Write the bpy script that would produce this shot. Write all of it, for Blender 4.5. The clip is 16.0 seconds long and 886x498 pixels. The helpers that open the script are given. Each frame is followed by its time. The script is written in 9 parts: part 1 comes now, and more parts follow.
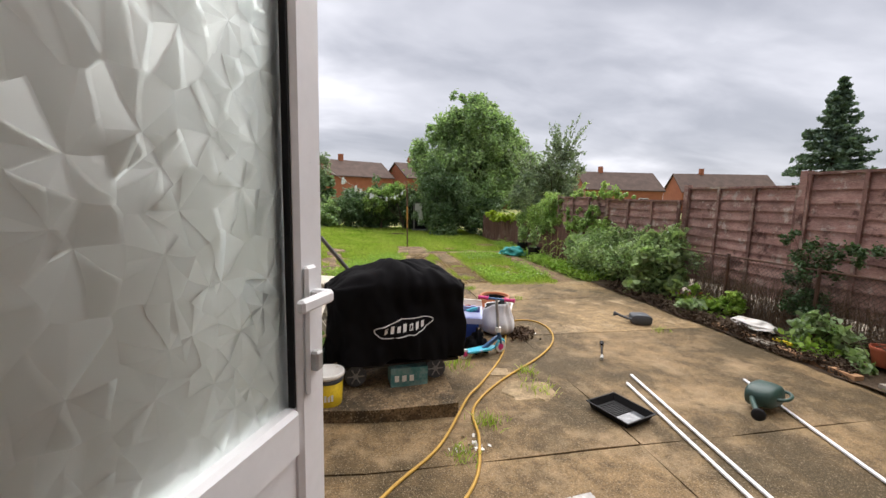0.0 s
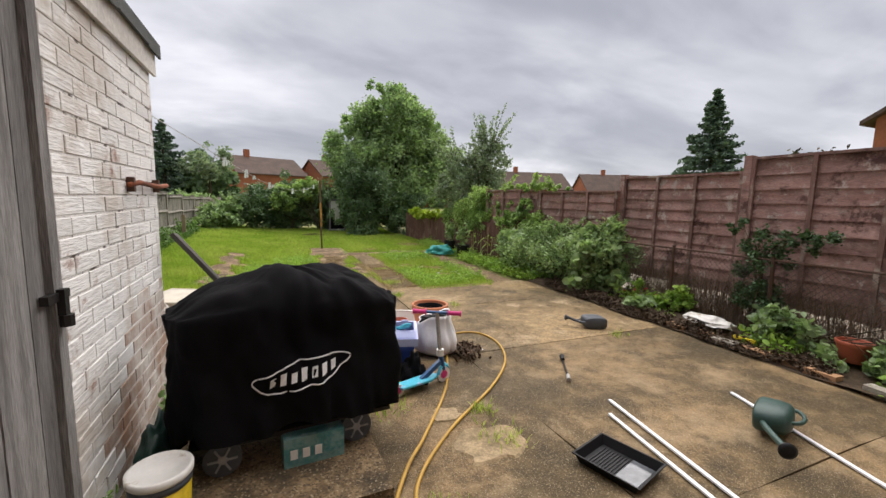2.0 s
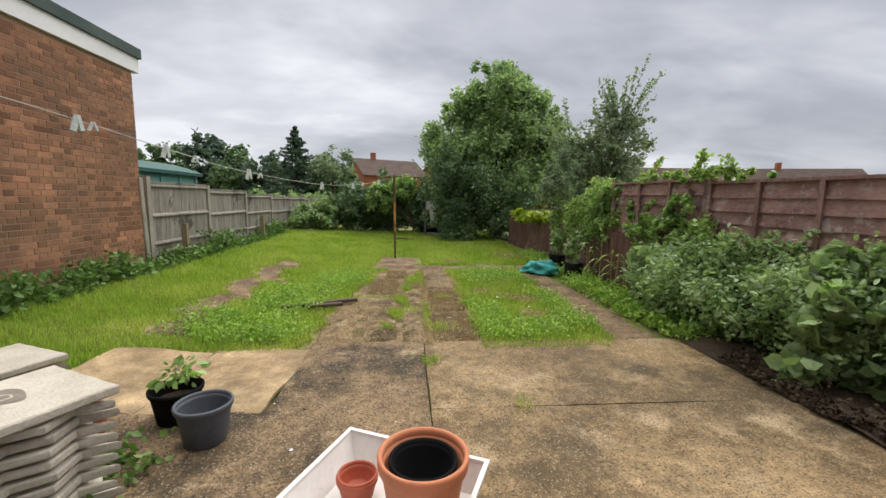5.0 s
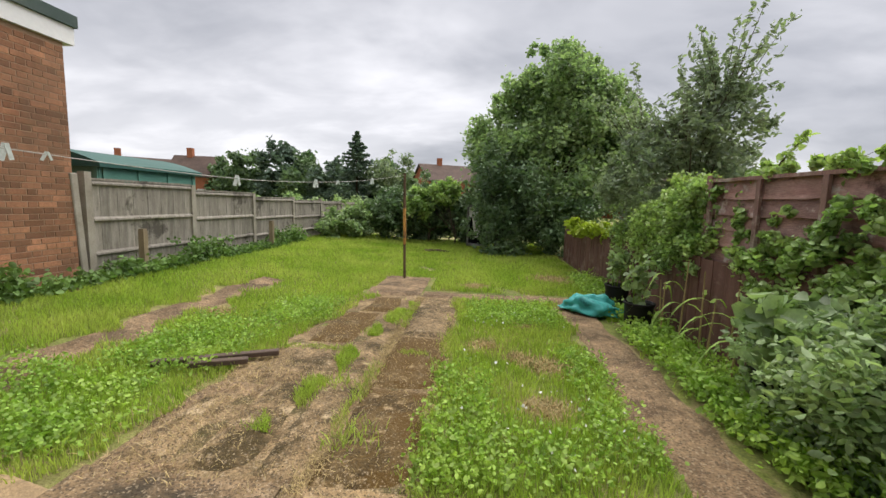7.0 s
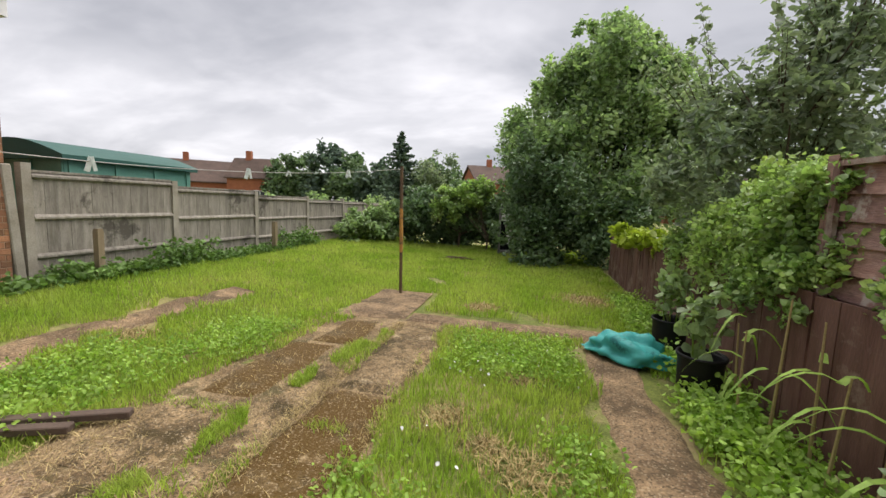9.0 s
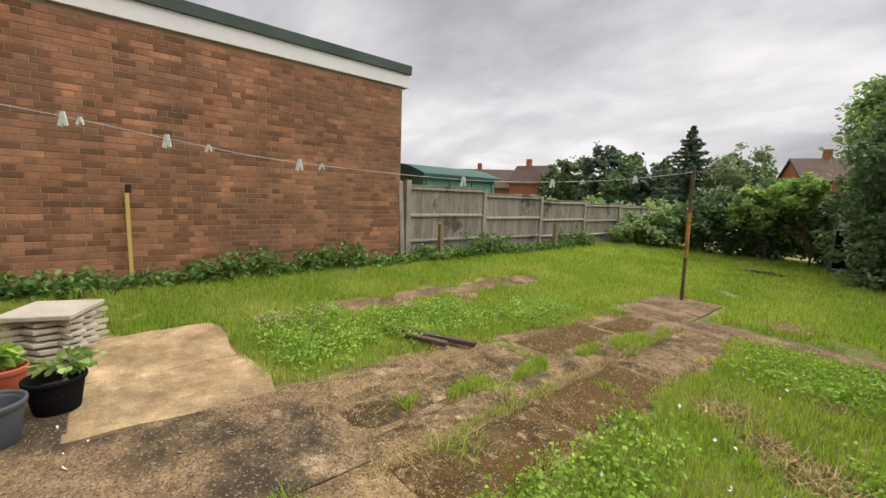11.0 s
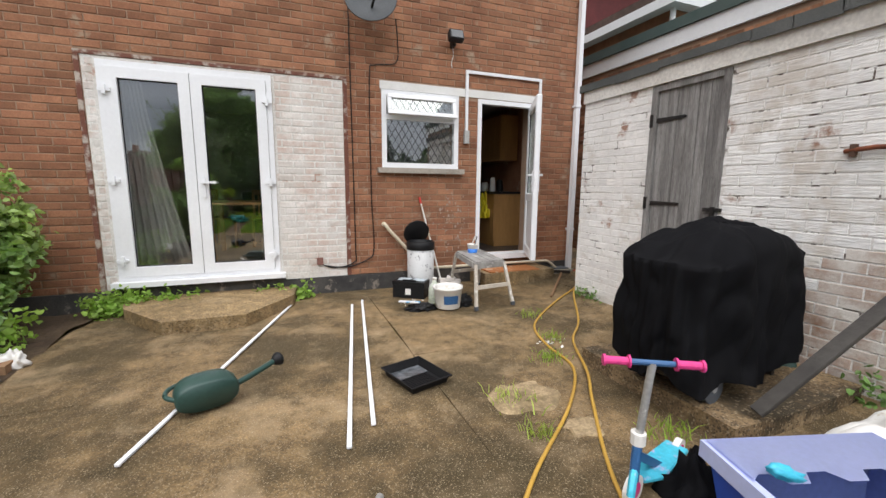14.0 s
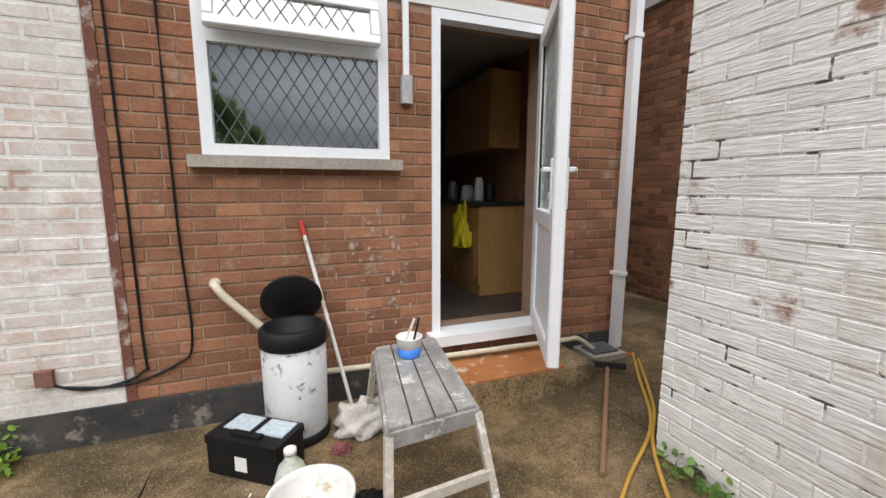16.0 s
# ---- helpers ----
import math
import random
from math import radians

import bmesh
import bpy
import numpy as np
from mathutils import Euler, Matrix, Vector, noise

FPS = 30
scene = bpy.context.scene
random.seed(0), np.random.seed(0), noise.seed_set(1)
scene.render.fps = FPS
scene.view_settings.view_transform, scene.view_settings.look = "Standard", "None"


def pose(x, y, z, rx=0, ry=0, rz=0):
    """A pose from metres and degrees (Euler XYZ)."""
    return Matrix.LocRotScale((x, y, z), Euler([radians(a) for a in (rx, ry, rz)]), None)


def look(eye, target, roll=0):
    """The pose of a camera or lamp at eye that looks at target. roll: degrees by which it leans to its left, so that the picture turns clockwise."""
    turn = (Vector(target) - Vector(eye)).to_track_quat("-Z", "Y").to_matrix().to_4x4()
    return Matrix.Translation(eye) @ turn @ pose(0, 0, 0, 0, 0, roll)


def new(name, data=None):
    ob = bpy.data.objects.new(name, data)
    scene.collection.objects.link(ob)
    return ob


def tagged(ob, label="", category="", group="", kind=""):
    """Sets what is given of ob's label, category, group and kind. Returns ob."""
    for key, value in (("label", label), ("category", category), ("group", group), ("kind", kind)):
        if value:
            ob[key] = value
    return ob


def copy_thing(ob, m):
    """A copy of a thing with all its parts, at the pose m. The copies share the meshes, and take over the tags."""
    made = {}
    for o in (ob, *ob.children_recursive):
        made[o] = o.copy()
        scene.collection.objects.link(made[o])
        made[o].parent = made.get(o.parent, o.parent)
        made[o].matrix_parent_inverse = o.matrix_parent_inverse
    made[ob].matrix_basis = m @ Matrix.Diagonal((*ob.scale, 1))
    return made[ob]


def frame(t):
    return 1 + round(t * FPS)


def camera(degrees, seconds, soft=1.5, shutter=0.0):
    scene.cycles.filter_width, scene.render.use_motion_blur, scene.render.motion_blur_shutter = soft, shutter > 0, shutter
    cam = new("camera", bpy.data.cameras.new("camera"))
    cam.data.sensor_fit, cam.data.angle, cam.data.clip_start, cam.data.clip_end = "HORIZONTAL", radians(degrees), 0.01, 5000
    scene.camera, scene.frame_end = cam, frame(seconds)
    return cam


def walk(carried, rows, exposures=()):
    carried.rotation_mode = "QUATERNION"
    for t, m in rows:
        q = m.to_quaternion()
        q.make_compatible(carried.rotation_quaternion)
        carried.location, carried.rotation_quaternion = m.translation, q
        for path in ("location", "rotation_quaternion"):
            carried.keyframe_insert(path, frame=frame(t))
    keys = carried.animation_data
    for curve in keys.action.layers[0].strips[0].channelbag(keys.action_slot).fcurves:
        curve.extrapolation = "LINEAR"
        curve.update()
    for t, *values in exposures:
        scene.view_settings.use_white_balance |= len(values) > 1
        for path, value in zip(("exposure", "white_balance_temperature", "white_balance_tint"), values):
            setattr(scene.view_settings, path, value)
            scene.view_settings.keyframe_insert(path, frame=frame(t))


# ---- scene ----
cam = camera(95.4, 16.0)
PATH = [
    (0, (-0.267, -0.083, 1.618), (0.122, 1.862, 1.361), 1.4),
    (0.5, (-0.205, 0.132, 1.627), (0.341, 2.04, 1.378), 1.4),
    (1, (-0.154, 0.428, 1.559), (0.513, 2.296, 1.303), 1.4),
    (1.5, (-0.122, 0.698, 1.569), (0.627, 2.536, 1.322), 1.2),
    (2, (-0.054, 0.963, 1.462), (0.708, 2.796, 1.215), 1.2),
    (2.5, (0.089, 1.314, 1.418), (0.829, 3.156, 1.174), 1.0),
    (3, (0.253, 1.691, 1.426), (0.939, 3.553, 1.176), 0.5),
    (3.5, (0.516, 2.035, 1.422), (1.154, 3.913, 1.163), 0.3),
    (4, (0.796, 2.406, 1.405), (1.316, 4.32, 1.145), 0.2),
    (4.5, (1.119, 2.853, 1.337), (1.483, 4.805, 1.095), 0.6),
    (5, (1.396, 3.363, 1.413), (1.572, 5.339, 1.16), 1.0),
    (5.2, (1.532, 3.554, 1.427), (1.627, 5.533, 1.152), 0.4),
    (7.3, (2.573, 5.75, 1.384), (2.366, 7.727, 1.159), 1.8),
    (7.5, (2.627, 5.957, 1.378), (2.4, 7.931, 1.152), 1.8),
    (8, (2.708, 6.417, 1.368), (2.436, 8.386, 1.153), 1.9),
    (8.2, (2.753, 6.557, 1.363), (2.46, 8.523, 1.146), 1.9),
    (9.2, (3.16, 6.92, 1.375), (2.66, 8.85, 1.155), 2.2),
    (10.3, (3.48, 6.8, 1.405), (2.475, 8.516, 1.19), 2.7),
    (10.5, (3.422, 6.642, 1.4), (2.289, 8.274, 1.169), 2.6),
    (11, (3.265, 6.161, 1.373), (1.754, 7.447, 1.121), 2.0),
    (11.5, (3.299, 5.984, 1.308), (1.425, 6.632, 1.047), 1.7),
    (11.8, (3.345, 5.937, 1.291), (1.364, 6.029, 1.035), 1.6),
    (12, (3.37, 5.92, 1.303), (1.413, 5.607, 1.033), 1.6),
    (12.3, (3.345, 5.862, 1.3), (1.577, 4.99, 1.005), 1.4),
    (12.5, (3.288, 5.81, 1.301), (1.664, 4.682, 1.004), 1.3),
    (13, (3.069, 5.571, 1.292), (1.816, 4.041, 0.994), 0.9),
    (13.5, (2.767, 5.312, 1.3), (1.795, 3.59, 0.999), 0.7),
    (14, (2.429, 4.92, 1.265), (1.706, 3.08, 0.963), 0.5),
    (14.5, (2.046, 4.363, 1.248), (1.375, 2.503, 0.946), 0.6),
    (15, (1.561, 3.777, 1.292), (0.938, 1.902, 0.983), 0.5),
    (15.5, (1.16, 3.12, 1.315), (0.545, 1.24, 1.01), 0.2),
    (16, (0.875, 2.475, 1.325), (0.182, 0.623, 1.03), 0.1),
]
walk(cam, [(t, look(eye, aim, lean)) for t, eye, aim, lean in PATH],
     exposures=((0, 0.36, 6500, 13), (0.6, 0.16, 6500, 13), (1.5, 0.18, 6550, 13), (3.5, 0.18, 6550, 12), (5.0, 0.1, 6500, 11), (7.5, 0.28, 6650, 12), (10.5, 0.22, 6800, 13), (11.0, 0.14, 6950, 13),
                (12.0, 0.08, 6950, 12), (12.5, 0.08, 6550, 10), (13.0, 0.1, 6450, 10), (13.5, 0.16, 6350, 10), (14.5, 0.18, 6250, 11), (16.0, 0.16, 6250, 10)))

# ---- light: overcast sky with broken grey cloud, and a wide soft sun ----
SUN_ELEVATION, SUN_TURN = radians(62), radians(30)
world = bpy.data.worlds.new("overcast_sky")
scene.world = world
world.use_nodes = True
wt = world.node_tree
wt.nodes.clear()
w_out = wt.nodes.new("ShaderNodeOutputWorld")
w_bg = wt.nodes.new("ShaderNodeBackground")
w_sky = wt.nodes.new("ShaderNodeTexSky")
w_sky.sky_type, w_sky.sun_disc = "NISHITA", False
w_sky.sun_elevation, w_sky.sun_rotation = SUN_ELEVATION, SUN_TURN
w_co = wt.nodes.new("ShaderNodeTexCoord")
w_sep = wt.nodes.new("ShaderNodeSeparateXYZ")
wt.links.new(w_co.outputs["Generated"], w_sep.inputs[0])
# the cloud deck is a flat layer: divide the direction by its height
w_h = wt.nodes.new("ShaderNodeMath")
w_h.operation = "MAXIMUM"
w_h.inputs[1].default_value = 0.0
wt.links.new(w_sep.outputs["Z"], w_h.inputs[0])
w_h2 = wt.nodes.new("ShaderNodeMath")
w_h2.operation = "ADD"
w_h2.inputs[1].default_value = 0.28
wt.links.new(w_h.outputs[0], w_h2.inputs[0])
w_div = wt.nodes.new("ShaderNodeVectorMath")
w_div.operation = "DIVIDE"
w_cmb = wt.nodes.new("ShaderNodeCombineXYZ")
for i in range(3):
    wt.links.new(w_h2.outputs[0], w_cmb.inputs[i])
wt.links.new(w_co.outputs["Generated"], w_div.inputs[0])
wt.links.new(w_cmb.outputs[0], w_div.inputs[1])


def cloud_layer(size, detail, low, high, dark, bright, shift):
    n = wt.nodes.new("ShaderNodeTexNoise")
    n.inputs["Scale"].default_value, n.inputs["Detail"].default_value = size, detail
    n.inputs["Roughness"].default_value, n.inputs["Distortion"].default_value = 0.52, 0.25
    m = wt.nodes.new("ShaderNodeMapping")
    m.inputs["Location"].default_value = shift
    m.inputs["Scale"].default_value = (0.75, 1.15, 1)
    wt.links.new(w_div.outputs[0], m.inputs[0])
    wt.links.new(m.outputs[0], n.inputs["Vector"])
    r = wt.nodes.new("ShaderNodeMapRange")
    r.interpolation_type = "SMOOTHSTEP"
    r.inputs["From Min"].default_value, r.inputs["From Max"].default_value = low, high
    r.inputs["To Min"].default_value, r.inputs["To Max"].default_value = dark, bright
    wt.links.new(n.outputs["Fac"], r.inputs["Value"])
    return r


c1 = cloud_layer(0.75, 5, 0.36, 0.66, 0.60, 1.0, (3.1, 1.7, 0))
c2 = cloud_layer(2.3, 6, 0.34, 0.68, 0.80, 1.06, (0.4, 5.2, 2))
w_mul = wt.nodes.new("ShaderNodeMath")
w_mul.operation = "MULTIPLY"
wt.links.new(c1.outputs[0], w_mul.inputs[0])
wt.links.new(c2.outputs[0], w_mul.inputs[1])
w_col = wt.nodes.new("ShaderNodeMix")
w_col.data_type = "RGBA"
w_col.inputs["A"].default_value = (0.29, 0.312, 0.362, 1)
w_col.inputs["B"].default_value = (0.93, 0.945, 0.995, 1)
w_rng = wt.nodes.new("ShaderNodeMapRange")
w_rng.inputs["From Min"].default_value, w_rng.inputs["From Max"].default_value = 0.36, 1.0
wt.links.new(w_mul.outputs[0], w_rng.inputs["Value"])
wt.links.new(w_rng.outputs[0], w_col.inputs["Factor"])
# a little of the clear sky's colour behind the cloud
w_dim = wt.nodes.new("ShaderNodeVectorMath")
w_dim.operation = "SCALE"
w_dim.inputs["Scale"].default_value = 0.06
wt.links.new(w_sky.outputs[0], w_dim.inputs[0])
w_add = wt.nodes.new("ShaderNodeMix")
w_add.data_type = "RGBA"
w_add.inputs["Factor"].default_value = 0.88
wt.links.new(w_dim.outputs[0], w_add.inputs["A"])
wt.links.new(w_col.outputs["Result"], w_add.inputs["B"])
wt.links.new(w_add.outputs["Result"], w_bg.inputs["Color"])
w_bg.inputs["Strength"].default_value = 0.97
wt.links.new(w_bg.outputs[0], w_out.inputs["Surface"])

sun = new("sun", bpy.data.lights.new("sun", "SUN"))
sun.data.energy, sun.data.angle, sun.data.color = 4.3, radians(85), (1.0, 0.965, 0.92)
sun.matrix_world = look((30 * math.sin(SUN_TURN) * math.cos(SUN_ELEVATION), 30 * math.cos(SUN_TURN) * math.cos(SUN_ELEVATION), 30 * math.sin(SUN_ELEVATION)), (0, 0, 0))

# ---- materials ----
def material(name, c1, c2=None, rough=0.85, big=1.5, fine=45.0, bump=0.3, metal=0.0, spread=0.18, island=0.0, single=0.0,
             flake=None, stretch=None, spec=0.3, stain=None, depth=0.01, contrast=(0.35, 0.65), coat=0.0, sheen=0.0, through_light=0.0, speckle=None, soft=0.07, mid=None, drag=None):
    """A worn surface: c1 and c2 in large patches, grain of +-spread, shade that differs by piece (island or single object),
    flake (colour, size, share) worn through to another colour, stain (colour, size, share) laid over."""
    m = bpy.data.materials.new(name)
    m.use_nodes = True
    nt = m.node_tree
    b = nt.nodes["Principled BSDF"]
    link = nt.links.new
    co = nt.nodes.new("ShaderNodeTexCoord").outputs["Object"]
    geo = nt.nodes.new("ShaderNodeNewGeometry")
    pos = geo.outputs["Position"]
    src = pos if not stretch else None
    if stretch:
        mp = nt.nodes.new("ShaderNodeMapping")
        mp.inputs["Scale"].default_value = stretch
        link(co, mp.inputs[0])
        src = mp.outputs[0]

    def noise_at(scale, detail=4.0, rough_=0.6, vec=None):
        n = nt.nodes.new("ShaderNodeTexNoise")
        n.inputs["Scale"].default_value, n.inputs["Detail"].default_value, n.inputs["Roughness"].default_value = scale, detail, rough_
        link(vec or src, n.inputs["Vector"])
        return n.outputs["Fac"]

    def ranged(v, a, z, lo=0.0, hi=1.0):
        r = nt.nodes.new("ShaderNodeMapRange")
        for key, val in (("From Min", a), ("From Max", z), ("To Min", lo), ("To Max", hi)):
            r.inputs[key].default_value = val
        link(v, r.inputs["Value"])
        return r.outputs[0]

    def mixed(fac, a, z, kind="MIX"):
        x = nt.nodes.new("ShaderNodeMix")
        x.data_type, x.blend_type = "RGBA", kind
        for key, val in (("Factor", fac), ("A", a), ("B", z)):
            if isinstance(val, (int, float)):
                x.inputs[key].default_value = val
            elif isinstance(val, tuple):
                x.inputs[key].default_value = (*val, 1)
            else:
                link(val, x.inputs[key])
        return x.outputs["Result"]

    grain_src = None
    if drag:
        # brushed paint: grain drawn out along the courses
        dm_ = nt.nodes.new("ShaderNodeMapping")
        dm_.inputs["Scale"].default_value = drag
        link(pos, dm_.inputs[0])
        grain_src = dm_.outputs[0]
    grain = noise_at(fine, 3.0, vec=grain_src)
    col = mixed(ranged(noise_at(big, 5.0), *contrast), c1, c2 or c1)
    shade = ranged(grain, 0.25, 0.75, 1 - spread, 1 + spread)
    col = mixed(1.0, col, shade, "MULTIPLY")
    if mid:
        col = mixed(1.0, col, ranged(noise_at(mid[0], 4.0, 0.7, pos), 0.3, 0.7, 1 - mid[1], 1 + mid[1]), "MULTIPLY")
    if island or single:
        rnd = geo.outputs["Random Per Island"] if island else nt.nodes.new("ShaderNodeObjectInfo").outputs["Random"]
        amt = island or single
        col = mixed(1.0, col, ranged(rnd, 0, 1, 1 - amt, 1 + amt * 0.8), "MULTIPLY")
    for extra in (flake, stain):
        if extra:
            over, size, share = extra
            v = noise_at(size, 6.0, 0.68, pos)
            col = mixed(ranged(v, 0.515 + 0.28 * (0.5 - share) - soft / 2, 0.515 + 0.28 * (0.5 - share) + soft / 2), col, over)
    if speckle:
        dark, size, amt = speckle
        vo = nt.nodes.new("ShaderNodeTexVoronoi")
        vo.inputs["Scale"].default_value = size
        link(pos, vo.inputs["Vector"])
        hue = nt.nodes.new("ShaderNodeSeparateColor")
        link(vo.outputs["Color"], hue.inputs[0])
        col = mixed(ranged(hue.outputs[0], 1 - amt, 1 - amt + 0.1, 0.0, 0.75), col, dark)
        col = mixed(ranged(hue.outputs[1], 0.88, 0.96, 0.0, 0.4), col, (0.50, 0.41, 0.28))
    link(col, b.inputs["Base Color"])
    if through_light:
        tl = nt.nodes.new("ShaderNodeBsdfTranslucent")
        link(mixed(1.0, col, (1.15, 1.25, 0.7), "MULTIPLY"), tl.inputs["Color"])
        mx = nt.nodes.new("ShaderNodeMixShader")
        mx.inputs[0].default_value = through_light
        link(b.outputs[0], mx.inputs[1])
        link(tl.outputs[0], mx.inputs[2])
        link(mx.outputs[0], nt.nodes["Material Output"].inputs["Surface"])
    link(ranged(grain, 0.2, 0.8, max(rough - 0.1, 0.02), min(rough + 0.1, 1)), b.inputs["Roughness"])
    b.inputs["Metallic"].default_value = metal
    b.inputs["Specular IOR Level"].default_value = spec
    b.inputs["Coat Weight"].default_value = coat
    b.inputs["Sheen Weight"].default_value = sheen
    if bump:
        bp = nt.nodes.new("ShaderNodeBump")
        bp.inputs["Strength"].default_value, bp.inputs["Distance"].default_value = bump, depth
        link(grain, bp.inputs["Height"])
        link(bp.outputs[0], b.inputs["Normal"])
    return m


def glass_material(name, tint, rough=0.0, bump=0.0, size=6.0, turn=0.0):
    m = bpy.data.materials.new(name)
    m.use_nodes = True
    nt = m.node_tree
    b = nt.nodes["Principled BSDF"]
    b.inputs["Base Color"].default_value = (*tint, 1)
    b.inputs["Transmission Weight"].default_value, b.inputs["Roughness"].default_value, b.inputs["IOR"].default_value = 1.0, rough, 1.45
    if bump:
        # leaf fans: round each centre, flat wedges that tilt their own way
        link = nt.links.new

        def math_node(op, a, c=None, d=None):
            x = nt.nodes.new("ShaderNodeMath")
            x.operation = op
            for n_, val in enumerate((a, c, d)):
                if val is None:
                    continue
                if isinstance(val, (int, float)):
                    x.inputs[n_].default_value = val
                else:
                    link(val, x.inputs[n_])
            return x.outputs[0]

        co = nt.nodes.new("ShaderNodeTexCoord")
        mp = nt.nodes.new("ShaderNodeMapping")
        mp.inputs["Rotation"].default_value = (0, 0, -turn)
        link(co.outputs["Object"], mp.inputs[0])
        sep = nt.nodes.new("ShaderNodeSeparateXYZ")
        link(mp.outputs[0], sep.inputs[0])
        flat = nt.nodes.new("ShaderNodeCombineXYZ")
        link(sep.outputs["X"], flat.inputs[0])
        link(math_node("MULTIPLY", sep.outputs["Z"], 0.8), flat.inputs[1])
        wob = nt.nodes.new("ShaderNodeTexNoise")
        wob.inputs["Scale"].default_value, wob.inputs["Detail"].default_value = 9.0, 2.0
        link(flat.outputs[0], wob.inputs["Vector"])
        push = nt.nodes.new("ShaderNodeVectorMath")
        push.operation = "MULTIPLY_ADD"
        push.inputs[1].default_value = (0.03, 0.03, 0)
        link(wob.outputs["Color"], push.inputs[0])
        link(flat.outputs[0], push.inputs[2])
        v = nt.nodes.new("ShaderNodeTexVoronoi")
        v.voronoi_dimensions = "2D"
        v.inputs["Scale"].default_value = size
        link(push.outputs[0], v.inputs["Vector"])
        off = nt.nodes.new("ShaderNodeVectorMath")
        off.operation = "SUBTRACT"
        link(push.outputs[0], off.inputs[0])
        link(v.outputs["Position"], off.inputs[1])
        so = nt.nodes.new("ShaderNodeSeparateXYZ")
        link(off.outputs[0], so.inputs[0])
        wedge = math_node("FLOOR", math_node("MULTIPLY", math_node("ARCTAN2", so.outputs["Y"], so.outputs["X"]), 9 / math.tau))
        wn = nt.nodes.new("ShaderNodeTexWhiteNoise")
        wn.noise_dimensions = "4D"
        link(v.outputs["Color"], wn.inputs["Vector"])
        link(wedge, wn.inputs["W"])
        tilt = nt.nodes.new("ShaderNodeVectorMath")
        tilt.operation = "SUBTRACT"
        tilt.inputs[1].default_value = (0.5, 0.5, 0.5)
        link(wn.outputs["Color"], tilt.inputs[0])
        geo = nt.nodes.new("ShaderNodeNewGeometry")
        add = nt.nodes.new("ShaderNodeVectorMath")
        add.operation = "MULTIPLY_ADD"
        add.inputs[1].default_value = (bump, bump, bump)
        link(tilt.outputs[0], add.inputs[0])
        link(geo.outputs["Normal"], add.inputs[2])
        unit = nt.nodes.new("ShaderNodeVectorMath")
        unit.operation = "NORMALIZE"
        link(add.outputs[0], unit.inputs[0])
        link(unit.outputs[0], b.inputs["Normal"])
    return m


BRICK = dict(rough=0.9, mid=(4.0, 0.14), big=2.2, fine=70.0, bump=0.5, spread=0.22, stain=((0.34, 0.24, 0.17), 3.0, 0.12))
M_BRICK_ONE = material("red_brick", (0.235, 0.102, 0.057), (0.325, 0.158, 0.088), single=0.28, **BRICK)
M_BRICK_MANY = material("red_brick_rows", (0.235, 0.102, 0.057), (0.325, 0.158, 0.088), island=0.28, **BRICK)
GBRICK = dict(rough=0.92, big=1.1, fine=60.0, bump=0.5, spread=0.22, stain=((0.15, 0.095, 0.06), 1.2, 0.2), mid=(3.0, 0.28), soft=0.3)
M_GBRICK_ONE = material("brown_brick", (0.25, 0.116, 0.064), (0.35, 0.172, 0.095), single=0.5, **GBRICK)
M_GBRICK_MANY = material("brown_brick_rows", (0.25, 0.116, 0.064), (0.35, 0.172, 0.095), island=0.5, **GBRICK)
M_MORTAR = material("mortar", (0.36, 0.245, 0.17), (0.27, 0.18, 0.125), rough=0.95, big=3, fine=90, bump=0.4)
WPAINT = dict(rough=0.8, big=1.6, fine=55.0, bump=0.75, depth=0.010, spread=0.10, drag=(0.22, 0.22, 1.5), flake=((0.33, 0.20, 0.145), 2.6, 0.10), stain=((0.60, 0.555, 0.50), 1.1, 0.26), mid=(9.0, 0.07), soft=0.08)
M_WBRICK_ONE = material("white_painted_brick", (0.82, 0.81, 0.79), (0.74, 0.725, 0.70), single=0.07, **WPAINT)
M_WBRICK_MANY = material("white_painted_brick_rows", (0.82, 0.81, 0.79), (0.74, 0.725, 0.70), island=0.07, **WPAINT)
BARE = dict(rough=0.9, big=3.0, fine=60.0, bump=0.5, spread=0.15, flake=((0.64, 0.60, 0.55), 3.0, 0.58), soft=0.22)
M_BARE_ONE = material("bare_worn_brick", (0.36, 0.22, 0.15), (0.28, 0.17, 0.12), single=0.15, **BARE)
M_BARE_MANY = material("bare_worn_brick_rows", (0.36, 0.22, 0.15), (0.28, 0.17, 0.12), island=0.15, **BARE)
M_WMORTAR = material("painted_mortar", (0.78, 0.765, 0.74), (0.68, 0.655, 0.62), rough=0.9, big=2, fine=80, bump=0.6, flake=((0.11, 0.085, 0.07), 6.0, 0.24), soft=0.05)
M_PATCHY = dict(rough=0.85, big=1.3, fine=55.0, bump=0.4, spread=0.10, flake=((0.54, 0.42, 0.36), 2.2, 0.38), stain=((0.50, 0.455, 0.41), 4.0, 0.22), soft=0.16)
M_HWBRICK_ONE = material("thin_white_brick", (0.72, 0.69, 0.66), (0.62, 0.575, 0.53), single=0.12, **M_PATCHY)
M_HWBRICK_MANY = material("thin_white_brick_rows", (0.72, 0.69, 0.66), (0.62, 0.575, 0.53), island=0.12, **M_PATCHY)
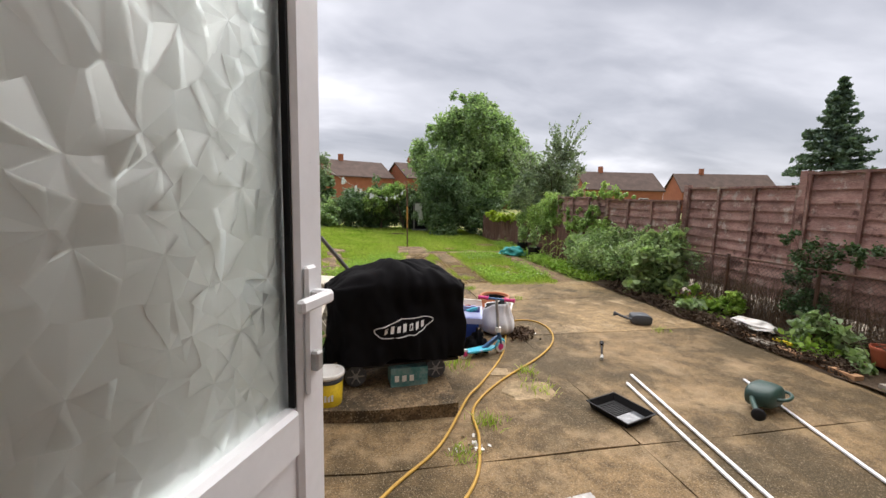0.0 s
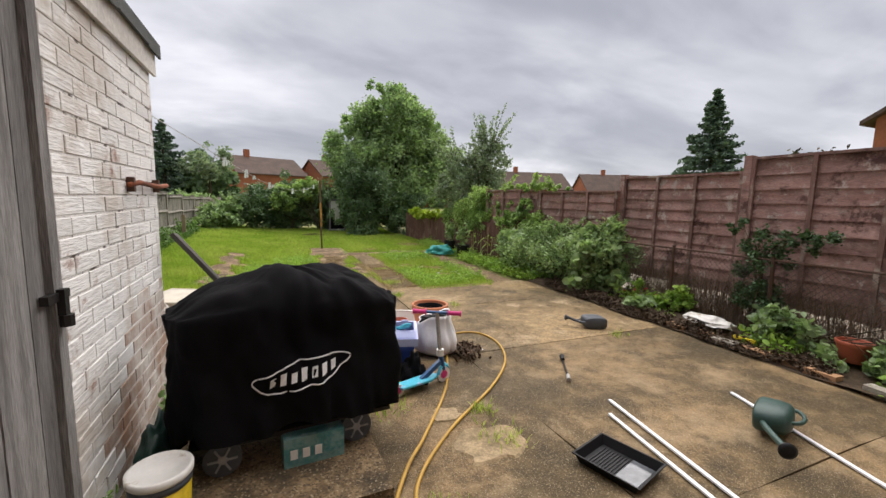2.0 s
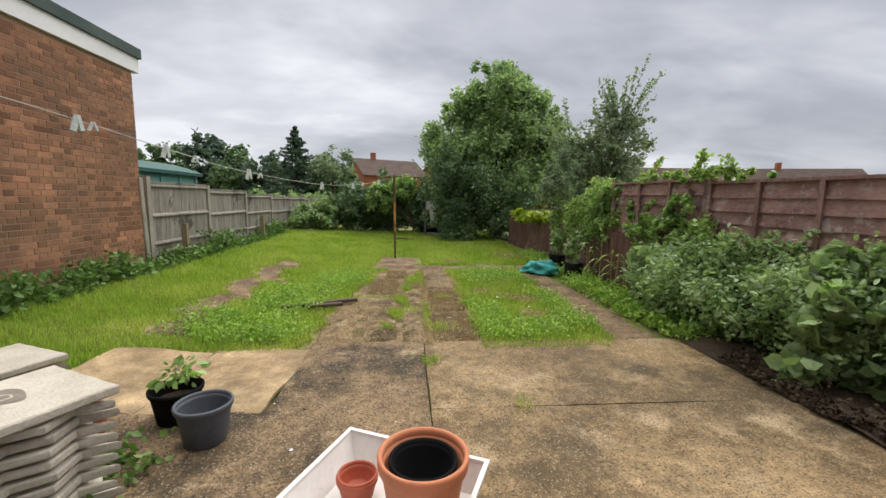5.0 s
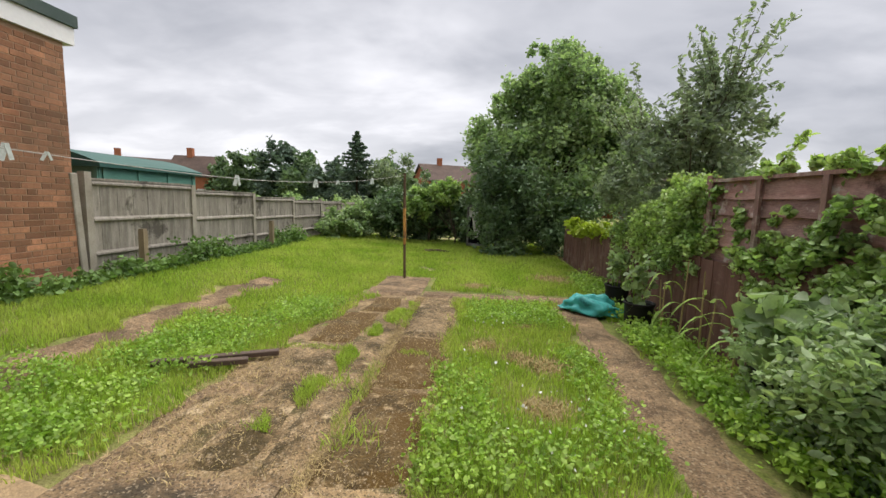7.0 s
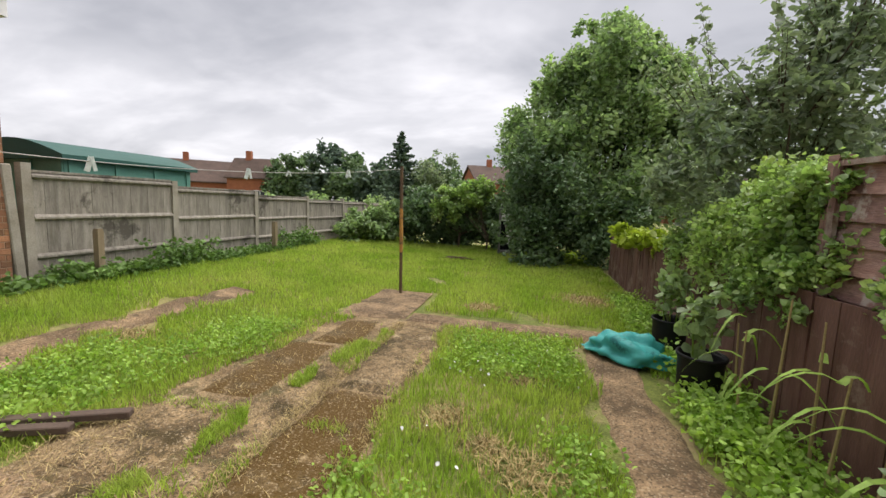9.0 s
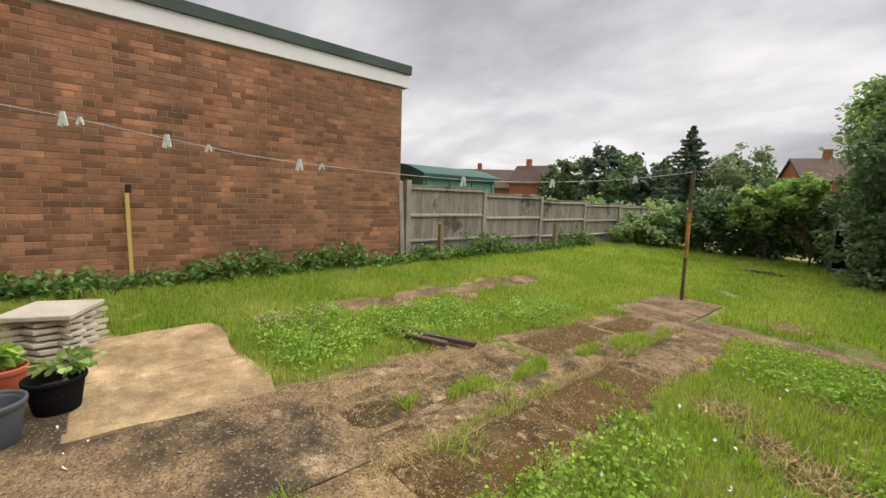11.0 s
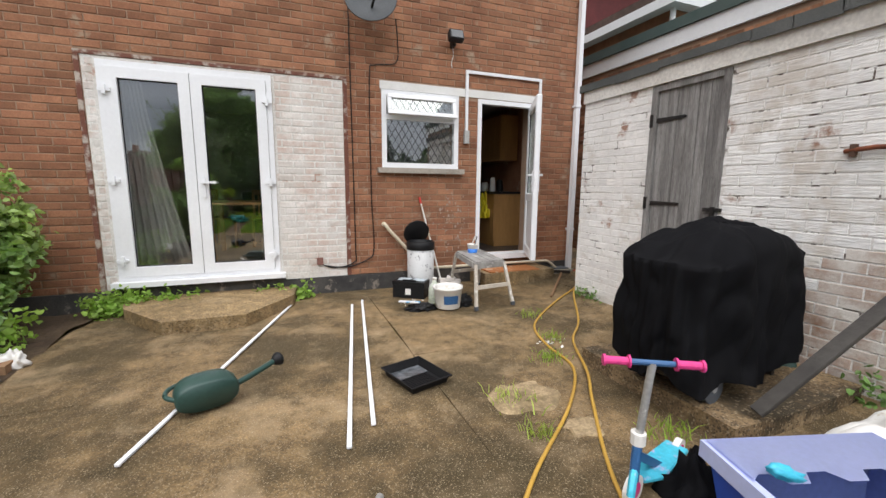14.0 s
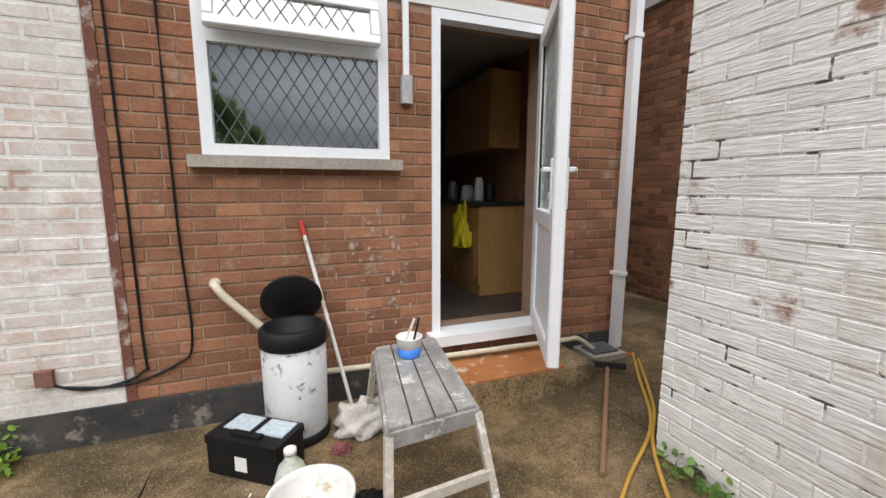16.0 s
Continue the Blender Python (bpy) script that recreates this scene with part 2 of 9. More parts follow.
M_CONCRETE = material("wet_concrete", (0.30, 0.208, 0.105), (0.165, 0.112, 0.054), rough=0.76, big=0.8, fine=80, bump=0.8, spread=0.42, depth=0.008, contrast=(0.42, 0.58), stain=((0.085, 0.062, 0.032), 0.75, 0.34), flake=((0.40, 0.30, 0.18), 1.7, 0.24), spec=0.22, speckle=((0.045, 0.033, 0.018), 125, 0.22), soft=0.12, mid=(9.0, 0.42))
M_DARKCON = material("dark_speckled_concrete", (0.19, 0.128, 0.063), (0.082, 0.056, 0.026), rough=0.76, big=0.9, fine=80, bump=1.0, spread=0.5, depth=0.01, contrast=(0.42, 0.58), stain=((0.062, 0.045, 0.021), 0.9, 0.34), flake=((0.33, 0.24, 0.14), 2.1, 0.16), spec=0.25, speckle=((0.30, 0.225, 0.135), 210, 0.07), soft=0.2, mid=(6.0, 0.5))
M_MUDCON = material("muddy_concrete", (0.23, 0.158, 0.085), (0.112, 0.077, 0.042), rough=0.85, big=1.3, fine=60, bump=1.0, spread=0.45, depth=0.012, contrast=(0.38, 0.6), stain=((0.05, 0.038, 0.022), 1.3, 0.42), flake=((0.44, 0.33, 0.20), 1.25, 0.2), speckle=((0.04, 0.03, 0.02), 110, 0.22), soft=0.1, mid=(10.0, 0.4))
M_MOSSCON = material("mossy_concrete", (0.13, 0.087, 0.035), (0.062, 0.039, 0.011), rough=0.9, big=2.2, fine=70, bump=1.0, spread=0.5, depth=0.012, contrast=(0.42, 0.58), stain=((0.088, 0.05, 0.010), 1.9, 0.68), flake=((0.40, 0.30, 0.17), 6.0, 0.2), speckle=((0.24, 0.165, 0.08), 120, 0.05), mid=(14.0, 0.45), soft=0.08)
M_STRIPCON = material("old_path_concrete", (0.27, 0.19, 0.10), (0.14, 0.095, 0.046), rough=0.9, big=2.1, fine=75, bump=1.0, spread=0.5, depth=0.012, contrast=(0.42, 0.58), stain=((0.06, 0.042, 0.014), 2.0, 0.42), flake=((0.46, 0.355, 0.215), 3.4, 0.2), speckle=((0.05, 0.038, 0.02), 100, 0.26), mid=(12.0, 0.45), soft=0.08)
M_SOIL = material("soil", (0.05, 0.033, 0.021), (0.09, 0.062, 0.038), rough=0.95, big=2.5, fine=35, bump=0.9, spread=0.4, depth=0.03)
M_DIRT = material("trodden_earth", (0.27, 0.185, 0.105), (0.15, 0.10, 0.056), rough=0.95, big=1.8, fine=50, bump=1.0, spread=0.45, depth=0.02, contrast=(0.42, 0.58), speckle=((0.07, 0.05, 0.028), 100, 0.22), mid=(11.0, 0.4), stain=((0.10, 0.07, 0.038), 2.2, 0.32), soft=0.1)
M_THATCH = material("bare_strawy_earth", (0.285, 0.205, 0.11), (0.15, 0.10, 0.05), rough=0.95, big=2.4, fine=60, bump=1.0, spread=0.45, depth=0.015, contrast=(0.42, 0.58), stain=((0.09, 0.075, 0.03), 2.6, 0.32), speckle=((0.10, 0.07, 0.035), 100, 0.24), mid=(15.0, 0.4), soft=0.1)
M_TURF = material("turf", (0.12, 0.155, 0.032), (0.17, 0.185, 0.045), rough=0.95, big=0.9, fine=60, bump=0.9, spread=0.45, depth=0.02, stain=((0.33, 0.255, 0.13), 1.3, 0.3), mid=(9.0, 0.35), soft=0.15)
M_GRASS = material("grass", (0.265, 0.40, 0.055), (0.43, 0.505, 0.125), rough=0.55, big=1.1, fine=20, bump=0, spread=0.2, island=0.4, through_light=0.45)
M_STRAW = material("dry_grass", (0.46, 0.36, 0.17), (0.36, 0.28, 0.13), rough=0.9, bump=0, island=0.3)
M_WEED = material("weed_leaves", (0.24, 0.40, 0.075), (0.37, 0.52, 0.11), rough=0.5, big=2, bump=0, island=0.4, through_light=0.4)
M_NETTLE = material("nettle_leaves", (0.10, 0.19, 0.05), (0.18, 0.29, 0.085), rough=0.5, big=2, bump=0, island=0.45, through_light=0.3)
M_FENCEWOOD = material("weathered_grey_timber", (0.32, 0.295, 0.255), (0.21, 0.19, 0.16), rough=0.9, big=3, fine=26, bump=0.4, spread=0.22, stretch=(6, 6, 0.9), single=0.2, stain=((0.10, 0.09, 0.075), 1.8, 0.2))
M_CONPOST = material("concrete_post", (0.36, 0.33, 0.28), (0.26, 0.235, 0.19), rough=0.93, big=4, fine=60, bump=0.4)
M_PURPLE = material("faded_brown_stain", (0.275, 0.155, 0.135), (0.37, 0.24, 0.21), rough=0.88, big=2.2, fine=22, bump=0.5, spread=0.3, stretch=(1, 0.4, 6), single=0.25, flake=((0.43, 0.36, 0.32), 6.5, 0.17), stain=((0.10, 0.053, 0.047), 2.0, 0.2), mid=(5.0, 0.28), soft=0.07)
M_BATTEN = material("faded_batten_stain", (0.16, 0.085, 0.075), (0.26, 0.165, 0.14), rough=0.88, big=3.0, fine=22, bump=0.5, spread=0.3, stretch=(6, 6, 0.6), single=0.3, flake=((0.42, 0.36, 0.31), 3.0, 0.24), soft=0.14)
M_OLDDOOR = material("bare_grey_boards", (0.28, 0.27, 0.26), (0.15, 0.143, 0.137), rough=0.9, big=2.5, fine=24, bump=0.6, spread=0.4, stretch=(9, 9, 0.7), single=0.22)
M_UPVC = material("white_upvc", (0.80, 0.81, 0.83), (0.76, 0.77, 0.79), rough=0.35, big=2, fine=30, bump=0.02, spread=0.03, spec=0.5)
M_WHITEWOOD = material("white_gloss_board", (0.74, 0.74, 0.73), (0.66, 0.65, 0.62), rough=0.55, fine=30, bump=0.1, spread=0.05)
M_FELT = material("roofing_felt", (0.075, 0.08, 0.078), (0.12, 0.125, 0.12), rough=0.9, fine=120, bump=0.5)
M_FELTGREEN = material("green_mineral_felt", (0.055, 0.085, 0.08), (0.085, 0.11, 0.10), rough=0.9, fine=120, bump=0.4)
M_FASCIA = material("white_fascia", (0.74, 0.75, 0.76), (0.70, 0.71, 0.72), rough=0.5, fine=20, bump=0.03, spread=0.04)
M_BLACKIRON = material("black_iron", (0.02, 0.02, 0.021), (0.04, 0.034, 0.03), rough=0.55, bump=0.2, metal=0.4)
M_RUST = material("rusty_tube", (0.07, 0.045, 0.035), (0.11, 0.06, 0.04), rough=0.8, bump=0.3)
M_BITUMEN = material("black_plinth_paint", (0.035, 0.034, 0.034), (0.075, 0.07, 0.065), rough=0.7, big=4, fine=50, bump=0.5, flake=((0.22, 0.19, 0.16), 6, 0.14))
M_COVER = material("black_polyester_cover", (0.006, 0.006, 0.007), (0.009, 0.009, 0.010), rough=0.85, big=2, fine=300, bump=0.12, spread=0.15, spec=0.05)
M_PRINT = material("white_print", (0.78, 0.78, 0.78), rough=0.6, bump=0)
M_BLACKPL = material("black_plastic", (0.009, 0.009, 0.010), (0.014, 0.014, 0.015), rough=0.5, bump=0.05, spec=0.2)
M_POTBLACK = material("matt_black_plastic", (0.008, 0.008, 0.009), (0.012, 0.012, 0.013), rough=0.85, bump=0.03, spec=0.05)
M_DARKPLANK = material("dark_wet_plank", (0.075, 0.068, 0.06), (0.04, 0.036, 0.033), rough=0.8, big=3, fine=24, bump=0.5, spread=0.3)
M_GREYPL = material("dark_grey_plastic", (0.06, 0.068, 0.082), (0.085, 0.095, 0.11), rough=0.5, bump=0.05)
M_GREENPL = material("dark_green_plastic", (0.018, 0.05, 0.042), (0.028, 0.07, 0.06), rough=0.45, bump=0.05, spec=0.5)
M_WHITEPL = material("white_plastic", (0.76, 0.75, 0.72), (0.68, 0.66, 0.62), rough=0.45, big=4, bump=0.05, spread=0.05, stain=((0.45, 0.38, 0.28), 5, 0.1))
M_TERRA = material("terracotta_plastic", (0.47, 0.165, 0.075), (0.52, 0.20, 0.10), rough=0.6, big=5, fine=60, bump=0.1, spread=0.08)
M_TERRA2 = material("red_terracotta", (0.36, 0.085, 0.045), (0.40, 0.11, 0.06), rough=0.55, big=5, bump=0.1, spread=0.08)
M_SLABTOP = material("pale_paving", (0.54, 0.50, 0.42), (0.42, 0.385, 0.315), rough=0.93, big=5, fine=70, bump=0.5, spread=0.14, single=0.13)
M_HOSE = material("yellow_hose", (0.50, 0.30, 0.055), (0.42, 0.25, 0.05), rough=0.5, big=6, bump=0.05, spread=0.1)
M_ALU = material("dull_aluminium", (0.46, 0.46, 0.45), (0.34, 0.34, 0.33), rough=0.5, metal=0.55, big=7, bump=0.1, flake=((0.68, 0.67, 0.65), 14, 0.15))
M_LEAF_TREE = material("tree_leaves", (0.205, 0.305, 0.155), (0.335, 0.445, 0.235), spec=0.4, rough=0.36, big=0.6, bump=0, island=0.5, through_light=0.55)
M_LEAF_DARK = material("dark_leaves", (0.10, 0.17, 0.085), (0.18, 0.27, 0.13), spec=0.4, rough=0.4, big=0.7, bump=0, island=0.5, through_light=0.3)
M_LEAF_SILVER = material("grey_green_leaves", (0.19, 0.255, 0.17), (0.29, 0.355, 0.25), spec=0.4, rough=0.4, big=0.8, bump=0, island=0.45, through_light=0.4)
M_LEAF_IVY = material("ivy_leaves", (0.235, 0.375, 0.125), (0.43, 0.56, 0.20), spec=0.4, rough=0.34, big=1.2, bump=0, island=0.5, through_light=0.38)
M_LEAF_LIME = material("yellow_green_leaves", (0.28, 0.38, 0.04), (0.36, 0.45, 0.06), rough=0.5, bump=0, island=0.35, through_light=0.35)
M_LEAF_CONIFER = material("conifer_needles", (0.085, 0.135, 0.10), (0.135, 0.195, 0.14), rough=0.6, big=0.8, bump=0, island=0.5, through_light=0.25)
M_LEAF_BUSH = material("bush_leaves", (0.225, 0.335, 0.155), (0.36, 0.475, 0.235), spec=0.4, rough=0.38, big=1.5, bump=0, island=0.5, through_light=0.38)
M_LEAF_CLIMB = material("dark_ivy_leaves", (0.05, 0.10, 0.045), (0.085, 0.15, 0.06), rough=0.45, big=1.5, bump=0, island=0.5, through_light=0.2)
M_BARK = material("bark", (0.10, 0.075, 0.05), (0.055, 0.042, 0.03), rough=0.95, big=5, fine=25, bump=0.9, stretch=(4, 4, 0.6))
M_ROOFTILE = material("brown_roof_tiles", (0.075, 0.052, 0.043), (0.11, 0.075, 0.06), rough=0.9, big=1, fine=9, bump=0.4, spread=0.3)
M_FARBRICK = material("far_brick", (0.36, 0.135, 0.07), (0.30, 0.11, 0.06), rough=0.95, big=2, fine=20, bump=0.2, spread=0.2)
M_GLASS = glass_material("clear_glass", (0.92, 0.97, 0.95))
M_GLASS.node_tree.nodes["Principled BSDF"].inputs["IOR"].default_value = 2.4
M_DARKGLASS = material("far_window_glass", (0.03, 0.035, 0.04), rough=0.08, bump=0, spec=0.6)


# ---- mesh helpers ----
def link_mesh(name, verts, faces, mat, parent=None, smooth=False):
    me = bpy.data.meshes.new(name)
    me.from_pydata(verts, [], faces)
    me.materials.append(mat)
    if smooth:
        me.polygons.foreach_set("use_smooth", [True] * len(me.polygons))
    me.update()
    ob = new(name, me)
    ob.parent = parent
    return ob


def part(name, bm, mat, parent=None, label="", smooth=False, bevel=0.0):
    """Links a bmesh as one mesh object under a thing or a part."""
    if bevel:
        bmesh.ops.bevel(bm, geom=[e for e in bm.edges if len(e.link_faces) == 2 and e.calc_face_angle(0) > 0.6], offset=bevel, segments=1, affect="EDGES", clamp_overlap=True)
    bmesh.ops.recalc_face_normals(bm, faces=bm.faces)
    me = bpy.data.meshes.new(name)
    bm.to_mesh(me)
    bm.free()
    me.materials.append(mat)
    if smooth:
        me.polygons.foreach_set("use_smooth", [True] * len(me.polygons))
    ob = new(name, me)
    ob.parent = parent
    if label:
        ob["label"] = label
    return ob


def thing(name, label, category, m=None, group="", kind=""):
    ob = new(name)
    ob.empty_display_size = 0.05
    if m is not None:
        ob.matrix_world = m
    return tagged(ob, label, category, group, kind)


def box(bm, x0, x1, y0, y1, z0, z1, m=None):
    x0, x1, y0, y1, z0, z1 = min(x0, x1), max(x0, x1), min(y0, y1), max(y0, y1), min(z0, z1), max(z0, z1)
    vs = [bm.verts.new(p) for p in ((x0, y0, z0), (x1, y0, z0), (x1, y1, z0), (x0, y1, z0), (x0, y0, z1), (x1, y0, z1), (x1, y1, z1), (x0, y1, z1))]
    for f in ((0, 3, 2, 1), (4, 5, 6, 7), (0, 1, 5, 4), (1, 2, 6, 5), (2, 3, 7, 6), (3, 0, 4, 7)):
        bm.faces.new([vs[i] for i in f])
    if m is not None:
        bmesh.ops.transform(bm, matrix=m, verts=vs)
    return vs


def boxes(*rows, m=None):
    bm = bmesh.new()
    for r in rows:
        box(bm, *r, m=m)
    return bm


def prism(bm, outline, axis, a, b, m=None):
    """An outline of 2D points pushed from a to b along an axis."""
    def at(p, q):
        return {"x": (q, p[0], p[1]), "y": (p[0], q, p[1]), "z": (p[0], p[1], q)}[axis]
    va, vb = [bm.verts.new(at(p, a)) for p in outline], [bm.verts.new(at(p, b)) for p in outline]
    n = len(outline)
    bm.faces.new(va)
    bm.faces.new(vb[::-1])
    for i in range(n):
        bm.faces.new((va[i], vb[i], vb[(i + 1) % n], va[(i + 1) % n]))
    if m is not None:
        bmesh.ops.transform(bm, matrix=m, verts=va + vb)


def rod(bm, p, q, r, r2=None, n=8, caps=True):
    p, q = Vector(p), Vector(q)
    r2 = r if r2 is None else r2
    d = (q - p).normalized()
    a = d.orthogonal().normalized()
    b = d.cross(a)
    ring = [[bm.verts.new(c + (a * math.cos(t) + b * math.sin(t)) * s) for t in [i * math.tau / n for i in range(n)]] for c, s in ((p, r), (q, r2))]
    for i in range(n):
        bm.faces.new((ring[0][i], ring[0][(i + 1) % n], ring[1][(i + 1) % n], ring[1][i]))
    if caps:
        bm.faces.new(ring[0][::-1])
        bm.faces.new(ring[1])


def bar(bm, p, q, w, h, up=(0, 0, 1)):
    """A bar of w by h from p to q."""
    p, q = Vector(p), Vector(q)
    d = (q - p).normalized()
    side = d.cross(Vector(up)).normalized()
    top = side.cross(d)
    m = Matrix((side, d, top)).transposed().to_4x4()
    m.translation = p
    return box(bm, -w / 2, w / 2, 0, (q - p).length, -h / 2, h / 2, m=m)


def lathe(bm, rows, n=24, centre=(0, 0, 0), m=None, close=True, top=True):
    """Turns rows of (radius, height) round the z axis."""
    rings = []
    for r, z in rows:
        rings.append([bm.verts.new((centre[0] + r * math.cos(i * math.tau / n), centre[1] + r * math.sin(i * math.tau / n), centre[2] + z)) for i in range(n)])
    for a, b in zip(rings, rings[1:]):
        for i in range(n):
            bm.faces.new((a[i], a[(i + 1) % n], b[(i + 1) % n], b[i]))
    if close:
        bm.faces.new(rings[0][::-1])
    if top:
        bm.faces.new(rings[-1])
    if m is not None:
        bmesh.ops.transform(bm, matrix=m, verts=[v for r in rings for v in r])


def smooth_line(points, steps=6):
    pts = [Vector(p) for p in points]
    out = []
    for i in range(len(pts) - 1):
        a, b, c, d = pts[max(i - 1, 0)], pts[i], pts[i + 1], pts[min(i + 2, len(pts) - 1)]
        for k in range(steps):
            t = k / steps
            out.append(0.5 * ((2 * b) + (c - a) * t + (2 * a - 5 * b + 4 * c - d) * t * t + (3 * b - a - 3 * c + d) * t ** 3))
    return out + [pts[-1]]


def tube(bm, points, r, n=8):
    rings = []
    for i, p in enumerate(points):
        d = (points[min(i + 1, len(points) - 1)] - points[max(i - 1, 0)]).normalized()
        a = d.cross(Vector((0, 0, 1)))
        a = a.normalized() if a.length > 1e-4 else Vector((1, 0, 0))
        b = a.cross(d)
        rings.append([bm.verts.new(p + (a * math.cos(t) + b * math.sin(t)) * r) for t in [k * math.tau / n for k in range(n)]])
    for u, v in zip(rings, rings[1:]):
        for k in range(n):
            bm.faces.new((u[k], u[(k + 1) % n], v[(k + 1) % n], v[k]))
    bm.faces.new(rings[0][::-1])
    bm.faces.new(rings[-1])


def ground_z(x, y):
    """The lie of the land: level by the far fence, rising towards the long brick wall."""
    rise = min(max((-0.2 - x) * 0.1, 0.0), 0.22)
    near = min(max((y + 1) / 4, 0.0), 1.0)
    return rise * (0.5 + 0.5 * near) - 0.004


def ground_zs(x, y):
    return np.clip((-0.2 - x) * 0.1, 0, 0.22) * (0.5 + 0.5 * np.clip((y + 1) / 4, 0, 1)) - 0.004


# ---- brickwork ----
BRICK_H, JOINT = 0.065, 0.010


def brick_rows(u0, u1, z0, z1, holes=(), bond="stretcher"):
    """Bricks of a wall face as (u, z, length), cut round the holes (u0, u1, z0, z1)."""
    out = []
    row, z = 0, z0
    while z + BRICK_H < z1 + 0.02:
        top = min(z + BRICK_H, z1)
        flemish = bond == "flemish"
        u = u0 - ((0.16875 if flemish else 0.1125) if row % 2 else 0.0)
        k = 0
        while u < u1:
            ln = 0.215 if bond == "stretcher" or k % 2 == 0 else 0.1025
            k += 1
            spans = [(max(u, u0), min(u + ln, u1))]
            for a, b, c, d in holes:
                if top > c + 0.012 and z < d - 0.012:
                    spans = [s for x, y in spans for s in ((x, min(y, a + 0.003)), (max(x, b - 0.003), y))]
            out += [(a, z, b - a, top - z) for a, b in spans if b - a > 0.025]
            u += ln + JOINT
        row += 1
        z += BRICK_H + JOINT
    return out


def brick_shape(ln, h, proud, c=0.006):
    """A brick face with rounded arrises: u along x, z up, proud towards +y."""
    v = [(0, -0.03, 0), (ln, -0.03, 0), (ln, -0.03, h), (0, -0.03, h), (0, proud - c, 0), (ln, proud - c, 0), (ln, proud - c, h), (0, proud - c, h),
         (c, proud, c), (ln - c, proud, c), (ln - c, proud, h - c), (c, proud, h - c)]
    f = []
    for a in (0, 4):
        for i in range(4):
            j = (i + 1) % 4
            f.append((a + j, a + i, a + 4 + i, a + 4 + j))
    f.append((11, 10, 9, 8))
    return v, f


def lay_bricks(rows, m, parent, one, many, near, proud=0.009, wobble=0.003, name="brick", arris=0.006):
    """Lays the bricks on the face whose frame is m (x along, y out, z up). Those within near(u, z) are objects of their own, to 300."""
    shared = {}
    verts, faces, made = [], [], 0
    flip = m.to_3x3().determinant() < 0
    for u, z, ln, h in rows:
        whole = abs(h - BRICK_H) < 1e-3 and (abs(ln - 0.215) < 1e-3 or abs(ln - 0.1025) < 1e-3)
        if whole and made < 300 and near(u, z):
            key = round(ln, 3)
            if key not in shared:
                v, f = brick_shape(ln, h, proud, arris)
                me = bpy.data.meshes.new(name)
                me.from_pydata(v, [], f)
                me.materials.append(one)
                shared[key] = me
            ob = new(name, shared[key])
            ob.parent = parent
            ob.matrix_local = m @ Matrix.Translation((u, random.uniform(-wobble, wobble), z))
            made += 1
            continue
        v, f = brick_shape(ln, h, proud + random.uniform(-wobble, wobble), arris)
        o = len(verts)
        verts += [m @ Vector((a + u, b, c + z)) for a, b, c in v]
        faces += [tuple(i + o for i in q) for q in f]
    ob = link_mesh("brickwork", verts, faces, many, parent)
    tagged(ob, kind="stuff")
    return ob


def wall_core(name, m, u0, u1, z0, z1, thick, holes, mat, parent=None):
    """A wall slab with its openings right through; the face is at y 0 of the frame m and the wall lies behind it."""
    us = sorted({u0, u1, *(min(max(h[i], u0), u1) for h in holes for i in (0, 1))})
    zs = sorted({z0, z1, *(min(max(h[i], z0), z1) for h in holes for i in (2, 3))})
    solid = {(i, k): not any(h[0] < (us[i] + us[i + 1]) / 2 < h[1] and h[2] < (zs[k] + zs[k + 1]) / 2 < h[3] for h in holes)
             for i in range(len(us) - 1) for k in range(len(zs) - 1)}
    bm = bmesh.new()
    for (i, k), s in solid.items():
        if not s:
            continue
        a, b, c, d = us[i], us[i + 1], zs[k], zs[k + 1]
        quads = [((a, 0, c), (a, 0, d), (b, 0, d), (b, 0, c)), ((a, -thick, c), (b, -thick, c), (b, -thick, d), (a, -thick, d))]
        if not solid.get((i - 1, k)):
            quads.append(((a, 0, c), (a, -thick, c), (a, -thick, d), (a, 0, d)))
        if not solid.get((i + 1, k)):
            quads.append(((b, 0, c), (b, 0, d), (b, -thick, d), (b, -thick, c)))
        if not solid.get((i, k - 1)):
            quads.append(((a, 0, c), (b, 0, c), (b, -thick, c), (a, -thick, c)))
        if not solid.get((i, k + 1)):
            quads.append(((a, 0, d), (a, -thick, d), (b, -thick, d), (b, 0, d)))
        for q in quads:
            bm.faces.new([bm.verts.new(m @ Vector(p)) for p in q])
    bmesh.ops.remove_doubles(bm, verts=bm.verts, dist=0.0005)
    return part(name, bm, mat, parent)


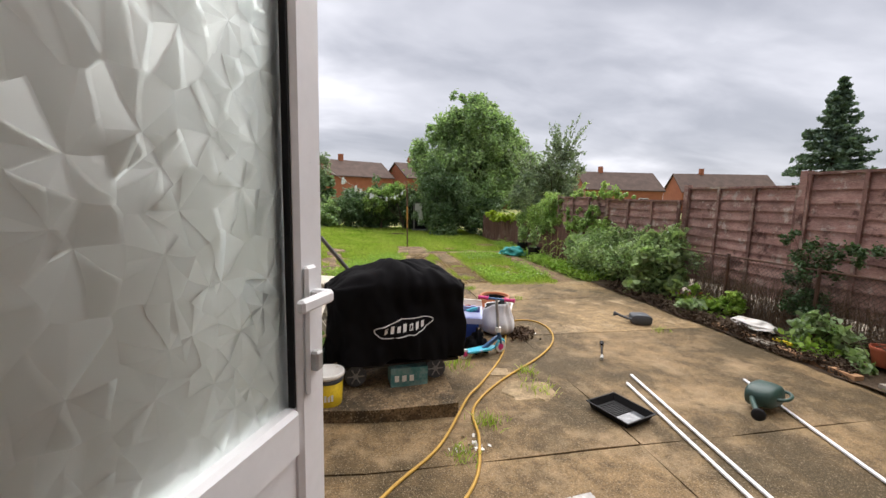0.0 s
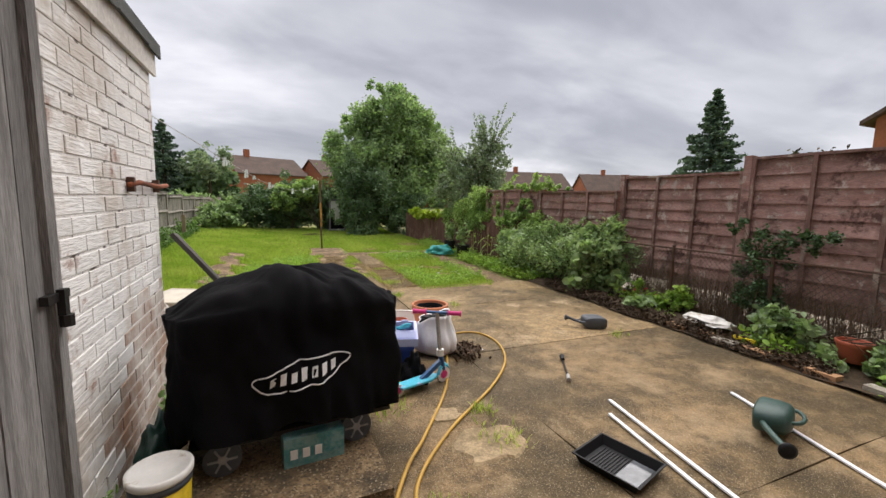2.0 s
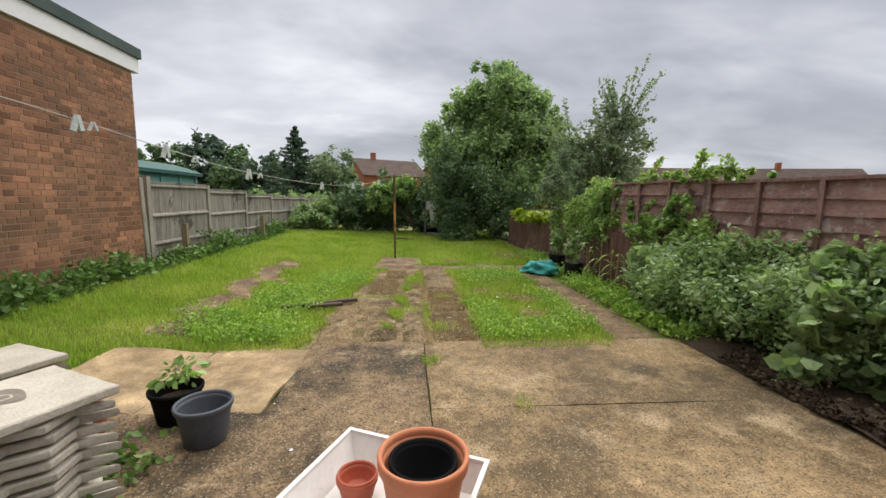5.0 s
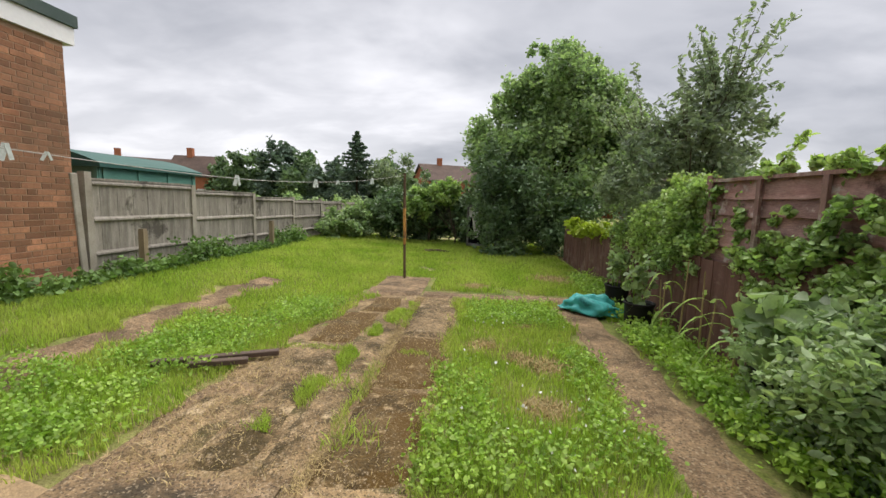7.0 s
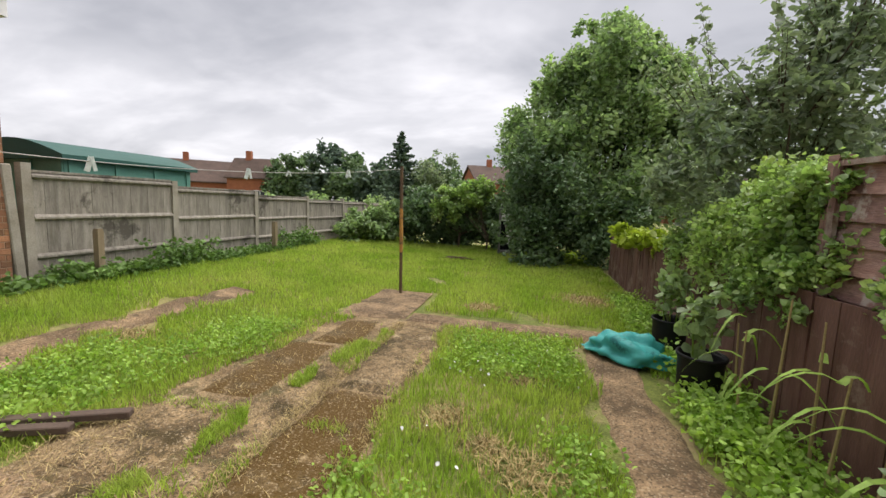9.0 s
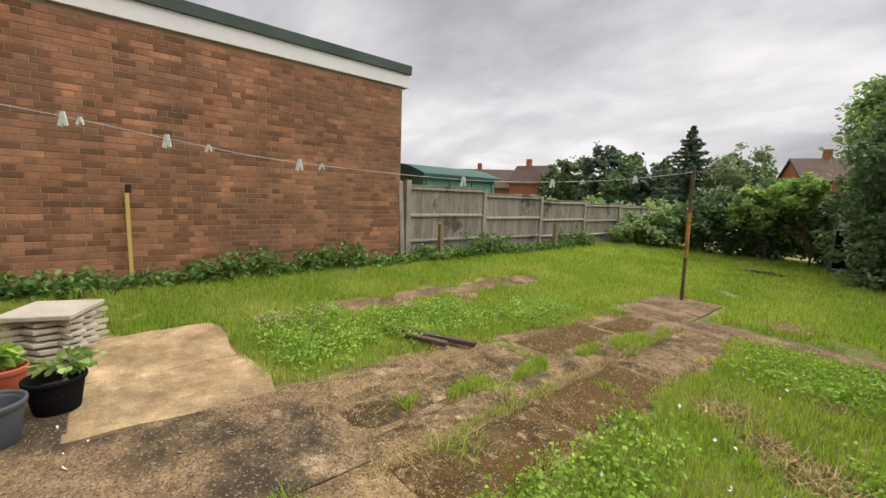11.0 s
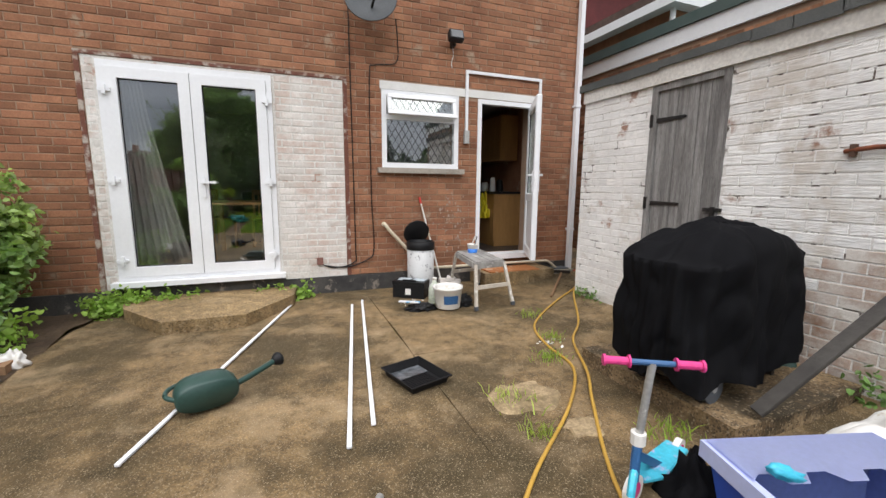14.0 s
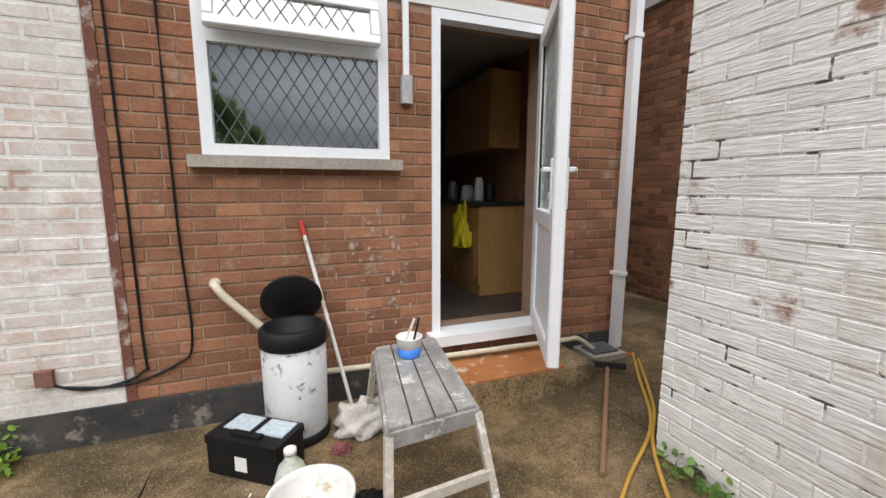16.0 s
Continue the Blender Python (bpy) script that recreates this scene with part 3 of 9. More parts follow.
# ---- foliage ----
def leaf_mesh(name, points, size, mat, parent=None, rng=None, long=1.6, droop=0.3, up=0.0):
    """Leaves as folded diamonds round the given points, one mesh."""
    rng = rng or np.random.default_rng(1)
    p = np.asarray(points, float)
    n = len(p)
    d = rng.normal(size=(n, 3))
    d[:, 2] = d[:, 2] * 0.6 - droop + up
    d /= np.linalg.norm(d, axis=1)[:, None] + 1e-9
    s = rng.normal(size=(n, 3))
    s -= (s * d).sum(1)[:, None] * d
    s /= np.linalg.norm(s, axis=1)[:, None] + 1e-9
    k = np.cross(d, s)
    sz = size * rng.uniform(0.55, 1.3, n)[:, None]
    v = np.empty((n, 6, 3))
    half = sz * long * 0.5
    v[:, 0] = p - d * half
    v[:, 1] = p - d * half * 0.45 + s * sz * 0.42 + k * sz * 0.13
    v[:, 2] = p + d * half * 0.35 + s * sz * 0.40 + k * sz * 0.11
    v[:, 3] = p + d * half - k * sz * 0.14
    v[:, 4] = p + d * half * 0.35 - s * sz * 0.40 + k * sz * 0.11
    v[:, 5] = p - d * half * 0.45 - s * sz * 0.42 + k * sz * 0.13
    idx = np.arange(n)[:, None] * 6
    f = np.concatenate([idx + [[0, 1, 2]], idx + [[0, 2, 3]], idx + [[0, 3, 4]], idx + [[0, 4, 5]]], axis=1).reshape(-1, 3)
    me = bpy.data.meshes.new(name)
    me.vertices.add(n * 6)
    me.vertices.foreach_set("co", v.reshape(-1))
    me.loops.add(len(f) * 3)
    me.loops.foreach_set("vertex_index", f.reshape(-1).astype(np.int32))
    me.polygons.add(len(f))
    me.polygons.foreach_set("loop_start", np.arange(len(f), dtype=np.int32) * 3)
    me.update(calc_edges=True)
    me.materials.append(mat)
    ob = new(name, me)
    ob.parent = parent
    return ob


def cloud_points(rng, lumps, per, spread=1.0, hollow=0.55):
    """Points in ellipsoid lumps (x, y, z, rx, ry, rz), thicker towards the skin."""
    out = []
    for x, y, z, rx, ry, rz in lumps:
        n = int(per * rx * ry * rz / 0.3) if per < 0 else int(per)
        q = rng.normal(size=(n, 3))
        q /= np.linalg.norm(q, axis=1)[:, None]
        q *= (hollow + (1 - hollow) * rng.uniform(0, 1, n)[:, None] ** 0.6) * rng.normal(1.0, 0.10 * spread, n)[:, None]
        out.append(q * [rx, ry, rz] + [x, y, z])
    return np.concatenate(out)


def blade_mesh(name, xy, z, height, width, mat, parent=None, rng=None, lean=0.5):
    """Grass blades, each a bent strip of three triangles."""
    rng = rng or np.random.default_rng(2)
    n = len(xy)
    a = rng.uniform(0, math.tau, n)
    side = np.stack([np.cos(a), np.sin(a), np.zeros(n)], 1)
    b = rng.uniform(0, math.tau, n)
    tilt = np.stack([np.cos(b), np.sin(b), np.zeros(n)], 1) * (rng.uniform(0.1, 1, n) * lean)[:, None]
    h = (height * rng.uniform(0.5, 1.3, n))[:, None]
    w = (width * rng.uniform(0.6, 1.3, n))[:, None]
    base = np.concatenate([xy, np.reshape(z, (-1, 1)) - 0.005], 1)
    up = np.array([0, 0, 1.0])
    v = np.empty((n, 5, 3))
    v[:, 0], v[:, 1] = base - side * w / 2, base + side * w / 2
    mid = base + up * h * 0.55 + tilt * h * 0.35
    v[:, 2], v[:, 3] = mid - side * w * 0.4, mid + side * w * 0.4
    v[:, 4] = base + up * h * 0.92 + tilt * h
    idx = np.arange(n)[:, None] * 5
    f = np.concatenate([idx + [[0, 1, 3]], idx + [[0, 3, 2]], idx + [[2, 3, 4]]], axis=1).reshape(-1, 3)
    me = bpy.data.meshes.new(name)
    me.vertices.add(n * 5)
    me.vertices.foreach_set("co", v.reshape(-1))
    me.loops.add(len(f) * 3)
    me.loops.foreach_set("vertex_index", f.reshape(-1).astype(np.int32))
    me.polygons.add(len(f))
    me.polygons.foreach_set("loop_start", np.arange(len(f), dtype=np.int32) * 3)
    me.update(calc_edges=True)
    me.materials.append(mat)
    ob = new(name, me)
    ob.parent = parent
    return ob

# ---- ground ----
def sheet(name, x0, x1, y0, y1, mat, lift, step=0.25, parent=None, edge=0.0, bumpy=0.0, thick=0.0, seed=0, sink=0.0):
    """A sheet that follows the land; edge makes its outline uneven, thick gives it sides."""
    nx, ny = max(2, int((x1 - x0) / step) + 1), max(2, int((y1 - y0) / step) + 1)
    verts, faces = [], []
    for j in range(ny):
        for i in range(nx):
            x, y = x0 + (x1 - x0) * i / (nx - 1), y0 + (y1 - y0) * j / (ny - 1)
            if edge:
                nv = noise.noise_vector((x * 1.3 + seed, y * 1.3, seed * 3.1)) * edge + noise.noise_vector((x * 4 + seed, y * 4, 7)) * edge * 0.5
                if i in (0, nx - 1):
                    x += nv[0]
                if j in (0, ny - 1):
                    y += nv[1]
            z = ground_z(x, y) + lift + (noise.noise((x * 2.1, y * 2.1, seed)) * bumpy if bumpy else 0) - (sink if i in (0, nx - 1) or j in (0, ny - 1) else 0)
            verts.append((x, y, z))
    for j in range(ny - 1):
        for i in range(nx - 1):
            a = j * nx + i
            faces.append((a, a + 1, a + nx + 1, a + nx))
    if thick:
        rim = [i for i in range(nx)] + [j * nx + nx - 1 for j in range(1, ny)] + [(ny - 1) * nx + i for i in range(nx - 2, -1, -1)] + [j * nx for j in range(ny - 2, 0, -1)]
        o = len(verts)
        verts += [(verts[k][0], verts[k][1], verts[k][2] - thick) for k in rim]
        for k in range(len(rim)):
            m_ = (k + 1) % len(rim)
            faces.append((rim[m_], rim[k], o + k, o + m_))
    return link_mesh(name, verts, faces, mat, parent)


def spaced(lo, hi, near_lo, near_hi, step, far):
    vals = list(np.arange(near_lo, near_hi + 1e-6, step))
    out, s, v = [], step, near_lo
    while v > lo:
        s *= far
        v -= s
        out.append(max(v, lo))
    out = out[::-1] + vals
    s, v = step, vals[-1]
    while v < hi:
        s *= far
        v += s
        out.append(min(v, hi))
    return sorted(set(round(float(q), 4) for q in out))


gx, gy = spaced(-900, 900, -4, 7, 0.25, 1.35), spaced(-900, 900, -2, 24, 0.25, 1.35)
g_verts = [(x, y, ground_z(x, y) - 0.035 + 0.02 * noise.noise((x * 1.7, y * 1.7, 0)) * (1 if -4 < x < 7 and 7 < y < 24 else 0) - (0.02 if -0.9 < x < 4.3 and 0 < y < 7.1 else 0))
           for y in gy for x in gx]
g_faces = [(j * len(gx) + i, j * len(gx) + i + 1, (j + 1) * len(gx) + i + 1, (j + 1) * len(gx) + i) for j in range(len(gy) - 1) for i in range(len(gx) - 1)]
ground = tagged(link_mesh("ground", g_verts, g_faces, M_TURF), "patchy green lawn and rough ground", "ground", kind="structure")

# concrete patio laid in bays, with open joints
patio = tagged(new("patio"), "weathered stained concrete patio laid in large bays", "patio", kind="structure")
BAY_X, BAY_Y = (-2.86, -0.86, 1.56, 4.22), (0.0, 2.12, 4.28, 5.92, 7.2)
for i in range(3):
    for j in range(4):
        x0, x1 = BAY_X[i] + 0.004, BAY_X[i + 1] - 0.004
        y0, y1 = BAY_Y[j] + 0.004, BAY_Y[j + 1] - 0.004
        if i == 0 and j > 0:
            continue
        if i == 0:
            y0, y1 = -2.0, 1.12
        if i == 2 and j > 0:
            x1 += random.uniform(-0.05, 0.05)
        if i == 1 and j == 3:
            x0 = 0.49
        if i == 1 and j == 2:
            y1 += 0.03
        # bays nearest the house get a darker brown, speckled version of the concrete
        sheet("slab", x0, x1, y0, y1, M_DARKCON if j == 0 or (j == 1 and i > 0) else M_MUDCON if i == 1 and j >= 2 else M_CONCRETE, 0.0, 0.3, patio, thick=0.022, seed=i * 5 + j, bumpy=0.008, edge=0.012)

M_SANDCON = material("pale_sandy_concrete", (0.44, 0.325, 0.185), (0.31, 0.22, 0.12), rough=0.9, big=1.4, fine=80, bump=0.8, spread=0.3, depth=0.008, stain=((0.16, 0.11, 0.06), 1.7, 0.38), mid=(5.0, 0.4), soft=0.24)
for a, b, c, d in ((-1.12, -0.34, 5.9, 6.96), (-0.33, 0.48, 5.89, 7.02)):
    sheet("slab", a, b, c, d, M_SANDCON, 0.0, 0.12, patio, thick=0.025, seed=a * 3 + 40, bumpy=0.012, edge=0.09)
bm = bmesh.new()
for cx, cy, rad in ((1.10, 2.96, 0.22), (0.98, 3.34, 0.11)):
    ring = [(cx + rad * (1 + 0.5 * noise.noise((math.cos(t) * 1.6 + cx, math.sin(t) * 1.6, cy))) * math.cos(t), cy + 0.75 * rad * (1 + 0.5 * noise.noise((math.cos(t) * 1.6, math.sin(t) * 1.6 + cy, cx))) * math.sin(t)) for t in [k * math.tau / 40 for k in range(40)]]
    top = [bm.verts.new((x, y, ground_z(x, y) + 0.010)) for x, y in ring]
    rim = [bm.verts.new((cx + (x - cx) * 1.12, cy + (y - cy) * 1.12, ground_z(x, y) - 0.006)) for x, y in ring]
    bm.faces.new(top)
    for k in range(40):
        bm.faces.new((top[k - 1], rim[k - 1], rim[k], top[k]))
part("cement_skim", bm, material("spilt_cement", (0.36, 0.27, 0.16), (0.19, 0.14, 0.075), big=3.5, fine=60, bump=0.5, spread=0.35, mid=(9.0, 0.35)), patio, "pale dried cement spill")

# old concrete strips that run down the lawn
path = tagged(new("path"), "old broken concrete path strips with moss and grass joints", "path", kind="structure")
for x0, x1, y0, y1, mat in ((0.52, 0.86, 7.23, 8.1, M_STRIPCON), (0.92, 1.28, 7.23, 8.3, M_STRIPCON), (1.32, 1.62, 7.23, 8.55, M_STRIPCON), (1.36, 1.62, 8.58, 10.1, M_STRIPCON), (1.50, 1.63, 10.13, 11.2, M_STRIPCON),
                            (1.66, 2.19, 7.23, 8.3, M_MOSSCON), (1.66, 2.2, 8.31, 9.5, M_MOSSCON), (1.66, 2.2, 9.53, 11.15, M_STRIPCON), (0.66, 1.24, 8.35, 9.15, M_STRIPCON), (0.80, 1.28, 9.2, 10.35, M_MOSSCON),
                            (0.98, 1.42, 10.4, 11.2, M_MOSSCON), (0.75, 1.6, 11.35, 12.9, M_DIRT), (1.62, 3.9, 11.3, 11.7, M_DIRT)):
    sheet("slab", x0, x1, y0, y1, mat, 0.003, 0.09, path, edge=0.035, seed=x0 * 7 + y0, bumpy=0.010, sink=0.024)
tagged(sheet("path_bed", 0.44, 2.26, 7.1, 11.5, M_THATCH, -0.018, 0.1, edge=0.14, bumpy=0.012, seed=21, sink=0.03), "bare strawy earth between the path strips", "path", kind="structure")
for nm, x0, x1, y0, y1, sd in (("dirt_path", 3.55, 4.08, 7.15, 11.6, 3), ("dirt_path", -1.22, -0.72, 7.3, 11.9, 5), ("dirt_path", 0.40, 0.95, 7.06, 8.3, 9)):
    tagged(sheet(nm, x0, x1, y0, y1, M_DIRT, -0.014, 0.1, edge=0.14, bumpy=0.022, seed=sd, sink=0.035), "trodden bare earth track through the grass", "path", kind="structure")
flower_bed = tagged(sheet("flower_bed", 4.18, 5.35, 0.0, 7.4, M_SOIL, 0.02, 0.12, edge=0.08, bumpy=0.05, seed=2), "dark soil bed along the fence", "flower bed", kind="structure")
tagged(sheet("neighbour_gravel", 5.45, 9.0, 0.5, 9.5, material("pale_gravel", (0.42, 0.37, 0.29), (0.30, 0.26, 0.20), fine=45, bump=1.0, spread=0.4, mid=(16.0, 0.3), speckle=((0.10, 0.085, 0.06), 40, 0.3)), 0.02, 0.5), "pale gravel beyond the fence", "gravel", kind="structure")

# ---- house ----
KD = (-0.84, 0.03, 0.30, 2.36)
KW = (0.30, 1.30, 1.46, 2.37)
FD = (2.50, 4.02, 0.25, 2.39)
UW = (-0.55, 0.75, 3.95, 5.0)
HZ = 0.04      # sill levels above the datum
HOLES = [(a, b, c + HZ, d + HZ) for a, b, c, d in (KD, KW, FD, UW)]
wall_house = tagged(wall_core("wall_house", Matrix(), -1.55, 8.0, -0.1, 6.0, 0.28, HOLES, M_MORTAR), "red brick rear wall of the house", "wall", kind="structure")
rows = brick_rows(-1.55, 6.2, 0.20, 5.9, HOLES + [(1.70, 4.18, 0, 2.50), (-0.88, 1.32, 2.40, 2.51)])
lay_bricks(rows, Matrix(), wall_house, M_BRICK_ONE, M_BRICK_MANY, lambda u, z: -1.5 < u < 1.7 and 0.3 < z < 2.1, proud=0.006, wobble=0.002, arris=0.004)
rows = brick_rows(1.75, 4.13, 0.20, 2.46, [HOLES[2], (2.47, 4.05, 0, 2.46)])
lay_bricks(rows, Matrix(), wall_house, M_HWBRICK_ONE, M_HWBRICK_MANY, lambda u, z: u < 2.5, proud=0.0055, wobble=0.0015)
bm = boxes((1.755, 2.495, -0.01, 0.0035, 0.0, 0.2), (1.75, 2.497, -0.02, 0.003, 0.2, 2.46), (4.025, 4.13, -0.02, 0.003, 0.2, 2.46), (2.3, 4.13, -0.02, 0.0042, 2.432, 2.46))
part("painted_face", bm, material("whitewash", (0.72, 0.71, 0.68), (0.60, 0.57, 0.53), flake=((0.45, 0.30, 0.24), 4, 0.12), bump=0.3), wall_house)
rng_s = random.Random(6)
bm = bmesh.new()
for k in range(60):
    cx, cz = rng_s.gauss(0.40, 0.12), rng_s.gauss(0.84, 0.20)
    w_, h_ = rng_s.uniform(0.004, 0.022), rng_s.uniform(0.004, 0.03)
    ring = [bm.verts.new((cx + w_ * math.cos(a) * rng_s.uniform(0.5, 1.1), 0.0135, cz + h_ * math.sin(a) * rng_s.uniform(0.5, 1.1))) for a in [q * math.tau / 8 for q in range(8)]]
    bm.faces.new(ring[::-1])
part("paint_smear", bm, material("dried_white_smear", (0.40, 0.32, 0.27), (0.30, 0.21, 0.165), big=20, bump=0.1), wall_house, "dried white paint smears below the window")
# rough cut edge round the painted panel
bm = boxes((1.70, 1.745, -0.02, 0.012, 0.2, 2.50), (4.14, 4.18, -0.02, 0.012, 0.2, 2.50), (1.70, 4.18, -0.02, 0.013, 2.465, 2.50))
part("cut_edge", bm, material("raw_cut_brick", (0.16, 0.065, 0.045), (0.42, 0.36, 0.31), big=9, fine=50, bump=0.8, contrast=(0.5, 0.6)), wall_house)
bm = boxes((-1.55, 2.45, 0.0, 0.018, -0.06, 0.195), (4.05, 8.0, 0.0, 0.018, -0.06, 0.195), (2.45, 4.05, 0.0, 0.016, -0.06, 0.22))
part("plinth", bm, M_BITUMEN, wall_house)
bm = boxes((-0.88, 1.32, 0.0, 0.014, 2.412, 2.505))
part("lintel", bm, M_WHITEWOOD, wall_house, bevel=0.004)
tagged(wall_core("wall_house_side", Matrix.Translation((-1.55, -0.28, 0)) @ Matrix.Rotation(math.radians(-90), 4, "Z") @ Matrix.Diagonal((-1, -1, 1, 1)), -8, 0.0, -0.1, 6.0, 0.28, [], M_BRICK_MANY), "red brick side wall of the house", "wall", kind="structure")


def window_unit(name, x0, x1, z0, z1, label, y=-0.06, transom=None, leaded=True, bars=()):
    """A white plastic window: frame, panes, lead lattice."""
    th = thing(name, label, "window", kind="structure")
    bm = boxes((x0, x1, y, y + 0.07, z1 - 0.06, z1), (x0, x1, y, y + 0.07, z0, z0 + 0.06), (x0, x0 + 0.06, y, y + 0.07, z0 + 0.06, z1 - 0.06), (x1 - 0.06, x1, y, y + 0.07, z0 + 0.06, z1 - 0.06))
    if transom:
        box(bm, x0 + 0.06, x1 - 0.06, y, y + 0.07, transom - 0.03, transom + 0.03)
    for b in bars:
        box(bm, b - 0.03, b + 0.03, y, y + 0.07, z0 + 0.06, z1 - 0.06)
    part("window_frame", bm, M_UPVC, th, bevel=0.008)
    spans = [(z0 + 0.06, (transom or z1 + 0.03) - 0.03)] + ([(transom + 0.03, z1 - 0.06)] if transom else [])
    for a, b in spans:
        bm = boxes((x0 + 0.055, x1 - 0.055, y + 0.03, y + 0.036, a - 0.004, b + 0.004))
        ob = part("pane", bm, M_GLASS, th)
        ob.visible_shadow = False
    if leaded:
        bm = bmesh.new()
        a, b = spans[0]
        d = 0.085
        for k in range(-14, 30):
            for sgn in (1, -1):
                # a slanting lead line clipped to the pane
                ax, bx = x0 + 0.06 + k * d, x0 + 0.06 + k * d + sgn * (b - a) * 0.62
                pts = []
                for t in np.linspace(0, 1, 25):
                    px = ax + (bx - ax) * t
                    if x0 + 0.06 < px < x1 - 0.06:
                        pts.append((px, y + 0.039, a + (b - a) * t))
                if len(pts) > 2:
                    bar(bm, pts[0], pts[-1], 0.006, 0.004, up=(0, 1, 0))
        part("lead_lattice", bm, material("lead_strip", (0.12, 0.12, 0.125), rough=0.5, metal=0.5, bump=0), th)
    return th


kitchen_window = window_unit("window_1", KW[0], KW[1], KW[2], KW[3], "white plastic kitchen window with diamond leaded glass and an open top vent", transom=2.06)
# the open top vent
bm = bmesh.new()
tilt = Matrix.Translation((0, 0.012, 2.31)) @ Matrix.Rotation(radians(14), 4, "X")
for r in ((0.36, 1.24, 0, 0.045, -0.05, 0.0), (0.36, 1.24, 0, 0.045, -0.245, -0.195), (0.36, 0.41, 0, 0.045, -0.195, -0.05), (1.19, 1.24, 0, 0.045, -0.195, -0.05)):
    box(bm, *r, m=tilt)
vent = part("vent_sash", bm, M_UPVC, kitchen_window, bevel=0.006)
bm = boxes((0.41, 1.19, 0.018, 0.024, -0.195, -0.05), m=tilt)
part("vent_pane", bm, M_GLASS, vent)
bm = bmesh.new()
for k in range(-3, 13):
    for sgn in (1, -1):
        a, b = 0.41 + k * 0.085, 0.41 + k * 0.085 + sgn * 0.09
        if 0.41 < a < 1.19 and 0.41 < b < 1.19:
            bar(bm, tilt @ Vector((a, 0.026, -0.195)), tilt @ Vector((b, 0.026, -0.05)), 0.005, 0.003, up=(0, 1, 0))
part("lead_lattice", bm, material("lead_strip_b", (0.12, 0.12, 0.125), rough=0.5, metal=0.5, bump=0), vent)
bm = boxes((0.235, 1.36, -0.03, 0.075, 1.395, 1.457))
part("window_sill", bm, material("stone_sill", (0.40, 0.36, 0.31), (0.28, 0.25, 0.21), bump=0.5, fine=50), kitchen_window, bevel=0.006)
upper = window_unit("window_2", UW[0], UW[1], UW[2], UW[3], "white plastic upstairs window", leaded=False, bars=(0.1,))
bm = boxes((UW[0] - 0.06, UW[1] + 0.06, -0.03, 0.08, UW[2] - 0.055, UW[2] - 0.002))
part("window_sill", bm, M_WHITEWOOD, upper, bevel=0.006)

# french doors
fd = thing("french_door", "pair of white plastic glazed french doors, closed", "french door", kind="structure")
x0, x1, z0, z1 = FD
bm = boxes((x0, x0 + 0.055, -0.07, 0.02, z0, z1), (x1 - 0.055, x1, -0.07, 0.02, z0, z1), (x0 + 0.055, x1 - 0.055, -0.07, 0.02, z1 - 0.055, z1), (x0 + 0.055, x1 - 0.055, -0.07, 0.02, z0, z0 + 0.04))
part("frame", bm, M_UPVC, fd, bevel=0.006)
mid = (x0 + x1) / 2
for a, b in ((x0 + 0.058, mid - 0.003), (mid + 0.003, x1 - 0.058)):
    bm = boxes((a, a + 0.1, -0.055, 0.032, z0 + 0.043, z1 - 0.058), (b - 0.1, b, -0.055, 0.032, z0 + 0.043, z1 - 0.058), (a + 0.1, b - 0.1, -0.055, 0.032, z1 - 0.158, z1 - 0.058), (a + 0.1, b - 0.1, -0.055, 0.032, z0 + 0.043, z0 + 0.143))
    leaf = part("door_leaf", bm, M_UPVC, fd, bevel=0.008)
    bm = boxes((a + 0.098, b - 0.098, -0.02, -0.012, z0 + 0.14, z1 - 0.155))
    ob = part("pane", bm, M_GLASS, leaf)
    ob.visible_shadow = False
    bm = boxes((a + 0.1, a + 0.108, -0.01, 0.0, z0 + 0.143, z1 - 0.158), (b - 0.108, b - 0.1, -0.01, 0.0, z0 + 0.143, z1 - 0.158), (a + 0.108, b - 0.108, -0.01, 0.0, z1 - 0.166, z1 - 0.158), (a + 0.108, b - 0.108, -0.01, 0.0, z0 + 0.143, z0 + 0.151))
    part("gasket", bm, M_BLACKPL, leaf)
for side, hx in ((1, x0 + 0.055), (-1, x1 - 0.055)):
    for hz in (0.45, 1.25, 2.1):
        bm = boxes((hx - 0.05, hx + 0.05, 0.032, 0.05, hz, hz + 0.03), (hx - 0.015, hx + 0.015, 0.032, 0.062, hz - 0.03, hz + 0.06))
        part("hinge", bm, M_UPVC, fd, bevel=0.004)
bm = boxes((mid - 0.075, mid - 0.045, 0.033, 0.045, 1.1, 1.32), (mid - 0.18, mid - 0.05, 0.06, 0.08, 1.245, 1.268), (mid - 0.07, mid - 0.05, 0.04, 0.075, 1.245, 1.268))
part("door_handle", bm, M_UPVC, fd, bevel=0.005)
bm = boxes((x0 - 0.05, x1 + 0.05, -0.03, 0.10, z0 - 0.055, z0 - 0.003))
part("sill", bm, M_UPVC, fd, bevel=0.008)

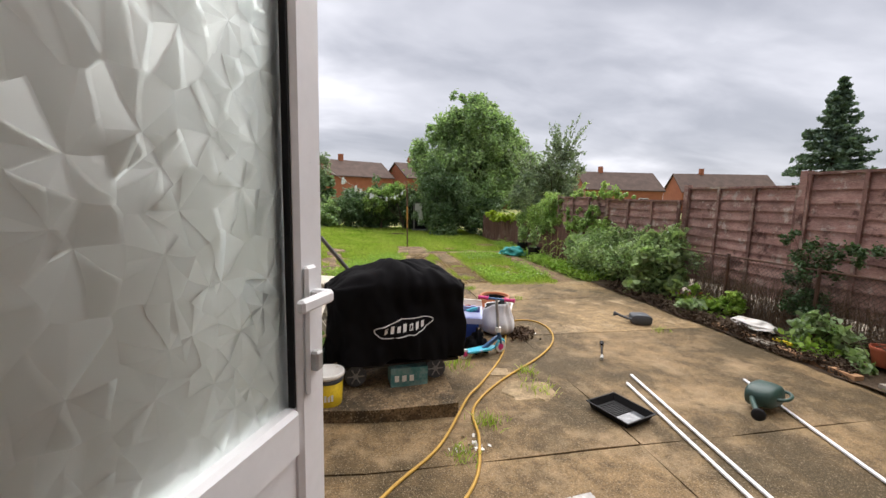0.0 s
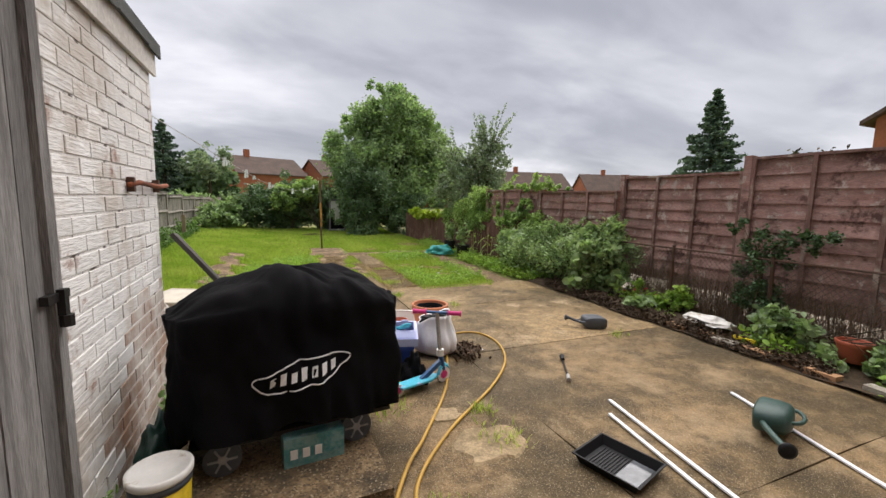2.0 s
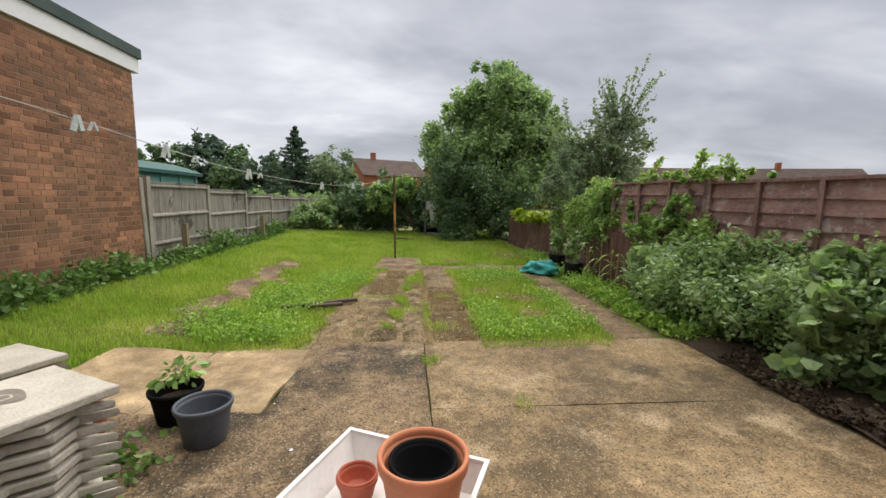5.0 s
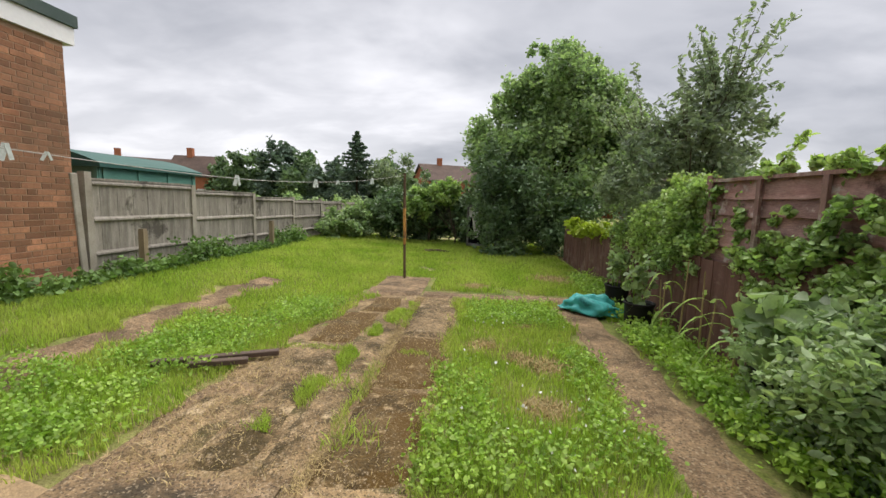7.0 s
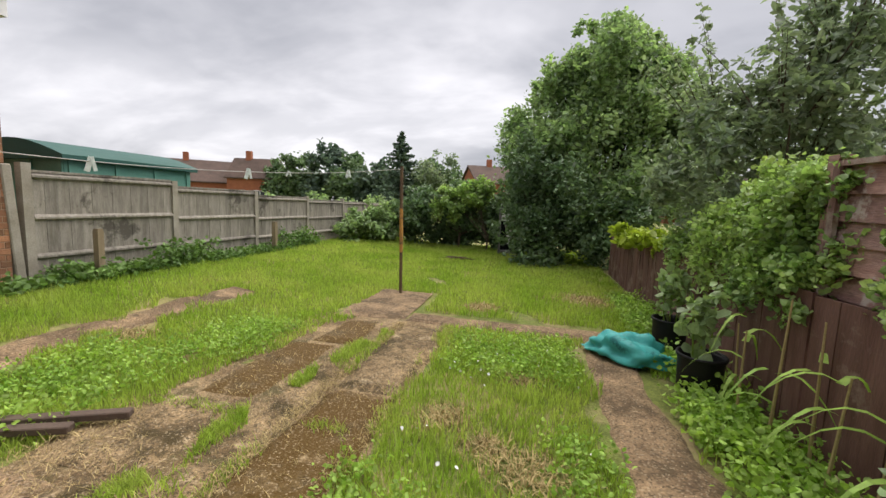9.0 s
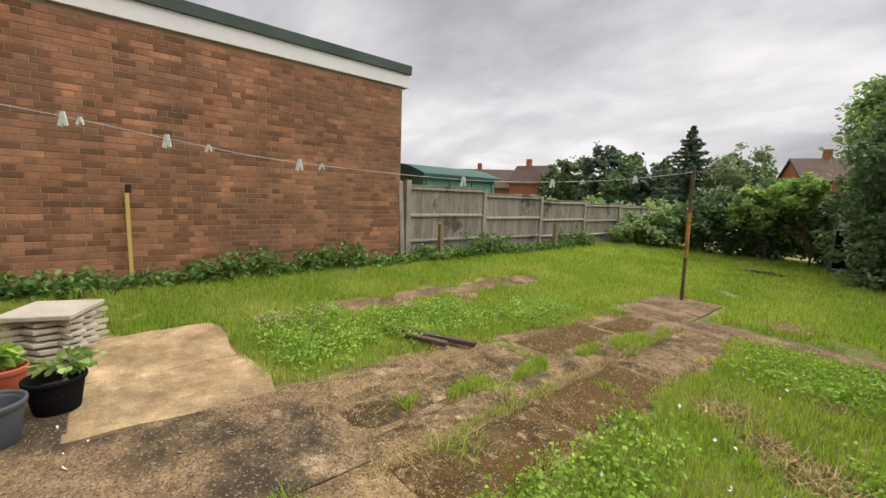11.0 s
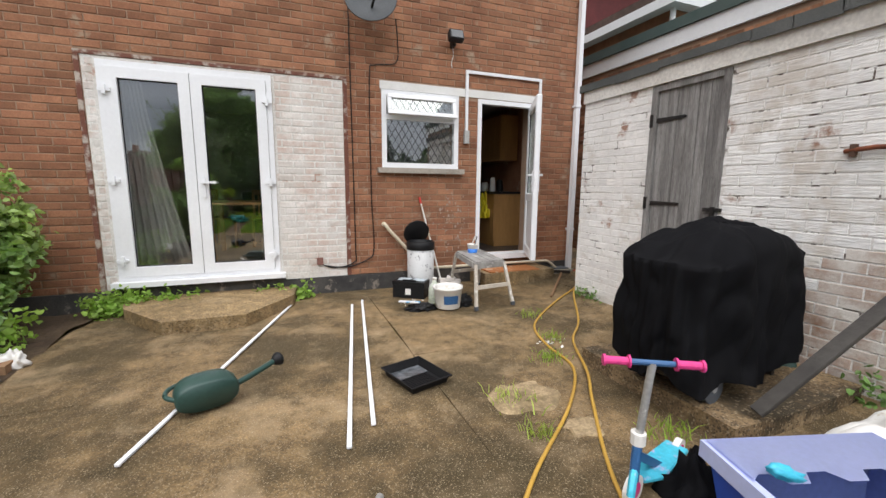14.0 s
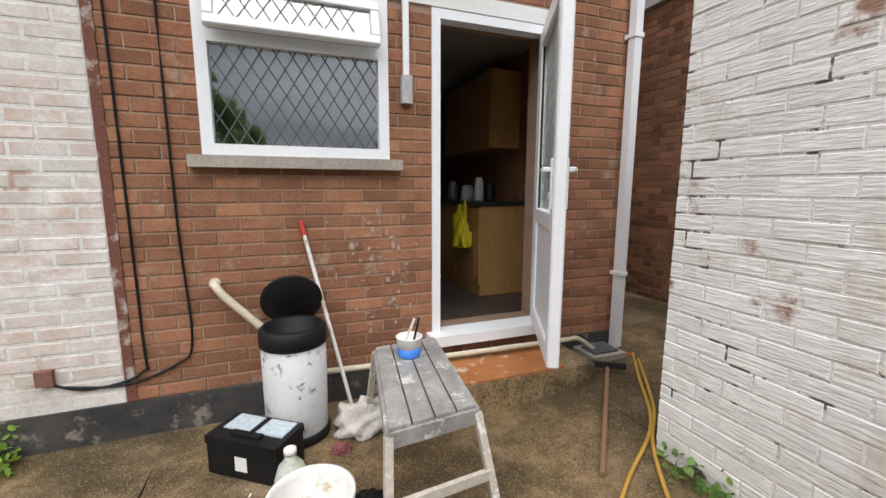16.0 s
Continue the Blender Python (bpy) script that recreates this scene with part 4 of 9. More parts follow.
# kitchen door, standing open
kd = thing("door_1", "white plastic half-glazed back door standing wide open", "door", kind="structure")
x0, x1, z0, z1 = KD
bm = boxes((x0, x0 + 0.055, -0.07, 0.02, z0, z1), (x1 - 0.055, x1, -0.07, 0.02, z0, z1), (x0 + 0.055, x1 - 0.055, -0.07, 0.02, z1 - 0.055, z1), (x0 - 0.04, x1 + 0.04, -0.07, 0.12, z0 - 0.04, z0 + 0.03))
part("frame", bm, M_UPVC, kd, bevel=0.006)
HINGE, TIP = Vector((x0 + 0.075, 0.03, 0)), Vector((-0.377, 0.79, 0))
LEAF = Matrix.Translation(HINGE) @ Matrix.Rotation(math.atan2(TIP.y - HINGE.y, TIP.x - HINGE.x), 4, "Z")
LW, lz0, lz1 = (TIP - HINGE).length, z0 + 0.04, z1 - 0.06
bm = bmesh.new()
for r in ((0, 0.11, -0.033, 0.033, lz0, lz1), (LW - 0.085, LW, -0.033, 0.033, lz0, lz1), (0.11, LW - 0.085, -0.033, 0.033, lz1 - 0.11, lz1), (0.11, LW - 0.085, -0.033, 0.033, lz0, lz0 + 0.12),
          (0.11, LW - 0.085, -0.033, 0.033, lz0 + 0.72, lz0 + 0.82)):
    box(bm, *r, m=LEAF)
leaf = part("door_leaf", bm, M_UPVC, kd, bevel=0.009)
bm = boxes((0.105, LW - 0.08, -0.018, 0.018, lz0 + 0.115, lz0 + 0.725), m=LEAF)
part("lower_panel", bm, M_UPVC, leaf, "plain white lower panel")
M_PATTERN = glass_material("leaf_pattern_glass", (0.66, 0.73, 0.70), rough=0.42, bump=0.48, size=13.0, turn=math.atan2(TIP.y - HINGE.y, TIP.x - HINGE.x))
bm = boxes((0.105, LW - 0.08, -0.006, 0.006, lz0 + 0.815, lz1 - 0.105), m=LEAF)
ob = part("pane", bm, M_PATTERN, leaf, "obscure glass with a folded leaf pattern")
ob.visible_shadow = False
bm = bmesh.new()
for s in (-1, 1):
    for r in ((0.11, 0.116, s * 0.008, s * 0.022, lz0 + 0.82, lz1 - 0.11), (LW - 0.091, LW - 0.085, s * 0.008, s * 0.022, lz0 + 0.82, lz1 - 0.11)):
        box(bm, *r, m=LEAF)
part("gasket", bm, M_BLACKPL, leaf)
bm = bmesh.new()
hz = lz0 + 1.0
for s in (-1, 1):
    for r in ((LW - 0.075, LW - 0.04, s * 0.033, s * 0.045, hz - 0.16, hz + 0.1), (LW - 0.07, LW - 0.045, s * 0.045, s * 0.085, hz + 0.03, hz + 0.055), (LW - 0.145, LW - 0.045, s * 0.068, s * 0.086, hz + 0.03, hz + 0.054)):
        box(bm, *r, m=LEAF)
part("door_handle", bm, M_UPVC, leaf, bevel=0.005)
bm = boxes((LW - 0.068, LW - 0.046, -0.06, -0.033, hz - 0.11, hz - 0.07), m=LEAF)
part("lock", bm, M_ALU, leaf, "brass-grey lock cylinder", bevel=0.004)

for ob in (kitchen_window, upper, fd, kd):
    ob.location.z = HZ

# ---- shed: painted brick outhouse ----
SHED_X, SHED_Y0, SHED_Y1, SHED_B = -0.76, 1.13, 4.08, -2.50
SH = 2.32      # top of the outhouse walls
shed = thing("shed", "white-painted brick outhouse with flaking paint and flat felt roof", "shed")
SD = (2.03, 2.74, 0.07, 2.18)
SW = (-1.99, -1.45, 1.53, 2.12)
FACE_E = Matrix(((0, 1, 0, SHED_X), (1, 0, 0, 0), (0, 0, 1, 0), (0, 0, 0, 1)))
FACE_N = Matrix(((1, 0, 0, 0), (0, 1, 0, SHED_Y1), (0, 0, 1, 0), (0, 0, 0, 1)))
wall_e = wall_core("wall", FACE_E, SHED_Y0, SHED_Y1, -0.05, SH, 0.115, [SD], M_WMORTAR, shed)
rows = brick_rows(SHED_Y0 - 0.05, SHED_Y1, 0.10, SH - 0.01, [SD, (SHED_Y0 - 1, SHED_Y0, 0, 3)])


def worn_off(u, z):
    """Where the paint has gone from the foot of the wall."""
    return z < 0.95 * min(max((u - 2.75) / 0.6, 0), 1) - 0.1 + 0.3 * noise.noise((u * 3, z * 4, 5)) and u > 2.75


lay_bricks([r for r in rows if not worn_off(r[0], r[1])], FACE_E, wall_e, M_WBRICK_ONE, M_WBRICK_MANY, lambda u, z: u < 3.6, proud=0.004, wobble=0.002, arris=0.0025)
lay_bricks([r for r in rows if worn_off(r[0], r[1])], FACE_E, wall_e, M_BARE_ONE, M_BARE_MANY, lambda u, z: True, proud=0.004, wobble=0.002, arris=0.0025)
wall_n = wall_core("wall", FACE_N, SHED_B, SHED_X - 0.115, -0.05, SH, 0.115, [SW], M_WMORTAR, shed)
rows = brick_rows(SHED_B, SHED_X + 0.002, 0.15, SH - 0.01, [SW])


def stripped(u, z):
    """Bare brick beside and below the little window."""
    return z < 1.44 and u < -1.5 + 0.35 * noise.noise((u * 2, z * 3, 8)) + 0.1 * math.sin(z * 5)


lay_bricks([r for r in rows if stripped(r[0], r[1])], FACE_N, wall_n, M_BRICK_ONE, M_BRICK_MANY, lambda u, z: True, proud=0.006, arris=0.003)
lay_bricks([r for r in rows if not stripped(r[0], r[1])], FACE_N, wall_n, M_WBRICK_ONE, M_WBRICK_MANY, lambda u, z: True, proud=0.006, arris=0.003)
part("back_wall", boxes((SHED_B, SHED_B + 0.11, SHED_Y0, SHED_Y1 - 0.12, -0.05, SH), (SHED_B + 0.11, SHED_X - 0.117, SHED_Y0, SHED_Y0 + 0.11, -0.05, SH)), M_WBRICK_MANY, shed)
bm = boxes((SHED_B - 0.05, SHED_X + 0.045, SHED_Y0 - 0.06, SHED_Y1 + 0.05, SH + 0.005, SH + 0.065))
part("roof", bm, M_FELT, shed, bevel=0.012)
bm = bmesh.new()
for k in range(12):
    y = SHED_Y0 - 0.05 + k * (SHED_Y1 - SHED_Y0 + 0.12) / 12
    box(bm, SHED_X + 0.043, SHED_X + 0.056, y, y + 0.262, SH + 0.002 + random.uniform(-0.02, 0.01), SH + 0.068)
for k in range(6):
    x = SHED_B + k * (SHED_X - SHED_B) / 6
    box(bm, x, x + 0.30, SHED_Y1 + 0.048, SHED_Y1 + 0.06, SH - 0.01 + random.uniform(-0.02, 0.02), SH + 0.067)
part("felt_edge", bm, M_FELT, shed, "torn drooping felt edge")
part("eaves_board", boxes((SHED_X + 0.012, SHED_X + 0.03, SHED_Y0, SHED_Y1 + 0.05, SH - 0.13, SH + 0.01)), material("dirty_white_board", (0.68, 0.66, 0.62), (0.52, 0.49, 0.45), bump=0.2, fine=40), shed)
part("beam_end", boxes((SHED_X - 0.16, SHED_X - 0.04, SHED_Y1 + 0.01, SHED_Y1 + 0.05, SH - 0.19, SH - 0.03)), M_OLDDOOR, shed)
sdoor = part("door", boxes((SHED_X - 0.05, SHED_X - 0.028, SD[0] + 0.06, SD[1] - 0.06, SD[2] + 0.02, SD[3] - 0.05)), M_OLDDOOR, shed, "closed ledged plank door of bare grey boards")
y = SD[0] + 0.065
wide = (SD[1] - SD[0] - 0.13) / 6
for k in range(6):
    part("board", boxes((SHED_X - 0.028, SHED_X - 0.008 + random.uniform(-0.002, 0.002), y + 0.002, y + wide - 0.003, SD[2] + 0.02, SD[3] - 0.05)), M_OLDDOOR, sdoor, bevel=0.003)
    y += wide
part("door_frame", boxes((SHED_X - 0.06, SHED_X + 0.012, SD[0], SD[0] + 0.06, 0.06, SD[3]), (SHED_X - 0.06, SHED_X + 0.012, SD[1] - 0.06, SD[1], 0.06, SD[3]), (SHED_X - 0.06, SHED_X + 0.013, SD[0] + 0.06, SD[1] - 0.06, SD[3] - 0.05, SD[3])), M_OLDDOOR, shed, bevel=0.004)
for hz in (0.52, 1.14, 1.88):
    bm = bmesh.new()
    prism(bm, [(SD[0] + 0.03, hz - 0.02), (SD[0] + 0.03, hz + 0.02), (SD[0] + 0.34, hz + 0.012), (SD[0] + 0.36, hz), (SD[0] + 0.34, hz - 0.012)], "x", SHED_X - 0.004, SHED_X + 0.004)
    box(bm, SHED_X + 0.011, SHED_X + 0.02, SD[0] + 0.0, SD[0] + 0.03, hz - 0.055, hz + 0.055)
    part("strap_hinge", bm, M_BLACKIRON, shed)
bm = boxes((SHED_X - 0.004, SHED_X + 0.02, SD[1] - 0.12, SD[1] + 0.03, 1.09, 1.12), (SHED_X + 0.01, SHED_X + 0.035, SD[1] - 0.05, SD[1] - 0.02, 1.04, 1.13))
rod(bm, (SHED_X + 0.03, SD[1] - 0.035, 1.04), (SHED_X + 0.03, SD[1] - 0.035, 1.0), 0.022)
part("hasp_and_padlock", bm, M_BLACKIRON, shed)
bm = boxes((SW[0], SW[1], SHED_Y1 - 0.09, SHED_Y1 - 0.03, SW[2], SW[2] + 0.05), (SW[0], SW[1], SHED_Y1 - 0.09, SHED_Y1 - 0.03, SW[3] - 0.05, SW[3]), (SW[0], SW[0] + 0.05, SHED_Y1 - 0.09, SHED_Y1 - 0.03, SW[2] + 0.05, SW[3] - 0.05), (SW[1] - 0.05, SW[1], SHED_Y1 - 0.09, SHED_Y1 - 0.03, SW[2] + 0.05, SW[3] - 0.05))
win = part("window", bm, M_WHITEWOOD, shed, "small white-framed window")
part("pane", boxes((SW[0] + 0.05, SW[1] - 0.05, SHED_Y1 - 0.065, SHED_Y1 - 0.059, SW[2] + 0.05, SW[3] - 0.05)), M_GLASS, win)
part("window_sill", boxes((SW[0] - 0.08, SW[1] + 0.3, SHED_Y1, SHED_Y1 + 0.08, SW[2] - 0.06, SW[2])), M_BLACKIRON, win, bevel=0.006)
part("lintel", boxes((SW[0] - 0.1, SW[1] + 0.1, SHED_Y1 + 0.004, SHED_Y1 + 0.016, SW[3], SW[3] + 0.14)), material("lintel_paint", (0.66, 0.63, 0.57), (0.52, 0.49, 0.43), bump=0.3), shed)

rb = thing("iron_bar", "bent rusty iron bar fixed to the painted shed wall", "iron bar")
bm = bmesh.new()
tube(bm, [Vector(p) for p in ((-0.735, 3.48, 1.50), (-0.728, 3.62, 1.515), (-0.728, 3.85, 1.505), (-0.725, 4.02, 1.50), (-0.72, 4.17, 1.51))], 0.014, 8)
part("bar", bm, material("rust_red_iron", (0.26, 0.085, 0.04), (0.14, 0.05, 0.03), rough=0.85, big=9, bump=0.4), rb, smooth=True)
for y in (3.52, 4.0):
    part("bracket", boxes((-0.758, -0.722, y - 0.014, y + 0.014, 1.465, 1.54)), M_RUST, rb, bevel=0.003)

# ---- long neighbouring brick building ----
GX, GY1, GTOP = -2.91, 10.34, 3.29
garage = thing("neighbour_building", "long single-storey brown brick building with white fascia and flat roof", "building")
FACE_G = Matrix(((0, 1, 0, GX), (1, 0, 0, 0), (0, 0, 1, 0), (0, 0, 0, 1)))
wall_g = wall_core("wall", FACE_G, -9.0, GY1, -0.1, GTOP, 0.25, [], M_MORTAR, garage)
rows = brick_rows(-9.0, GY1, 0.0, GTOP - 0.02, [], bond="flemish")
lay_bricks(rows, FACE_G, wall_g, M_GBRICK_ONE, M_GBRICK_MANY, lambda u, z: 5.2 < u < 8.2 and 0.25 < z < 1.5, proud=0.005, wobble=0.002, arris=0.003)
part("end_wall", boxes((-8.5, GX - 0.26, GY1 - 0.25, GY1, -0.1, GTOP), (-8.5, -8.2, -9, GY1 - 0.25, -0.1, GTOP)), M_GBRICK_MANY, garage)
part("fascia", boxes((GX - 0.02, GX + 0.045, -9.0, GY1 + 0.12, GTOP - 0.01, GTOP + 0.21), (-8.6, GX - 0.02, GY1 + 0.06, GY1 + 0.12, GTOP - 0.01, GTOP + 0.21)), M_FASCIA, garage, bevel=0.004)
part("roof_edge", boxes((-8.6, GX + 0.08, -9.0, GY1 + 0.15, GTOP + 0.212, GTOP + 0.36)), M_FELTGREEN, garage, "green mineral felt kerb", bevel=0.02)

# ---- walls that close the rooms ----
M_ROOM = material("kitchen_wall_paint", (0.42, 0.40, 0.36), (0.36, 0.34, 0.30), rough=0.8, bump=0.1, spread=0.05)
M_DARKFLOOR = material("dark_floor_tiles", (0.06, 0.05, 0.045), (0.09, 0.075, 0.065), rough=0.35, big=3, bump=0.1)
tagged(part("floor", boxes((-1.27, 8.0, -4.0, -0.28, 0.2, 0.3), (-0.84, 0.03, -0.28, -0.071, 0.2, 0.298)), M_DARKFLOOR), "dark tiled kitchen floor", "floor", kind="structure")
tagged(part("ceiling", boxes((-1.27, 8.0, -4.0, -0.28, 2.62, 2.75)), M_ROOM), "plain ceiling of the rooms", "ceiling", kind="structure")
tagged(part("wall_rooms", boxes((-1.27, 8.0, -4.2, -4.0, 0.2, 2.75), (1.9, 2.0, -4.0, -0.28, 0.3, 2.62), (7.9, 8.0, -4.0, -0.28, 0.3, 2.62)), M_ROOM), "plain inner walls", "wall", kind="structure")
tagged(part("roof_house", boxes((-1.6, 8.0, -8.0, -0.1, 5.9, 6.1)), M_ROOFTILE), "house roof", "roof", kind="structure")

# ---- grey panel fence beyond the long building ----
def grey_bay(y0, y1, top, z0):
    """One bay of vertical boards on three rails, on a concrete gravel board."""
    th = thing("close_board_fence", "weathered grey close-board timber fence panel on a concrete gravel board", "fence", Matrix.Translation((-2.93, y0, z0)), group="grey garden fence")
    ln, h = y1 - y0, top - z0
    n = 14
    for k in range(n):
        w = ln / n
        part("board", boxes((-0.012, 0.006 + 0.004 * (k % 2), k * w + 0.001, (k + 1) * w + 0.004, 0.16, h - 0.03 + random.uniform(-0.006, 0.006))), M_FENCEWOOD, th)
    for rz in (0.3, h * 0.56, h - 0.11):
        bm = bmesh.new()
        prism(bm, [(0.011, rz), (0.011, rz + 0.075), (0.05, rz + 0.045), (0.05, rz + 0.02)], "y", 0.0, ln)
        part("rail", bm, M_FENCEWOOD, th)
    part("capping", boxes((-0.02, 0.03, 0, ln, h - 0.03, h)), M_FENCEWOOD, th)
    part("gravel_board", boxes((-0.025, 0.02, 0.0, ln, 0.0, 0.158)), M_CONPOST, th, bevel=0.004)
    return th


post_y = [10.53 + 2.04 * k for k in range(9)]
for k, y in enumerate(post_y):
    top = 1.66 - 0.045 * min(y - 10.53, 5) - 0.012 * max(y - 15.53, 0)
    z0 = 0.2 - 0.012 * (y - 10.5)
    if k < 8:
        grey_bay(y + 0.055, y + 1.985, top - 0.06, z0)
    bm = bmesh.new()
    box(bm, -2.99, -2.885, y - 0.05, y + 0.05, z0 - 0.2, top + 0.02)
    tagged(part("fence_post", bm, M_CONPOST, bevel=0.012), "square weathered concrete fence post", "fence post", "grey fence posts")
bm = bmesh.new()
box(bm, -0.045, 0.045, -0.05, 0.05, -0.2, 1.45, m=Matrix.Translation((-2.93, 10.42, 0.2)) @ Matrix.Rotation(radians(3), 4, "X"))
tagged(part("fence_post", bm, M_CONPOST, bevel=0.012), "leaning concrete post beside the brick wall", "fence post", "grey fence posts")
for x, y, h in ((-2.68, 11.15, 0.62), (-2.55, 14.75, 0.6)):
    bm = bmesh.new()
    box(bm, -0.045, 0.045, -0.04, 0.04, -0.1, h)
    box(bm, -0.04, 0.04, -0.035, 0.035, h, h + 0.03)
    ob = part("timber_stump", bm, material("raw_stump_timber", (0.30, 0.235, 0.15), (0.22, 0.17, 0.11), bump=0.4, stretch=(5, 5, 1)), bevel=0.008)
    ob.matrix_world = Matrix.Translation((x, y, ground_z(x, y)))
    tagged(ob, "short square timber stump in the weeds by the fence", "post")


# ---- brown waney-lap fence on the other side ----
def lap_panel(x0, y0, x1, y1, z0, z1, label, slats=10):
    """A waney-lap panel: overlapping slats, battens and a capping."""
    x0, y0, x1, y1 = x1, y1, x0, y0
    d = Vector((x1 - x0, y1 - y0, 0))
    m = Matrix.Translation((x0, y0, 0)) @ Matrix.Rotation(math.atan2(d.y, d.x), 4, "Z")
    th = thing("lap_fence", label, "fence", m, group="brown lap fence")
    ln, hs = d.length, (z1 - z0 - 0.03) / slats
    for k in range(slats):
        bm = bmesh.new()
        n = 9
        low = [z0 + k * hs - 0.022 + 0.02 * noise.noise((q * 1.3, k * 5.1, y0)) for q in range(n + 1)]
        for q in range(n):
            a, b = ln * q / n, ln * (q + 1) / n
            v = [bm.verts.new(p) for p in ((a, 0.030, low[q]), (b, 0.030, low[q + 1]), (b, -0.002, z0 + (k + 1) * hs), (a, 0.002, z0 + (k + 1) * hs))]
            w = [bm.verts.new((p.co.x, p.co.y - 0.014, p.co.z)) for p in v]
            bm.faces.new(v)
            bm.faces.new(w[::-1])
            bm.faces.new((v[1], v[0], w[0], w[1]))
        part("slat", bm, M_PURPLE, th)
    for k in range(4):
        a = 0.02 + (ln - 0.04) * k / 3
        part("batten", boxes((a - 0.022, a + 0.022, 0.031, 0.06, z0, z1 - 0.03)), M_BATTEN, th)
    part("capping", boxes((0, ln, -0.03, 0.055, z1 - 0.03, z1)), M_BATTEN, th, "pale worn capping rail", bevel=0.004)
    return th


lap = "reddish-brown stained lap fence panel with pale weathered patches"
lap_panel(5.35, 2.28, 5.35, 0.42, 0.33, 2.02, lap)
lap_panel(5.35, 4.13, 5.35, 2.28, 0.33, 2.04, lap)
lap_panel(5.36, 6.07, 5.36, 4.22, 0.33, 1.88, lap)
lap_panel(5.03, 7.95, 5.25, 6.12, 0.60, 1.66, lap, 7)
lap_panel(4.80, 9.75, 5.03, 7.97, 0.64, 1.70, lap, 7)
for x, y, top in ((5.33, 4.175, 2.06), (5.33, 2.28, 2.05), (5.33, 6.1, 1.92), (5.02, 7.96, 1.70), (4.80, 9.78, 1.74), (5.33, 0.4, 2.05)):
    tagged(part("fence_post", boxes((x - 0.045, x + 0.045, y - 0.045, y + 0.045, -0.05, top)), M_PURPLE, bevel=0.006), "brown stained square fence post", "fence post", "brown fence posts")
LOW = [(5.13, 6.2), (4.93, 7.95), (4.71, 9.7), (4.70, 11.4), (4.69, 13.0), (4.68, 14.6), (4.68, 16.2)]
M_LOWFENCE = material("dark_brown_stain", (0.105, 0.05, 0.04), (0.16, 0.085, 0.068), rough=0.75, big=2.5, fine=26, bump=0.3, spread=0.2, stretch=(5, 5, 0.8), single=0.14, stain=((0.22, 0.15, 0.12), 2.4, 0.2))
for (xa, ya), (xb, yb) in zip(LOW, LOW[1:]):
    ln = math.hypot(xb - xa, yb - ya) - 0.02
    th = thing("low_board_fence", "low dark brown board fence panel half hidden by creeper", "fence", Matrix.Translation((xa, ya, 0)) @ Matrix.Rotation(math.atan2(yb - ya, xb - xa), 4, "Z"), group="low brown fence")
    for q in range(10):
        w = ln / 10
        part("board", boxes((q * w, (q + 1) * w - 0.003, -0.009, 0.009 + 0.004 * (q % 2), -0.02, 0.92 + random.uniform(-0.01, 0.01))), M_LOWFENCE, th)
    part("rail", boxes((0, ln, -0.04, -0.0095, 0.62, 0.69)), M_LOWFENCE, th)

# ---- chain-link fence in front of the lap panels ----
link_fence = thing("chain_link_fence", "low rusty chain-link fence on tube posts", "fence")
for y in (0.9, 2.3, 3.6, 4.8, 6.1):
    bm = bmesh.new()
    rod(bm, (4.95, y, -0.05), (4.95, y, 0.9), 0.022)
    part("post", bm, M_RUST, link_fence)
bm = bmesh.new()
rod(bm, (4.95, 0.3, 0.9), (4.95, 6.15, 0.85), 0.012)
part("top_rail", bm, M_RUST, link_fence)
verts, faces = [], []


def wire(p, q, r=0.0022):
    p, q = Vector(p), Vector(q)
    d = (q - p).normalized()
    a = Vector((1, 0, 0))
    b = d.cross(a).normalized()
    o = len(verts)
    for c in (p, q):
        verts.extend([c + a * r, c + b * r, c - a * r, c - b * r])
    for k in range(4):
        faces.append((o + k, o + (k + 1) % 4, o + 4 + (k + 1) % 4, o + 4 + k))


for k in range(96):
    y = 0.3 + k * 0.06
    for s in (1, -1):
        y1 = y + s * 0.80
        a, b = (y, 0.05), (y1, 0.86)
        if y1 > 6.1:
            b = (6.1, 0.05 + 0.81 * (6.1 - y) / 0.8)
        if y1 < 0.3:
            b = (0.3, 0.05 + 0.81 * (y - 0.3) / 0.8)
        wire((4.95 + 0.003 * s, a[0], a[1]), (4.95 + 0.003 * s, b[0], b[1]))
link_mesh("wire_mesh", verts, faces, material("galvanised_wire", (0.16, 0.14, 0.12), (0.09, 0.07, 0.055), rough=0.6, metal=0.4, bump=0), link_fence)

# ---- barbecue under its cover ----
slab = tagged(sheet("plinth_slab", -0.70, 0.42, 2.66, 3.75, M_MUDCON, 0.0, 0.1, edge=0.015, thick=0.2, seed=31, bumpy=0.008), "low mossy concrete base slab under the barbecue", "slab")
for v in slab.data.vertices:
    v.co.z += 0.095 + (v.co.x + 0.15) * 0.02
BBQ_M = Matrix.Translation((0.01, 3.29, 0.0)) @ Matrix.Rotation(radians(6), 4, "Z")
bbq = thing("covered_barbecue", "barbecue on wheels under a black polyester cover", "barbecue", BBQ_M)


